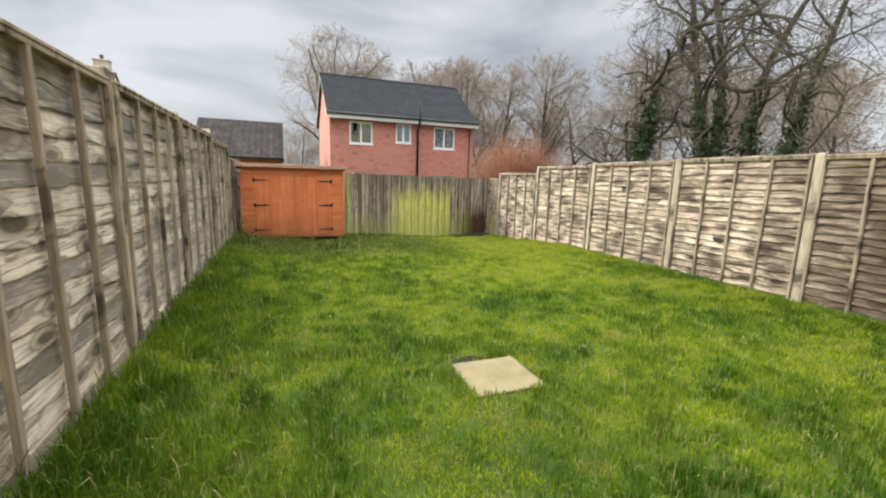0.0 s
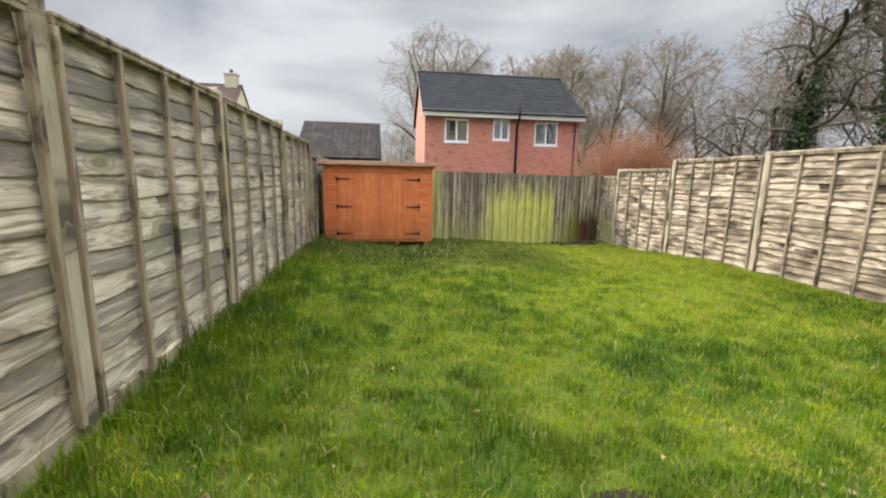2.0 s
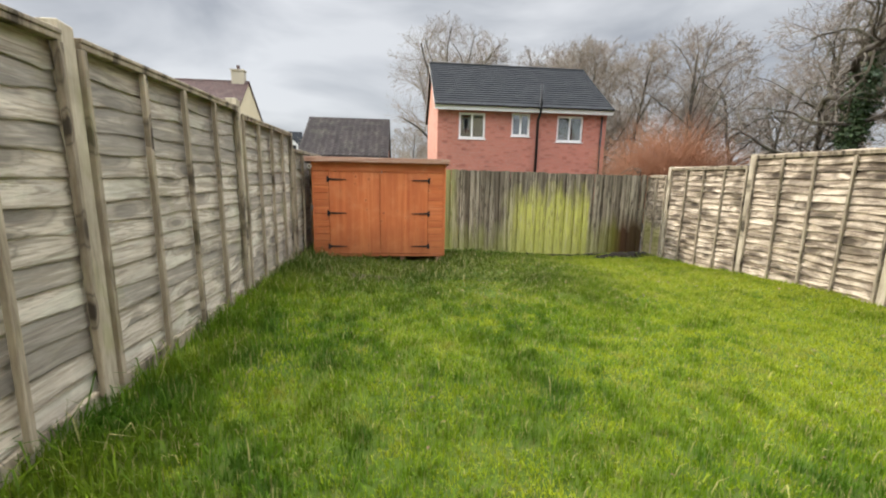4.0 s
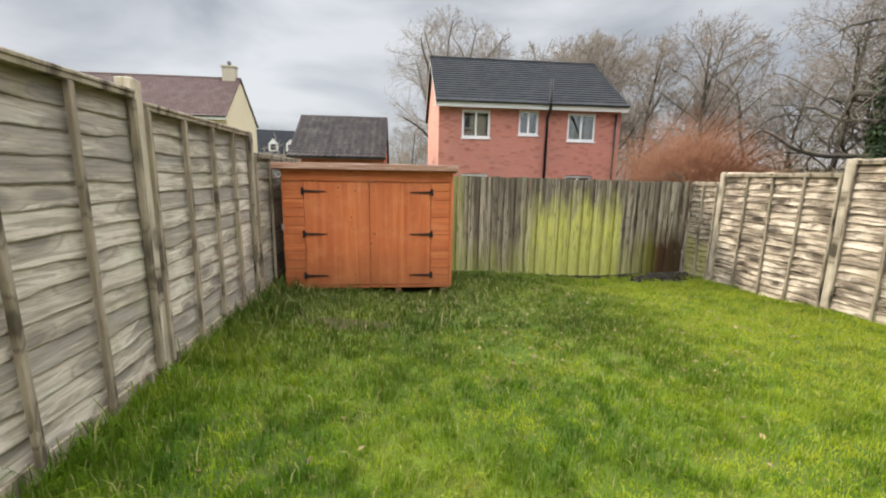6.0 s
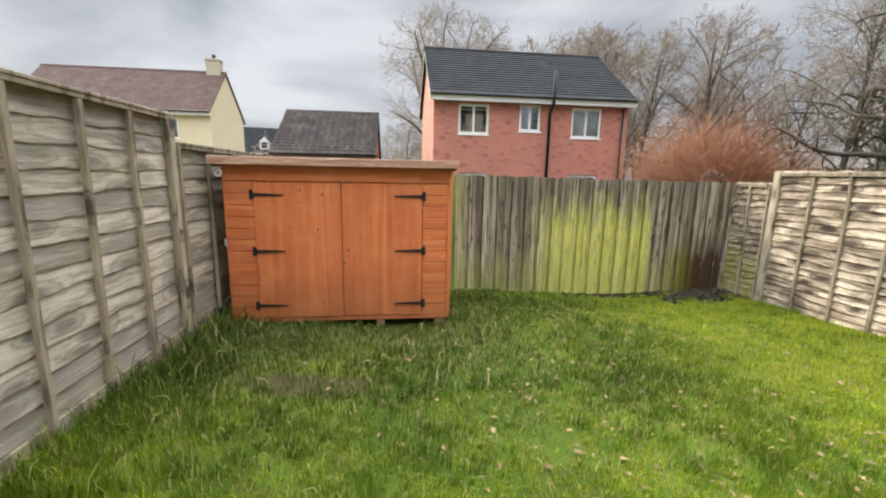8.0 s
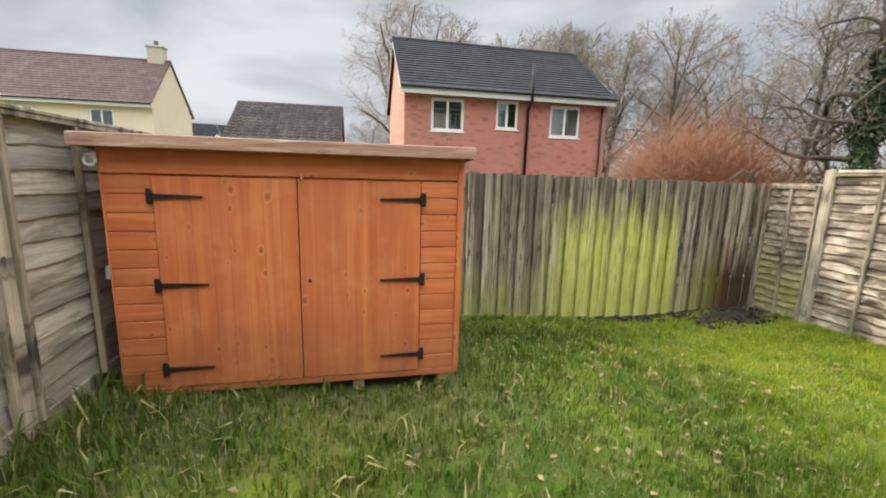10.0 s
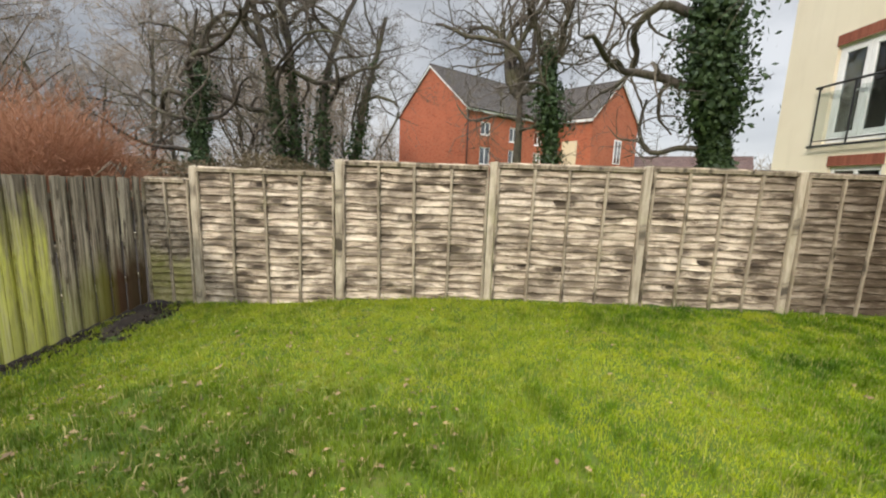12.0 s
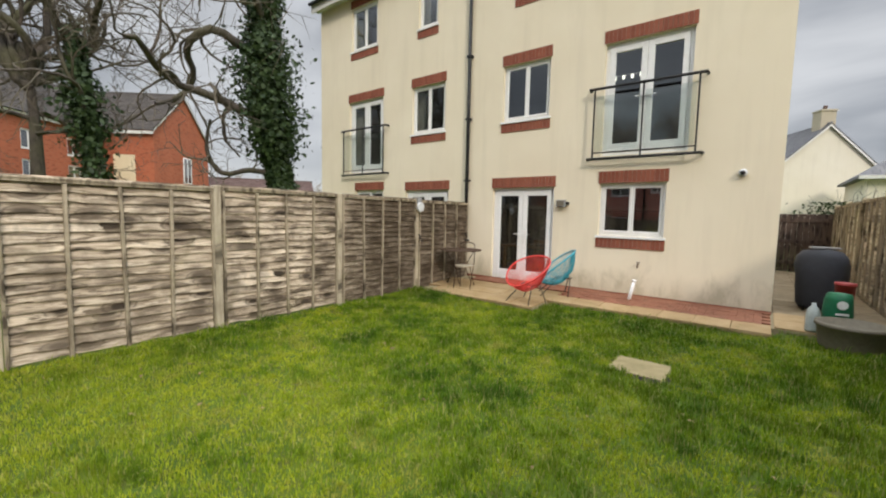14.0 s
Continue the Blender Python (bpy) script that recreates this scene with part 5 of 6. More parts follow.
def indoor_set():
    """The wooden table and chair seen inside the glazed doors."""
    t = thing("dining_table", 5.0, -2.0, 0.08, "wooden dining table inside the glazed doors", "table")
    boxed("tabletop", (-0.7, -0.45, 0.70, 0.7, 0.45, 0.74), M["oak"], t)
    for x in (-0.62, 0.56):
        for y in (-0.4, 0.34):
            boxed("leg", (x, y, 0, x + 0.06, y + 0.06, 0.70), M["oak"], t)
    c = thing("dining_chair", 4.45, -1.45, 0.08, "wooden dining chair inside the glazed doors", "chair")
    boxed("seat", (-0.22, -0.21, 0.43, 0.22, 0.21, 0.465), M["oak"], c)
    for x in (-0.21, 0.17):
        boxed("leg", (x, -0.2, 0, x + 0.04, -0.16, 0.43), M["oak"], c)
        boxed("leg", (x, 0.16, 0, x + 0.04, 0.2, 0.92), M["oak"], c)
    for z in (0.62, 0.84):
        boxed("back_slat", (-0.17, 0.17, z, 0.17, 0.19, z + 0.07), M["oak"], c)


indoor_set()


def spot_lamps():
    """A bar of four small ceiling spots in the upper room."""
    b = thing("ceiling_spot_bar", 3.25, -2.8, 4.72, "bar of four small lit ceiling spots", "lamp")
    boxed("bar", (-0.35, -0.02, 0.02, 0.35, 0.02, 0.05), M["upvc"], b)
    for k in range(4):
        rod("bulb", [(-0.27 + 0.18 * k, 0, 0.02), (-0.27 + 0.18 * k, 0.02, -0.05)], 0.03, M["bulb"], b, 10, "glowing white bulb")


spot_lamps()


# ---- trees ----
def room_left(p, d, env):
    """How far one can go from p along d inside the crown's egg; env: (height of its middle, half width, half height)."""
    cz, rw, rh = env
    q, e = Vector((p.x / rw, p.y / rw, (p.z - cz) / rh)), Vector((d.x / rw, d.y / rw, d.z / rh))
    a, b, c = e.dot(e), q.dot(e), q.dot(q) - 1.0
    disc = b * b - a * c
    return max(0.4, (-b + math.sqrt(disc)) / a) if disc > 0 else 0.4


def branch(rnd, segs, p, d, length, r, level, top, cfg):
    """Grow one winding branch and its children; segs collects (level, points, radii)."""
    n = 1 if level == top else 2 if level == top - 1 else cfg["steps"][min(level, 4)]
    pts, rad = [p.copy()], [r]
    gn = cfg["gnarl"] * (cfg["bole"] if level == 0 else 1.0)
    turn = Vector((0, 0, 0))
    for i in range(n):
        turn = turn * 0.45 + Vector((rnd.gauss(0, gn), rnd.gauss(0, gn), rnd.gauss(0, gn)))
        d = (d + turn + Vector((0, 0, cfg["up"] * (0.5 if level else 1.0)))).normalized()
        p = p + d * (length / n)
        pts.append(p.copy())
        rad.append(r * (1 - (0.6 if level < top - 1 else 0.75) * (i + 1) / n))
    segs.append((level, pts, rad))
    if level >= top:
        return
    kids = cfg["kids"][level]
    for k in range(kids):
        u = cfg["first"] + (1 - cfg["first"]) * (k + rnd.random() * 0.8) / kids if level == 0 else 0.15 + 0.85 * (k + rnd.random()) / kids
        i = min(n - 1, int(u * n))
        q = pts[i].lerp(pts[i + 1], u * n - i)
        ax = (pts[i + 1] - pts[i]).normalized()
        side = ax.cross(Vector((rnd.gauss(0, 1), rnd.gauss(0, 1), rnd.gauss(0, 1)))).normalized()
        spread = rnd.uniform(*cfg["angle"])
        nd = (ax * math.cos(spread) + side * math.sin(spread)).normalized()
        if level == 0:
            nd = (nd + Vector((0, 0, 0.15))).normalized()
        rr = max(cfg["rmin"], rad[i] * rnd.uniform(*(cfg["limb"] if level == 0 else (0.4, 0.62))))
        ll = length * rnd.uniform(*cfg["shrink"]) * (1.0 - 0.35 * u if level == 0 else 1.0)
        if "env" in cfg:
            lim = room_left(q, nd, cfg["env"])
            ll = min(max(ll, 0.85 * lim) if level == 0 else ll, lim * rnd.uniform(0.85, 1.05))
        branch(rnd, segs, q, nd, ll, rr, level + 1, top, cfg)


OAK = dict(bole=0.3, steps=(10, 12, 7, 4, 2), limb=(0.4, 0.62), gnarl=0.2, up=0.03, kids=(7, 7, 6, 6, 5), first=0.4, angle=(0.6, 1.2), shrink=(0.42, 0.66), rmin=0.011)
ROUND = dict(bole=0.3, steps=(8, 7, 5, 3, 2), limb=(0.34, 0.5), gnarl=0.12, up=0.05, kids=(20, 9, 7, 5, 3), first=0.2, angle=(0.45, 1.0), shrink=(0.4, 0.58), rmin=0.012)
ASH = dict(ROUND, kids=(17, 8, 7, 4, 3), first=0.15, angle=(0.5, 1.1), rmin=0.014, limb=(0.3, 0.45))


def ivy_leaves(rnd, segs, limit, amount, rad, size=0.11, top=99.0):
    V, F = [], []
    src = [s for s in segs if s[0] <= limit]
    for k in range(amount):
        lv, pts, rd = rnd.choice(src)
        i = rnd.randrange(len(pts) - 1)
        c = pts[i].lerp(pts[i + 1], rnd.random())
        if c.z > top * rnd.uniform(0.6, 1.0):
            continue
        o = Vector((rnd.gauss(0, 1), rnd.gauss(0, 1), rnd.gauss(0, 0.6)))
        swell = max(0.2, 0.9 + 1.6 * noise.noise((c.x * 0.9, c.y * 0.9, c.z * 0.55))) * max(0.35, 1.3 - 0.075 * c.z)
        c = c + o.normalized() * (rd[i] + abs(rnd.gauss(0, rad * swell)))
        a = Vector((rnd.gauss(0, 1), rnd.gauss(0, 1), rnd.gauss(0, 1))).normalized()
        b = a.cross(o).normalized()
        s = size * rnd.uniform(0.5, 1.3)
        j = len(V)
        V += [c - a * s, c + b * s * 0.6, c + a * s, c - b * s * 0.6]
        F.append((j, j + 1, j + 2, j + 3))
    return V, F


def make_tree(name, x, y, z, h, r, cfg, seed, label, top=4, ivy=0, ivy_limit=0, lean=(0, 0), twig="twig", group="", ivy_rad=0.18, ivy_top=99.0, limbs=(), stems=((0, 0, 0, 0, 1),)):
    """A bare tree. limbs: (height on the bole, compass angle, rise, length, radius); stems: (x, y, lean x, lean y, share of height)."""
    rn = random.Random(seed)
    t = thing(name, x, y, z, label, "tree", group)
    segs = []
    for sx, sy, ax, ay, share in stems:
        d = Vector((lean[0] + ax, lean[1] + ay, 1)).normalized()
        branch(rn, segs, Vector((sx, sy, 0)), d, h * share * (0.9 if cfg["gnarl"] < 0.2 else 0.72), r * (0.6 + 0.4 * share), 0, top, cfg)
    bole = segs[0][1]
    for hz, az, rise, ll, rr in limbs:
        k = min(range(len(bole) - 1), key=lambda v: abs((bole[v].z + bole[v + 1].z) / 2 - hz))
        q = bole[k].lerp(bole[k + 1], max(0.0, min(1.0, (hz - bole[k].z) / max(0.01, bole[k + 1].z - bole[k].z))))
        d = Vector((math.cos(radians(az)) * math.cos(radians(rise)), math.sin(radians(az)) * math.cos(radians(rise)), math.sin(radians(rise))))
        branch(rn, segs, q, d, ll, rr, 1, top, dict(cfg, steps=(10, 16, 9, 5, 2), shrink=(0.34, 0.56), kids=(0, *[v + 2 for v in cfg["kids"][1:2]], *cfg["kids"][2:])))
    V, F, V2, F2 = [], [], [], []
    for lv, pts, rad in segs:
        if lv <= 1:
            tube(V, F, pts, rad, 8 if lv == 0 else 6, False)
        elif len(pts) == 2:
            cone(V2, F2, pts, rad[0])
        else:
            tube(V2, F2, pts, rad, 4 if lv == 2 and len(pts) > 6 else 3, False)
    soup("trunk", V, F, M["bark"], t, "", True)
    soup("crown", V2, F2, M[twig], t, "bare winter twigs", False)
    if ivy:
        V, F = ivy_leaves(rn, segs, ivy_limit, ivy, ivy_rad, top=ivy_top)
        soup("ivy", V, F, M["ivy"], t, "dark green ivy leaves")
    return t


def cone(V, F, pts, r):
    """A twig that runs out to a point."""
    p, q = pts
    d = (q - p).normalized()
    a = d.orthogonal().normalized() * r
    b = d.cross(a)
    j = len(V)
    V += [p + a, p - a * 0.5 + b * 0.87, p - a * 0.5 - b * 0.87, q]
    F += [(j, j + 1, j + 3), (j + 1, j + 2, j + 3), (j + 2, j, j + 3)]


make_tree("oak_tree", 21.9, 20.3, -0.4, 12.5, 0.36, dict(OAK, kids=(4, 6, 6, 5), first=0.55), 3, "bare oak tree with ivy up its trunk", ivy=8000, lean=(-0.06, 0.06), ivy_rad=0.5, ivy_top=9,
          limbs=((6.4, 122, 50, 7.5, 0.20), (5.6, 132, 26, 7.5, 0.16), (6.0, -58, 48, 7.0, 0.19), (3.0, 128, 6, 5.5, 0.13), (7.0, 40, 60, 6.0, 0.16), (7.0, -140, 58, 6.5, 0.17), (4.6, -70, 22, 4.5, 0.11), (4.4, 205, 20, 5.0, 0.11), (7.6, 100, 72, 6.5, 0.17)))
make_tree("multi_stemmed_tree", 22.6, 15.4, -0.4, 19, 0.27, dict(OAK, kids=(6, 6, 5, 5), first=0.38, bole=0.22, up=0.02), 12, "large bare tree with several dark ivied stems", ivy=12000, ivy_rad=0.24, ivy_top=8,
          stems=((-0.45, 1.2, 0.04, -0.10, 0.95), (-0.1, 0.3, 0.0, -0.05, 1.0), (0.25, -0.6, 0.05, -0.08, 0.85), (0.6, -1.5, 0.14, -0.36, 0.75)),
          limbs=((8.0, 100, 45, 7.5, 0.17), (9.5, 130, 62, 7.0, 0.16), (7.0, -60, 35, 6.5, 0.14), (10.0, -70, 60, 6.5, 0.15)))
make_tree("oak_tree", 20.5, 4.5, -0.4, 8.7, 0.29, dict(OAK, bole=0.1, kids=(0, 8, 6, 4), rmin=0.013, gnarl=0.21, up=0.05), 26, "spreading bare oak tree before the orange house", lean=(0.0, 0.03),
          limbs=((5.9, 82, 34, 7.2, 0.19), (6.2, 74, 58, 6.8, 0.17), (6.2, -30, 74, 5.5, 0.15), (6.1, -95, 38, 7.2, 0.19), (6.1, 178, 50, 6.0, 0.15), (4.9, 84, 2, 4.2, 0.08), (5.1, -100, 10, 3.6, 0.08), (6.2, 120, 80, 6.0, 0.16), (6.2, -92, 66, 6.0, 0.15), (4.4, 200, 6, 3.0, 0.07)))
make_tree("ivy_clad_tree", 18.5, 3.3, -0.4, 11, 0.2, dict(OAK, bole=0.14, kids=(5, 5, 4, 4), first=0.6, rmin=0.013), 31, "slender tree wrapped in ivy", ivy=6500, ivy_rad=0.3)
make_tree("ivy_clad_tree", 15.2, -1.9, -0.4, 17, 0.40, dict(OAK, bole=0.16, kids=(3, 5, 4, 4), first=0.66, up=0.03, rmin=0.013, gnarl=0.21), 47, "tall gnarled tree thickly wrapped in ivy", ivy=25000, ivy_rad=0.40, lean=(0.08, 0.13),
          limbs=((5.4, 40, 8, 6.0, 0.18), (7.4, 36, 34, 6.5, 0.18), (9.0, 45, 48, 6.0, 0.16), (3.4, 34, -2, 4.2, 0.12), (6.4, 62, 18, 5.0, 0.14), (10.0, 20, 60, 5.5, 0.13)))
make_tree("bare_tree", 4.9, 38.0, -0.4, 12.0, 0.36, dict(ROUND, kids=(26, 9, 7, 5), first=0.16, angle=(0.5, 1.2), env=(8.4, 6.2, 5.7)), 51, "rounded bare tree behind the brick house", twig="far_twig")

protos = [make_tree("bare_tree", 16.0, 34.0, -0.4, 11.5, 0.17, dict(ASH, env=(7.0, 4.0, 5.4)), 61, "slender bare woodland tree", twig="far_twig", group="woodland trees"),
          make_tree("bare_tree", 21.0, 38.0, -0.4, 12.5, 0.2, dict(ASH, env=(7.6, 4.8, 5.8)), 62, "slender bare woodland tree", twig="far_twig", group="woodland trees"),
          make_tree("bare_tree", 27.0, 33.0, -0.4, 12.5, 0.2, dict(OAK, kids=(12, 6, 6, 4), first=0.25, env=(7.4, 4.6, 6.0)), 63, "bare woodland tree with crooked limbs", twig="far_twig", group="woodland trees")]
rw = random.Random(5)
spots = [(13.5, 34), (16.5, 40), (20, 40), (25, 37), (39, 34), (42, 25), (38, 21), (13, 40), (18, 36), (19, 44), (23, 34), (24, 43), (28, 40), (31, 34), (36, 38), (33, 24), (38, 26), (29, 22), (36, 17),
         (45, 24), (22, 50), (14, 48), (28, 52), (50, 18), (31, 19), (60, -8), (-22, 62), (2, 55), (28, 28), (47, 14), (52, 12.5), (58, 13)]
for k, (x, y) in enumerate(spots):
    s = rw.uniform(0.8, 1.1) * (0.75 if y > 54 else 0.62 if x > 46 and y < 16 else 1)
    copy_thing(protos[k % 3], pose(x, y, -0.4, 0, 0, rw.uniform(0, 360)) @ Matrix.Scale(s, 4))


def bush(x, y, z, w, h, n, mat, label, seed, name="bush"):
    """A dense bush of thin arching stems."""
    rn = random.Random(seed)
    t = thing(name, x, y, z, label, "bush")
    V, F, V2, F2 = [], [], [], []
    for k in range(n):
        a, q = rn.uniform(0, 2 * math.pi), math.sqrt(rn.random())
        p = Vector((math.cos(a) * q * w * 0.3, math.sin(a) * q * w * 0.3, 0))
        d = Vector((math.cos(a) * q * 0.55, math.sin(a) * q * 0.55, 1.0)).normalized()
        L = h * rn.uniform(0.65, 1.1) * (1.05 - 0.28 * q * q)
        pts = [p]
        for i in range(4):
            d = (d + Vector((rn.gauss(0, 0.12), rn.gauss(0, 0.12), -0.13 * i * q))).normalized()
            pts.append(pts[-1] + d * L / 4)
        tube(V2, F2, pts[:3], [0.012, 0.01, 0.008], 3, False)
        tube(V, F, pts[2:], [0.008, 0.006, 0.003], 3, False)
        for j in (2, 3, 3, 4):
            e = (d + Vector((rn.gauss(0, 0.6), rn.gauss(0, 0.6), rn.gauss(0, 0.4)))).normalized()
            tube(V, F, [pts[j], pts[j] + e * L * 0.12, pts[j] + e * L * 0.2 + Vector((0, 0, -0.03))], [0.006, 0.004, 0.003], 3, False)
    soup("crown", V, F, mat, t, "fine upper twigs")
    soup("base", V2, F2, mat, t, "lower stems")
    return t


bush(11.3, 18.4, -0.4, 2.6, 3.55, 2200, M["red_twig"], "dense red-brown bush of bare twigs", 71)


def undergrowth():
    """Brown scrub behind the pale fence and in the wood."""
    rn = random.Random(81)
    V, F = [], []
    for k in range(48000):
        u = rn.random()
        y = 6.0 + 20 * u
        x = 19.0 + rn.gauss(0, 1.6) - 4 * max(0, u - 0.6)
        hmax = 2.5 + 0.9 * noise.noise((y * 0.35, 3, 1)) - 1.0 * (1 - smooth01(y, 6, 9))
        z = -0.4 + hmax * rn.random() ** 0.7
        c = Vector((x, y, z))
        a = Vector((rn.gauss(0, 1), rn.gauss(0, 1), rn.gauss(0, 1))).normalized()
        b = a.cross(Vector((rn.gauss(0, 1), rn.gauss(0, 1), rn.gauss(0, 1)))).normalized()
        s = rn.uniform(0.025, 0.075)
        j = len(V)
        V += [c - a * s * 1.6, c + b * s * 0.4, c + a * s * 1.6, c - b * s * 0.4]
        F.append((j, j + 1, j + 2, j + 3))
    tagged(soup("undergrowth", V, F, M["hedge"], None, "brown tangled scrub at the edge of the wood"), category="undergrowth", kind="stuff")


undergrowth()


def far_wood():
    """A thin screen of distant twigs and stems that closes the horizon."""
    rn = random.Random(91)
    V, F = [], []
    for k in range(1500):
        az = radians(rn.uniform(-60, 150))
        d = rn.uniform(75, 120)
        x, y = d * math.sin(az), d * math.cos(az)
        h = rn.uniform(5, 9) * (1 + 0.25 * noise.noise((az * 3, 0, 0)))
        p = Vector((x, y, -0.5))
        tip = p + Vector((rn.gauss(0, 0.6), rn.gauss(0, 0.6), h))
        tube(V, F, [p, p.lerp(tip, 0.5) + Vector((rn.gauss(0, 0.3), rn.gauss(0, 0.3), 0)), tip], [0.12, 0.08, 0.02], 3, False)
        for j in range(12):
            q = p.lerp(tip, rn.uniform(0.25, 0.95))
            e = Vector((rn.gauss(0, 1), rn.gauss(0, 1), abs(rn.gauss(0.5, 0.6)))).normalized()
            tube(V, F, [q, q + e * rn.uniform(1.0, 2.6)], [0.05, 0.015], 3, False)
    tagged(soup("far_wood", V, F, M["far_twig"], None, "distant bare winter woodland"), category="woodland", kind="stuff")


far_wood()


# ---- paving by the house ----
def slab_mesh(name, w, d, h, mat, seed, worn=0.012):
    rn = random.Random(seed)
    bm = bmesh.new()
    vs = box(bm, -w / 2, -d / 2, -h, w / 2, d / 2, 0, worn * 0.6)
    for v in vs:
        v.co += Vector((rn.uniform(-1, 1), rn.uniform(-1, 1), rn.uniform(-0.3, 0.3))) * worn * 0.4
    me = bpy.data.meshes.new(name)
    bm.to_mesh(me)
    bm.free()
    return finish(me, mat)


PATIO_TILT = 2.6


def patio_z(y):
    return 0.03 + (1.05 - y) * math.tan(radians(PATIO_TILT))


def paving():
    """Buff slabs and red blocks that fall gently from the house to the lawn."""
    rn = random.Random(15)
    pat = thing("patio", 0, 0, 0, "sandy buff slabs and red block paving before the house", "patio", kind="structure")
    pat.matrix_world = pose(0, 1.05, 0.03, -PATIO_TILT, 0, 0)

    def bed(x0, y0, x1, y1):
        bm = bmesh.new()
        box(bm, x0, y0 - 1.05, -0.25, x1, y1 - 1.05, -0.028)
        part("bed", bm, M["sand"], pat, "sandy bedding")

    bed(3.56, -0.79, 6.10, 1.04)
    bed(0.46, -0.79, 3.558, 0.44)
    bed(-0.93, -0.79, 0.458, 0.05)
    mes = [slab_mesh("slab", 0.446, 0.446, 0.05, M["patio"], k) for k in range(4)]

    def put(x, y, me=None, dz=0.0, name="slab"):
        shared(name, me or mes[rn.randrange(4)], pat, pose(x, y - 1.05, rn.uniform(-0.004, 0.004) + dz, rn.uniform(-0.4, 0.4), rn.uniform(-0.4, 0.4), rn.uniform(-0.4, 0.4)))

    for i in range(6):
        for j in range(3):
            if not (j == 2 and i == 5):
                put(3.80 + i * 0.45, -0.075 + j * 0.45)
    for i in range(7):
        put(0.68 + i * 0.45, 0.225)
    for i in range(3):
        put(-0.70 + i * 0.45, -0.19)
    for i in range(3):
        put(-0.70 + i * 0.45, -0.64)
    pm = [slab_mesh("paver", 0.195, 0.097, 0.05, M["paver"], 20 + k, 0.006) for k in range(4)]
    for j in range(8):
        for i in range(26):
            x = 0.56 + i * 0.2 + (0.1 if j % 2 else 0)
            if x < (5.9 if j < 4 else 3.5):
                put(x, -0.74 + j * 0.1, pm[rn.randrange(4)], 0.002, "paver")
    passage_slabs = [slab_mesh("slab", 0.446, 0.446, 0.05, M["shaded_slab"], 50 + k) for k in range(3)]
    walkway = thing("passage_paving", 0, 0, 0.10, "buff slabs of the side passage, darkened for shade", "paving", kind="structure")
    bm = bmesh.new()
    box(bm, -0.93, -8.0, -0.3, 0.44, -0.87, -0.03)
    part("bed", bm, M["sand"], walkway, "sandy bedding")
    for i in range(3):
        for j in range(16):
            shared("slab", passage_slabs[(i + j) % 3], walkway, pose(-0.70 + i * 0.45, -1.10 - j * 0.45, rn.uniform(-0.012, 0.0), rn.uniform(-0.6, 0.6), 0, 0))


paving()


def inspection_slab():
    x, y = 1.60, 2.50
    s = thing("paving_slab", x, y, ground_z(x, y) + 0.012, "square buff concrete slab set into the lawn", "paving slab", rz=-1)
    o = new("slab", slab_mesh("slab", 0.56, 0.52, 0.06, M["slab"], 3, 0.01))
    o.parent = s
    # bare earth along two of its edges
    V, F = [], []
    rn = random.Random(4)
    ring = []
    for k in range(40):
        a = 2 * math.pi * k / 40
        r = 0.29 + 0.05 * noise.noise((math.cos(a) * 3, math.sin(a) * 3, 0)) + 0.11 * max(0.0, math.sin((a - 1.0) * 1.4)) * (1.0 < a < 3.25)
        ring.append((r * math.cos(a) * 1.05, r * math.sin(a) * 1.0))
    V = [(px, py, -0.008 + 0.008 * noise.noise((px * 9, py * 9, 2))) for px, py in ring] + [(px * 0.6, py * 0.6, -0.008) for px, py in ring]
    F = [(k, (k + 1) % 40, 40 + (k + 1) % 40, 40 + k) for k in range(40)]
    soup("earth_edge", V, F, M["mud"], s, "dark bare earth", True)


inspection_slab()


# ---- chairs, table and clutter ----
def string_chair(x, y, rz, cord, label, tilt=-32):
    """A round lounge chair: a tilted pear-shaped ring, cords running down into a deep bowl, wire legs."""
    c = thing("string_chair", x, y, patio_z(y) + 0.006, label, "chair", "string chairs on the patio", rz)
    lean = Matrix.Rotation(radians(tilt), 4, "X")
    n = 64
    rim, hub = [], []
    low = lean @ Vector((0, 0.06, -0.30))
    for k in range(n + 1):
        a = 2 * math.pi * k / n
        wide = 0.36 + 0.03 * math.sin(a)
        rim.append(lean @ Vector((wide * math.cos(a), -0.44 * math.sin(a), 0.02 * math.cos(2 * a))) + Vector((0, 0, 0.55)))
        hub.append(low + lean @ Vector((0.11 * math.cos(a), -0.13 * math.sin(a), 0)) + Vector((0, 0, 0.55)))
    rod("rim", rim, 0.016, M[cord], c, 6)
    rod("seat_ring", hub, 0.012, M[cord], c, 6)
    V, F = [], []
    sag = lean @ Vector((0, 0, -0.055))
    for k in range(n):
        tube(V, F, [rim[k], rim[k].lerp(hub[k], 0.35) + sag * 0.9, rim[k].lerp(hub[k], 0.7) + sag, hub[k]], [0.006] * 4, 4, False)
    for k in range(0, n // 2, 2):
        tube(V, F, [hub[k], hub[(k + n // 2) % n]], [0.005, 0.005], 4, False)
    soup("webbing", V, F, M[cord], c, "taut plastic cords")
    belt = [low + Vector((0.15 * math.cos(a), 0.15 * math.sin(a), 0.585)) for a in np.linspace(0, 2 * math.pi, 25)]
    rod("base_ring", belt, 0.008, M["black"], c, 6)
    for a in (45, 135, 225, 315):
        ca, sa = math.cos(radians(a)), math.sin(radians(a))
        rod("leg", [low + Vector((0.15 * ca, 0.15 * sa, 0.585)), (0.34 * ca, 0.34 * sa + 0.02, 0.0)], 0.009, M["black"], c, 6)
    return c


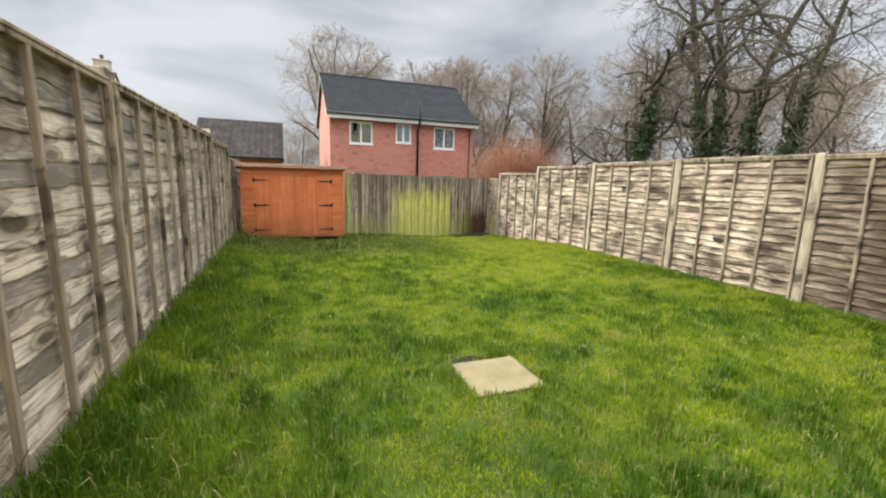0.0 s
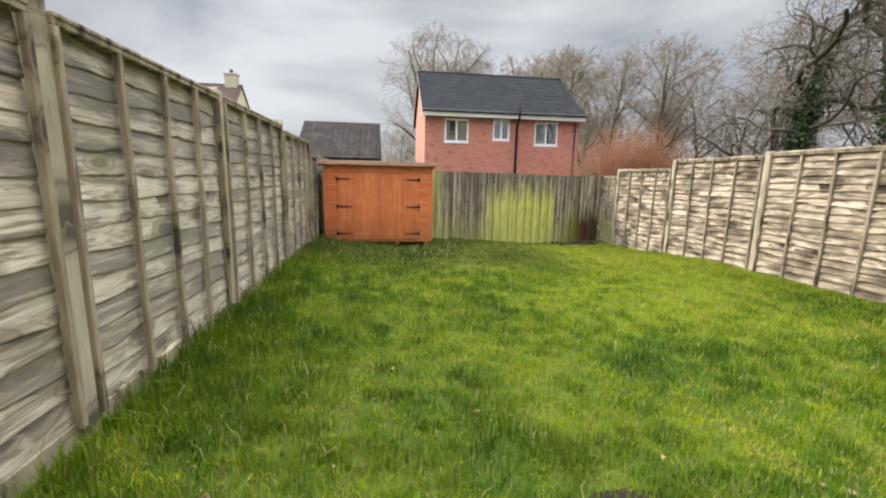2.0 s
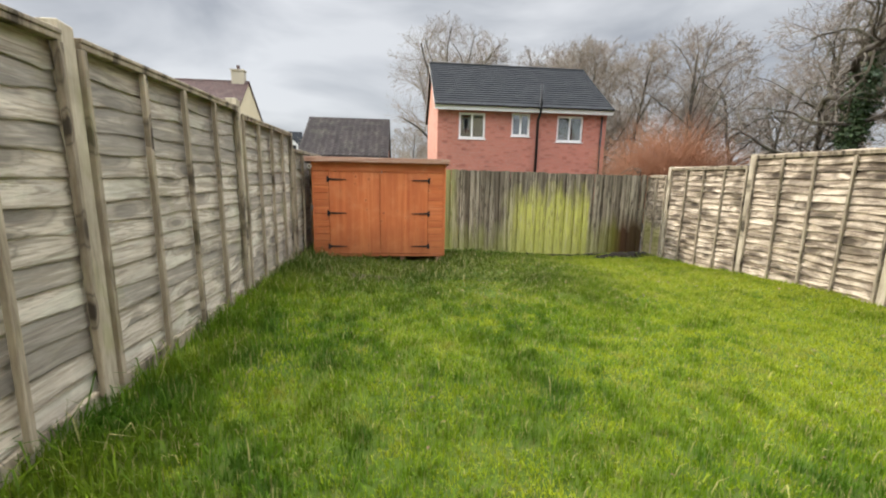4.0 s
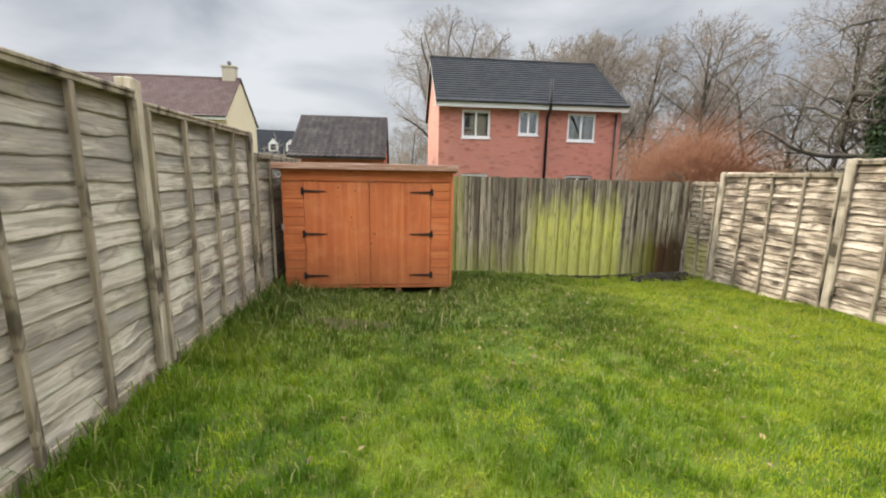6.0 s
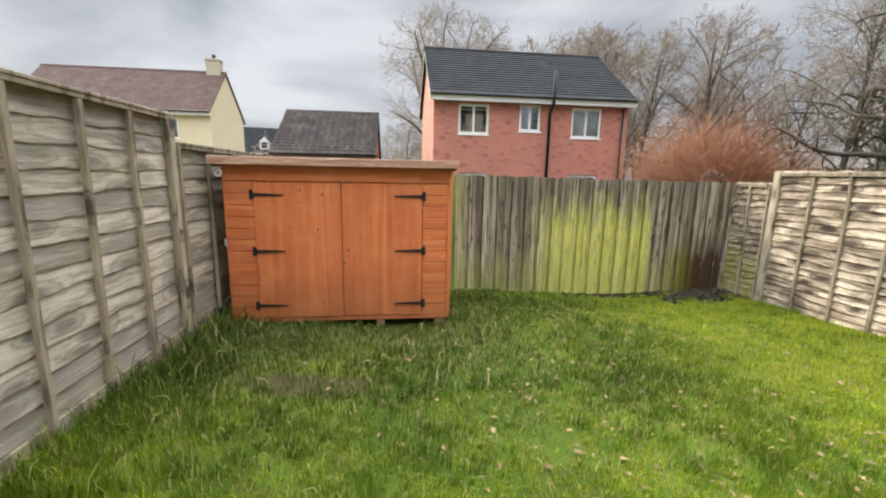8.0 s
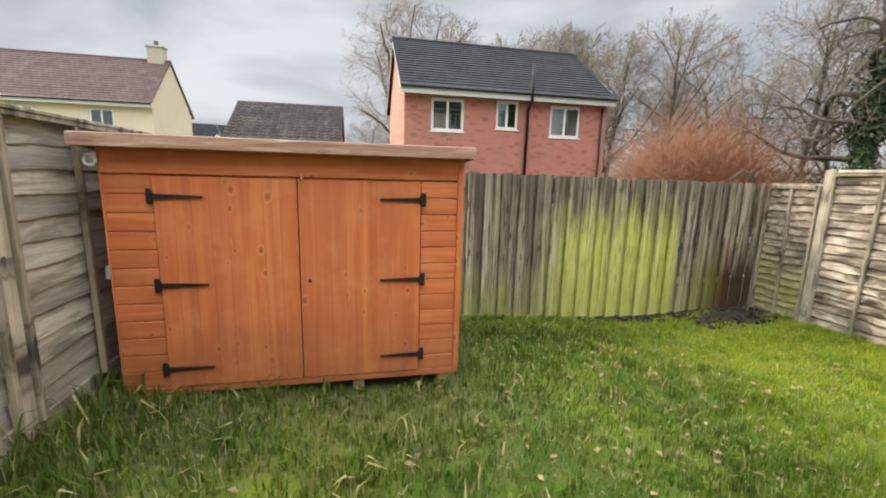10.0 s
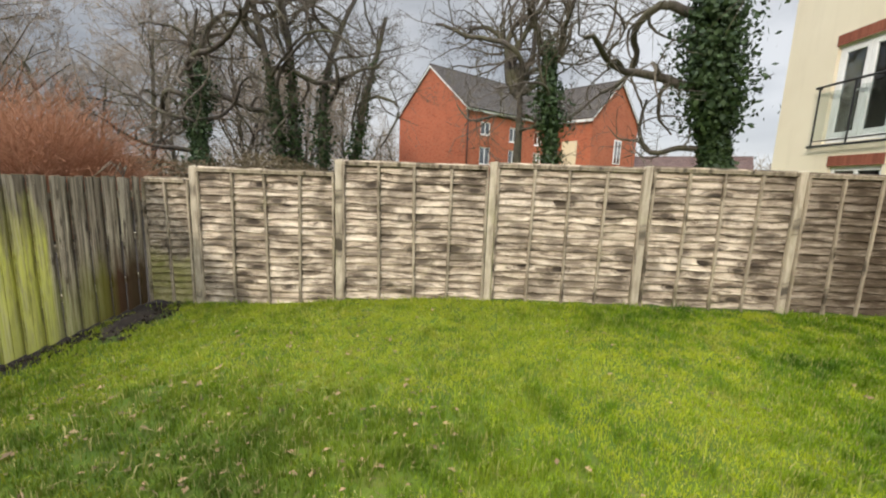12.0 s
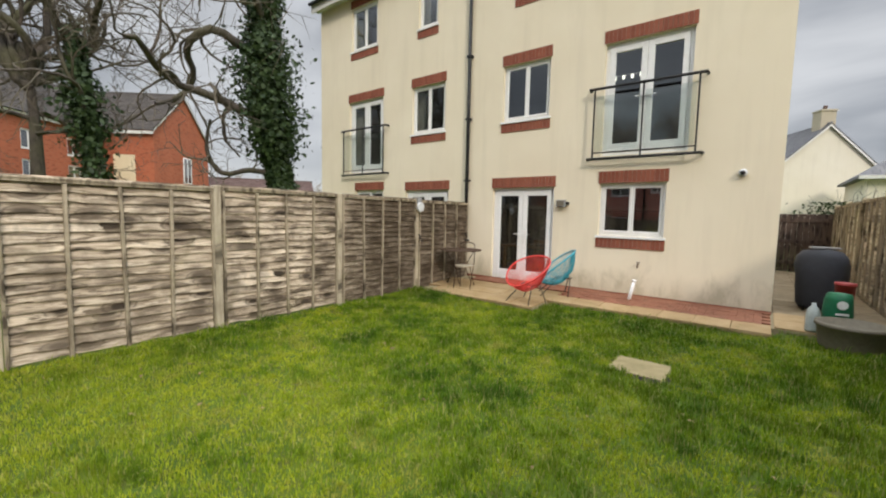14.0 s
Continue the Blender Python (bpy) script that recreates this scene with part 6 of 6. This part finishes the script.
string_chair(3.80, 0.77, -12, "red_cord", "round red string chair with thin black legs")
string_chair(3.62, 0.0, -62, "blue_cord", "round turquoise string chair with thin black legs", -42)


def bistro_set():
    t = thing("bistro_table", 5.60, 0.25, patio_z(0.25) + 0.004, "thin rusty metal bistro table on the patio", "table", rz=8)
    ring = [(0.43 * math.cos(a), 0.43 * math.sin(a), 0.72) for a in np.linspace(0, 2 * math.pi, 33)]
    rod("top_ring", ring, 0.011, M["rust"], t, 6)
    bm = bmesh.new()
    r = bmesh.ops.create_cone(bm, cap_ends=True, segments=32, radius1=0.425, radius2=0.425, depth=0.008)
    bmesh.ops.translate(bm, vec=(0, 0, 0.72), verts=r["verts"])
    part("tabletop", bm, M["rust"], t)
    for k in range(3):
        a = 2 * math.pi * k / 3
        rod("leg", [(0.36 * math.cos(a), 0.36 * math.sin(a), 0.71), (0.12 * math.cos(a), 0.12 * math.sin(a), 0.36), (0.30 * math.cos(a), 0.30 * math.sin(a), 0.0)], 0.009, M["rust"], t, 6)
    c = thing("bistro_chair", 5.35, 0.45, patio_z(0.45) + 0.004, "folding metal chair with a pale round seat", "chair", rz=200)
    bm = bmesh.new()
    r = bmesh.ops.create_cone(bm, cap_ends=True, segments=28, radius1=0.19, radius2=0.2, depth=0.03)
    bmesh.ops.translate(bm, vec=(0, 0, 0.43), verts=r["verts"])
    part("seat", bm, M["stone"], c, "pale round seat")
    for sx in (-0.17, 0.17):
        rod("leg", [(sx, -0.2, 0.0), (sx, 0.12, 0.5), (sx * 0.9, 0.2, 0.86)], 0.009, M["rust"], c, 6)
        rod("leg", [(sx * 0.9, 0.22, 0.0), (sx * 0.9, -0.15, 0.43)], 0.009, M["rust"], c, 6)
    rod("back_rail", [(-0.155, 0.2, 0.86), (-0.08, 0.22, 0.89), (0.08, 0.22, 0.89), (0.155, 0.2, 0.86)], 0.012, M["rust"], c, 6)


bistro_set()


def dial_on_post():
    d = thing("garden_dial", 6.09, 1.02, 1.66, "round white dial in a grey bracket on a fence post", "dial", rz=-90)
    bm = bmesh.new()
    r = bmesh.ops.create_cone(bm, cap_ends=True, segments=28, radius1=0.095, radius2=0.095, depth=0.03)
    bmesh.ops.rotate(bm, matrix=Matrix.Rotation(radians(90), 3, "X"), verts=r["verts"])
    bmesh.ops.translate(bm, vec=(0, -0.03, 0), verts=r["verts"])
    part("face", bm, M["dial"], d)
    boxed("bracket", (-0.06, -0.012, 0.06, 0.06, 0.02, 0.19), M["grey_plastic"], d)
    h = thing("hose_hook", 6.10, 1.03, 0.98, "small dark iron hook on a fence post", "hook", rz=-90)
    rod("hook", [(0, 0, 0.12), (0, -0.04, 0.12), (0, -0.06, 0.04), (0, -0.10, 0.0), (0, -0.12, 0.05)], 0.012, M["iron"], h, 6)


dial_on_post()


def lathe(prof, n=28, wob=0.0, seed=0):
    V, F = [], []
    for r, z in prof:
        for k in range(n):
            a = 2 * math.pi * k / n
            w = 1 + wob * noise.noise((math.cos(a) * 1.5, math.sin(a) * 1.5, z * 4 + seed))
            V.append((r * w * math.cos(a), r * w * math.sin(a), z))
    for i in range(len(prof) - 1):
        for k in range(n):
            k2 = (k + 1) % n
            F.append((i * n + k, i * n + k2, (i + 1) * n + k2, (i + 1) * n + k))
    F.append(tuple(range(n))[::-1])
    F.append(tuple((len(prof) - 1) * n + k for k in range(n)))
    return V, F


def clutter():
    z = ground_z(-0.35, 0.35)
    t = thing("planter_tub", -0.27, 0.48, z, "wide round brown-grey planter tub with earth", "planter")
    V, F = lathe([(0.27, 0), (0.295, 0.05), (0.325, 0.27), (0.345, 0.28), (0.345, 0.32), (0.315, 0.32), (0.305, 0.25)], 32)
    soup("tub", V, F, M["tub"], t, "", True)
    V, F = lathe([(0.298, 0.20), (0.23, 0.235), (0.1, 0.25)], 24, 0.1)
    soup("earth", V, F, M["mud"], t, "dark earth", True)
    s = thing("compost_sack", -0.20, -0.07, patio_z(-0.07), "green plastic sack standing behind the tub", "sack", rz=12)
    V, F = lathe([(0.18, 0.0), (0.215, 0.05), (0.22, 0.3), (0.215, 0.5), (0.19, 0.585), (0.06, 0.6)], 24, 0.18, 3)
    V = [(x * 0.66, y * 0.72, zz * 0.9) for x, y, zz in V]
    soup("sack", V, F, M["green_bag"], s, "", True)
    bm = bmesh.new()
    r = bmesh.ops.create_cone(bm, cap_ends=True, segments=20, radius1=0.055, radius2=0.055, depth=0.004)
    bmesh.ops.rotate(bm, matrix=Matrix.Rotation(radians(90), 3, "X"), verts=r["verts"])
    bmesh.ops.translate(bm, vec=(0.02, 0.172, 0.40), verts=r["verts"])
    part("print_mark", bm, M["white_print"], s, "round white printed mark")
    boxed("print_bar", (-0.05, 0.166, 0.27, 0.08, 0.174, 0.295), M["white_print"], s, "bar of white print", 0.0)
    w = thing("plastic_bottle", 0.04, -0.02, patio_z(-0.02), "milky clear plastic bottle", "bottle")
    V, F = lathe([(0.07, 0), (0.075, 0.03), (0.075, 0.24), (0.055, 0.31), (0.025, 0.34), (0.025, 0.38)], 18)
    soup("bottle", V, F, M["clear_plastic"], w, "", True)
    b = thing("red_bucket", -0.29, -0.42, patio_z(-0.42), "small red plastic bucket", "bucket")
    V, F = lathe([(0.08, 0), (0.105, 0.58), (0.115, 0.58), (0.115, 0.62), (0.1, 0.62)], 20)
    soup("pail", V, F, M["red_plastic"], b, "", True)
    g = thing("covered_barbecue", -0.16, -1.74, 0.095, "barbecue under a dark fitted fabric cover", "barbecue", rz=6)
    V, F = lathe([(0.33, 0.03), (0.37, 0.12), (0.42, 0.40), (0.455, 0.60), (0.46, 0.76), (0.43, 0.90), (0.33, 1.0), (0.1, 1.05)], 36, 0.16, 8)
    V = [(x * 0.74, y * 0.68, zz * 0.96) for x, y, zz in V]
    soup("cover", V, F, M["cover"], g, "", True)
    for x in (-0.2, 0.2):
        for y in (-0.15, 0.15):
            rod("leg", [(x, y, 0.0), (x, y, 0.12)], 0.015, M["black"], g, 6)
    boxed("tray", (-0.2, -0.12, 1.005, 0.16, 0.1, 1.03), M["grey_plastic"], g, "pale flat tray")


clutter()


def side_gate():
    g = thing("side_gate", -0.25, -8.1, 0.06, "dark stained boarded gate closing the side passage", "gate")
    x = -0.66
    while x < 0.62:
        boxed("board", (x, 0.0, 0.03, x + 0.118, 0.022, 1.68), M["dark_wood"], g, bevel=0.004)
        x += 0.122
    for z in (0.25, 0.85, 1.45):
        boxed("rail", (-0.66, 0.024, z, 0.66, 0.06, z + 0.1), M["dark_wood"], g)


side_gate()
hd = bush(-2.4, -14.5, -0.3, 2.2, 2.6, 500, M["bark"], "dark evergreen shrub behind the fence", 77, "shrub")
rn_h = random.Random(3)
V, F = [], []
for k in range(3500):
    c = Vector((rn_h.gauss(0, 0.8), rn_h.gauss(0, 0.6), rn_h.uniform(0.5, 2.6)))
    a = Vector((rn_h.gauss(0, 1), rn_h.gauss(0, 1), rn_h.gauss(0, 1))).normalized()
    b = a.orthogonal().normalized()
    j = len(V)
    V += [c - a * 0.07, c + b * 0.04, c + a * 0.07, c - b * 0.04]
    F.append((j, j + 1, j + 2, j + 3))
soup("leaves", V, F, M["ivy"], hd, "dark green leaves")


def mud_heap():
    """Black wet earth and debris in the corner by the back fence."""
    m = thing("earth_heap", 5.45, 11.2, ground_z(5.45, 11.2) - 0.02, "low heap of black wet earth by the corner", "earth")
    V, F = [], []
    n = 26
    for j in range(n):
        for i in range(n):
            u, v = i / (n - 1) * 2 - 1, j / (n - 1) * 2 - 1
            r = math.hypot(u, v)
            V.append((u * 0.62, v * 0.28, 0.09 * max(0, 1 - r) + (0.05 * noise.noise((u * 4, v * 4, 1)) + 0.05 * noise.noise((u * 11, v * 9, 4))) * max(0, 1.1 - r) - 0.03 * r))
    F = [(j * n + i, j * n + i + 1, (j + 1) * n + i + 1, (j + 1) * n + i) for j in range(n - 1) for i in range(n - 1)]
    soup("mound", V, F, M["mud"], m, "", True)


mud_heap()


def debris():
    """Clods, dead stalks and litter along the foot of the back fence."""
    rn = random.Random(33)
    V, F = [], []
    for k in range(260):
        x, y = (rn.gauss(5.4, 0.4), rn.uniform(10.85, 11.4)) if k < 150 else (rn.uniform(3.4, 5.0), rn.uniform(11.25, 11.44))
        if x > 6.05:
            continue
        c = Vector((x, y, ground_z(x, y) + 0.02))
        s = rn.uniform(0.012, 0.04)
        ax = [Vector((rn.gauss(0, 1), rn.gauss(0, 1), rn.gauss(0, 1))).normalized() * s * rn.uniform(0.5, 1.2) for _ in range(3)]
        j = len(V)
        V += [c + ax[0], c - ax[0], c + ax[1], c - ax[1], c + ax[2], c - ax[2]]
        F += [(j + a, j + b, j + d) for a in (0, 1) for b in (2, 3) for d in (4, 5)]
    tagged(soup("earth_clods", V, F, M["mud"], None, "dark clods of earth along the back fence"), category="earth", kind="stuff")


debris()


def vine():
    """Thin dead bramble stems hanging over the corner of the fences."""
    v = thing("bramble_stems", 6.02, 11.60, 1.42, "thin dry bramble stems arching over the fence corner", "plant")
    rn = random.Random(9)
    for k in range(7):
        a = rn.uniform(-1, 1)
        p = [(0, 0.06, -0.5), (0.02 * a, 0.03, 0.05), (-0.25 * abs(a) - 0.05, -0.02 - 0.1 * rn.random(), 0.16 + 0.08 * rn.random()), (-0.5 * abs(a) - 0.1, -0.1, 0.02 + 0.1 * rn.random())]
        rod("stem", p, 0.005, M["twig"], v, 4)


vine()


# ---- grass, as loose stuff on the lawn ----
BARE = [(0.22, 8.48, 0.5, 0.16), (1.81, 7.75, 0.14, 0.2), (2.7, 7.65, 0.16, 0.11), (3.6, 9.6, 0.25, 0.14), (2.3, 8.9, 0.2, 0.12)]


def grass():
    rg = np.random.default_rng(11)
    n = 400000
    x = rg.uniform(-0.90, 6.10, n)
    y = rg.uniform(0.0, 11.44, n)
    edge = np.where(x > 3.54, 1.05, np.where(x > 0.44, 0.46, 0.06)) + 0.05 * np.sin(x * 9) + rg.normal(0, 0.03, n)
    # how lush the turf grows: broad drifts, tufts and small tussocks
    clump = np.array([0.5 * noise.noise((a * 0.8, b * 0.8, 2)) + 0.45 * noise.noise((a * 2.3, b * 2.3, 0)) + 0.65 * noise.noise((a * 5.5, b * 5.5, 5)) + 0.65 * noise.noise((a * 13, b * 13, 8)) for a, b in zip(x[::6], y[::6])]).repeat(6)[:n]
    x6, y6 = x[::6].repeat(6)[:n], y[::6].repeat(6)[:n]
    x = x6 + rg.normal(0, 0.03, n)
    y = y6 + rg.normal(0, 0.03, n)
    keep = (y > edge) & (x > -0.92) & (x < 6.12) & (y < 11.46)
    keep &= ~((np.abs(x - 1.60) < 0.262) & (np.abs(y - 2.50) < 0.245))
    keep &= ~((((x - 1.42) / 0.26) ** 2 + ((y - 2.76) / 0.10) ** 2 < 1) & (rg.random(n) < 0.8))
    corner = np.clip((x - 4.9 + 0.5 * np.sin(y * 7)) / 0.4, 0, 1) * np.clip((y - 10.75 + 0.2 * np.sin(x * 8 + 1)) / 0.25, 0, 1)
    keep &= rg.random(n) > 0.97 * corner
    under = np.clip((y - 11.2 + 0.12 * np.sin(x * 5)) / 0.15, 0, 1) * ((x > 3.3) & (x < 5.0))
    keep &= rg.random(n) > 0.8 * under
    keep &= ~((x > -0.74) & (x < 1.39) & (y > 9.75))
    bare = np.clip((y - 7.9) / 1.0, 0, 1) * np.clip((3.6 - x) / 1.8, 0, 1)
    keep &= rg.random(n) > 0.45 * bare
    for bx, by, ra, rb in BARE:
        e = ((x - bx) / ra) ** 2 + ((y - by) / rb) ** 2 + 0.5 * np.sin(x * 23 + by) * np.sin(y * 19 + bx)
        keep &= rg.random(n) > 0.7 * np.clip(1.5 - e, 0, 1)
    x, y, clump = x[keep], y[keep], clump[keep]
    n = len(x)
    # a grid of heights is enough for the roots
    z = np.array([ground_z(a, b) for a, b in zip(x, y)])
    side = np.exp(-np.abs(x + 0.9) / 0.35) * 0.9 + np.exp(-np.abs(6.1 - x) / 0.15) * 0.5
    # lushness, plus fence and house shade and a sunlit middle painted in
    lush_shade = np.clip(0.38 + 0.9 * clump + 0.16 * np.clip((y - 7.4) / 1.2, 0, 1) * np.clip((4.4 - x) / 1.5, 0, 1) + 0.5 * np.exp(-np.abs(x + 0.9) / 0.75) - 0.14 * np.clip((x - 2.5) / 2, 0, 1) * np.clip((y - 3) / 3, 0, 1) + 0.13 * np.clip((4.5 - y) / 3, 0, 1) * np.clip((x - 0.5) / 1.5, 0, 1), 0, 1)
    hgt = (0.016 + 0.052 * lush_shade ** 1.4 + rg.gamma(2.0, 0.005, n)) * (1 + 0.8 * side)
    tall = rg.random(n) < 0.02 + 0.05 * np.exp(-np.abs(x + 0.8) / 0.3) + 0.03 * bare[keep]
    hgt = np.where(tall, hgt * rg.uniform(1.6, 2.6, n), hgt)
    w = rg.uniform(0.002, 0.0042, n) * np.where(tall, 1.25 + 1.3 * bare[keep], 1.0)
    az = rg.uniform(0, 2 * np.pi, n)
    tilt = np.abs(rg.normal(0, 0.6, n)) + np.where(tall, 0.5, 0.0)
    dx, dy = np.cos(az), np.sin(az)
    V = np.zeros((n, 5, 3), dtype=np.float32)
    px, py = -dy * w, dx * w
    lean1, lean2 = hgt * np.sin(tilt * 0.5) * 0.5, hgt * np.sin(tilt)
    z1, z2 = z + hgt * 0.55, z + hgt * np.cos(tilt * 0.85)
    V[:, 0] = np.stack([x - px, y - py, z - 0.006], 1)
    V[:, 1] = np.stack([x + px, y + py, z - 0.006], 1)
    V[:, 2] = np.stack([x + px * 0.8 + dx * lean1, y + py * 0.8 + dy * lean1, z1], 1)
    V[:, 3] = np.stack([x - px * 0.8 + dx * lean1, y - py * 0.8 + dy * lean1, z1], 1)
    V[:, 4] = np.stack([x + dx * lean2, y + dy * lean2, z2], 1)
    me = bpy.data.meshes.new("grass")
    me.vertices.add(n * 5)
    me.vertices.foreach_set("co", V.ravel())
    me.loops.add(n * 7)
    idx = np.arange(n)[:, None] * 5
    me.loops.foreach_set("vertex_index", (idx + np.array([[0, 1, 2, 3, 3, 2, 4]])).ravel().astype(np.int32))
    me.polygons.add(n * 2)
    st = (np.arange(n)[:, None] * 7 + np.array([[0, 4]])).ravel()
    me.polygons.foreach_set("loop_start", st.astype(np.int32))
    me.update(calc_edges=True)
    at = me.attributes.new("lush_shade", "FLOAT", "POINT")
    at.data.foreach_set("value", np.repeat(lush_shade.astype(np.float32), 5))
    ob = new("grass", finish(me, M["blade"]))
    tagged(ob, "short uneven green lawn grass with yellowing patches", "grass", kind="stuff")


grass()


def fallen_leaves():
    rn = random.Random(21)
    V, F = [], []
    for k in range(620):
        far = rn.random() < 0.75
        x = rn.gauss(2.9, 1.1) if far else rn.uniform(-0.4, 5.9)
        y = rn.uniform(7.2, 10.9) if far else rn.uniform(2.5, 9.0)
        if x < -0.6 or x > 5.9 or x < 1.6 and y > 9.4:
            continue
        c = Vector((x, y, ground_z(x, y) + rn.uniform(0.012, 0.034)))
        a = rn.uniform(0, 6.28)
        s = rn.uniform(0.012, 0.034)
        u = Vector((math.cos(a), math.sin(a), rn.uniform(-0.3, 0.3))) * s
        v = Vector((-math.sin(a), math.cos(a), rn.uniform(-0.3, 0.3))) * s * 0.6
        j = len(V)
        V += [c - u, c - u * 0.2 + v + Vector((0, 0, 0.006)), c + u, c + u * 0.1 - v + Vector((0, 0, 0.006)), c]
        F += [(j, j + 4, j + 1), (j + 1, j + 4, j + 2), (j + 2, j + 4, j + 3), (j + 3, j + 4, j)]
    for k in range(900):
        x, y = rn.uniform(-0.7, 5.6), rn.gauss(9.0, 1.2)
        if y > 11.3 or (x < 1.5 and y > 9.6):
            continue
        c = Vector((x, y, ground_z(x, y) + rn.uniform(0.03, 0.06)))
        a, L = rn.uniform(0, 6.28), rn.uniform(0.02, 0.07)
        u = Vector((math.cos(a), math.sin(a), rn.uniform(-0.25, 0.25))) * L
        v = Vector((-math.sin(a), math.cos(a), 0)) * 0.0025
        j = len(V)
        V += [c - u, c + v, c + u, c - v]
        F.append((j, j + 1, j + 2, j + 3))
    tagged(soup("fallen_leaves", V, F, M["fallen"], None, "dry brown leaves and dead stalks scattered over the lawn"), category="leaves", kind="stuff")


fallen_leaves()
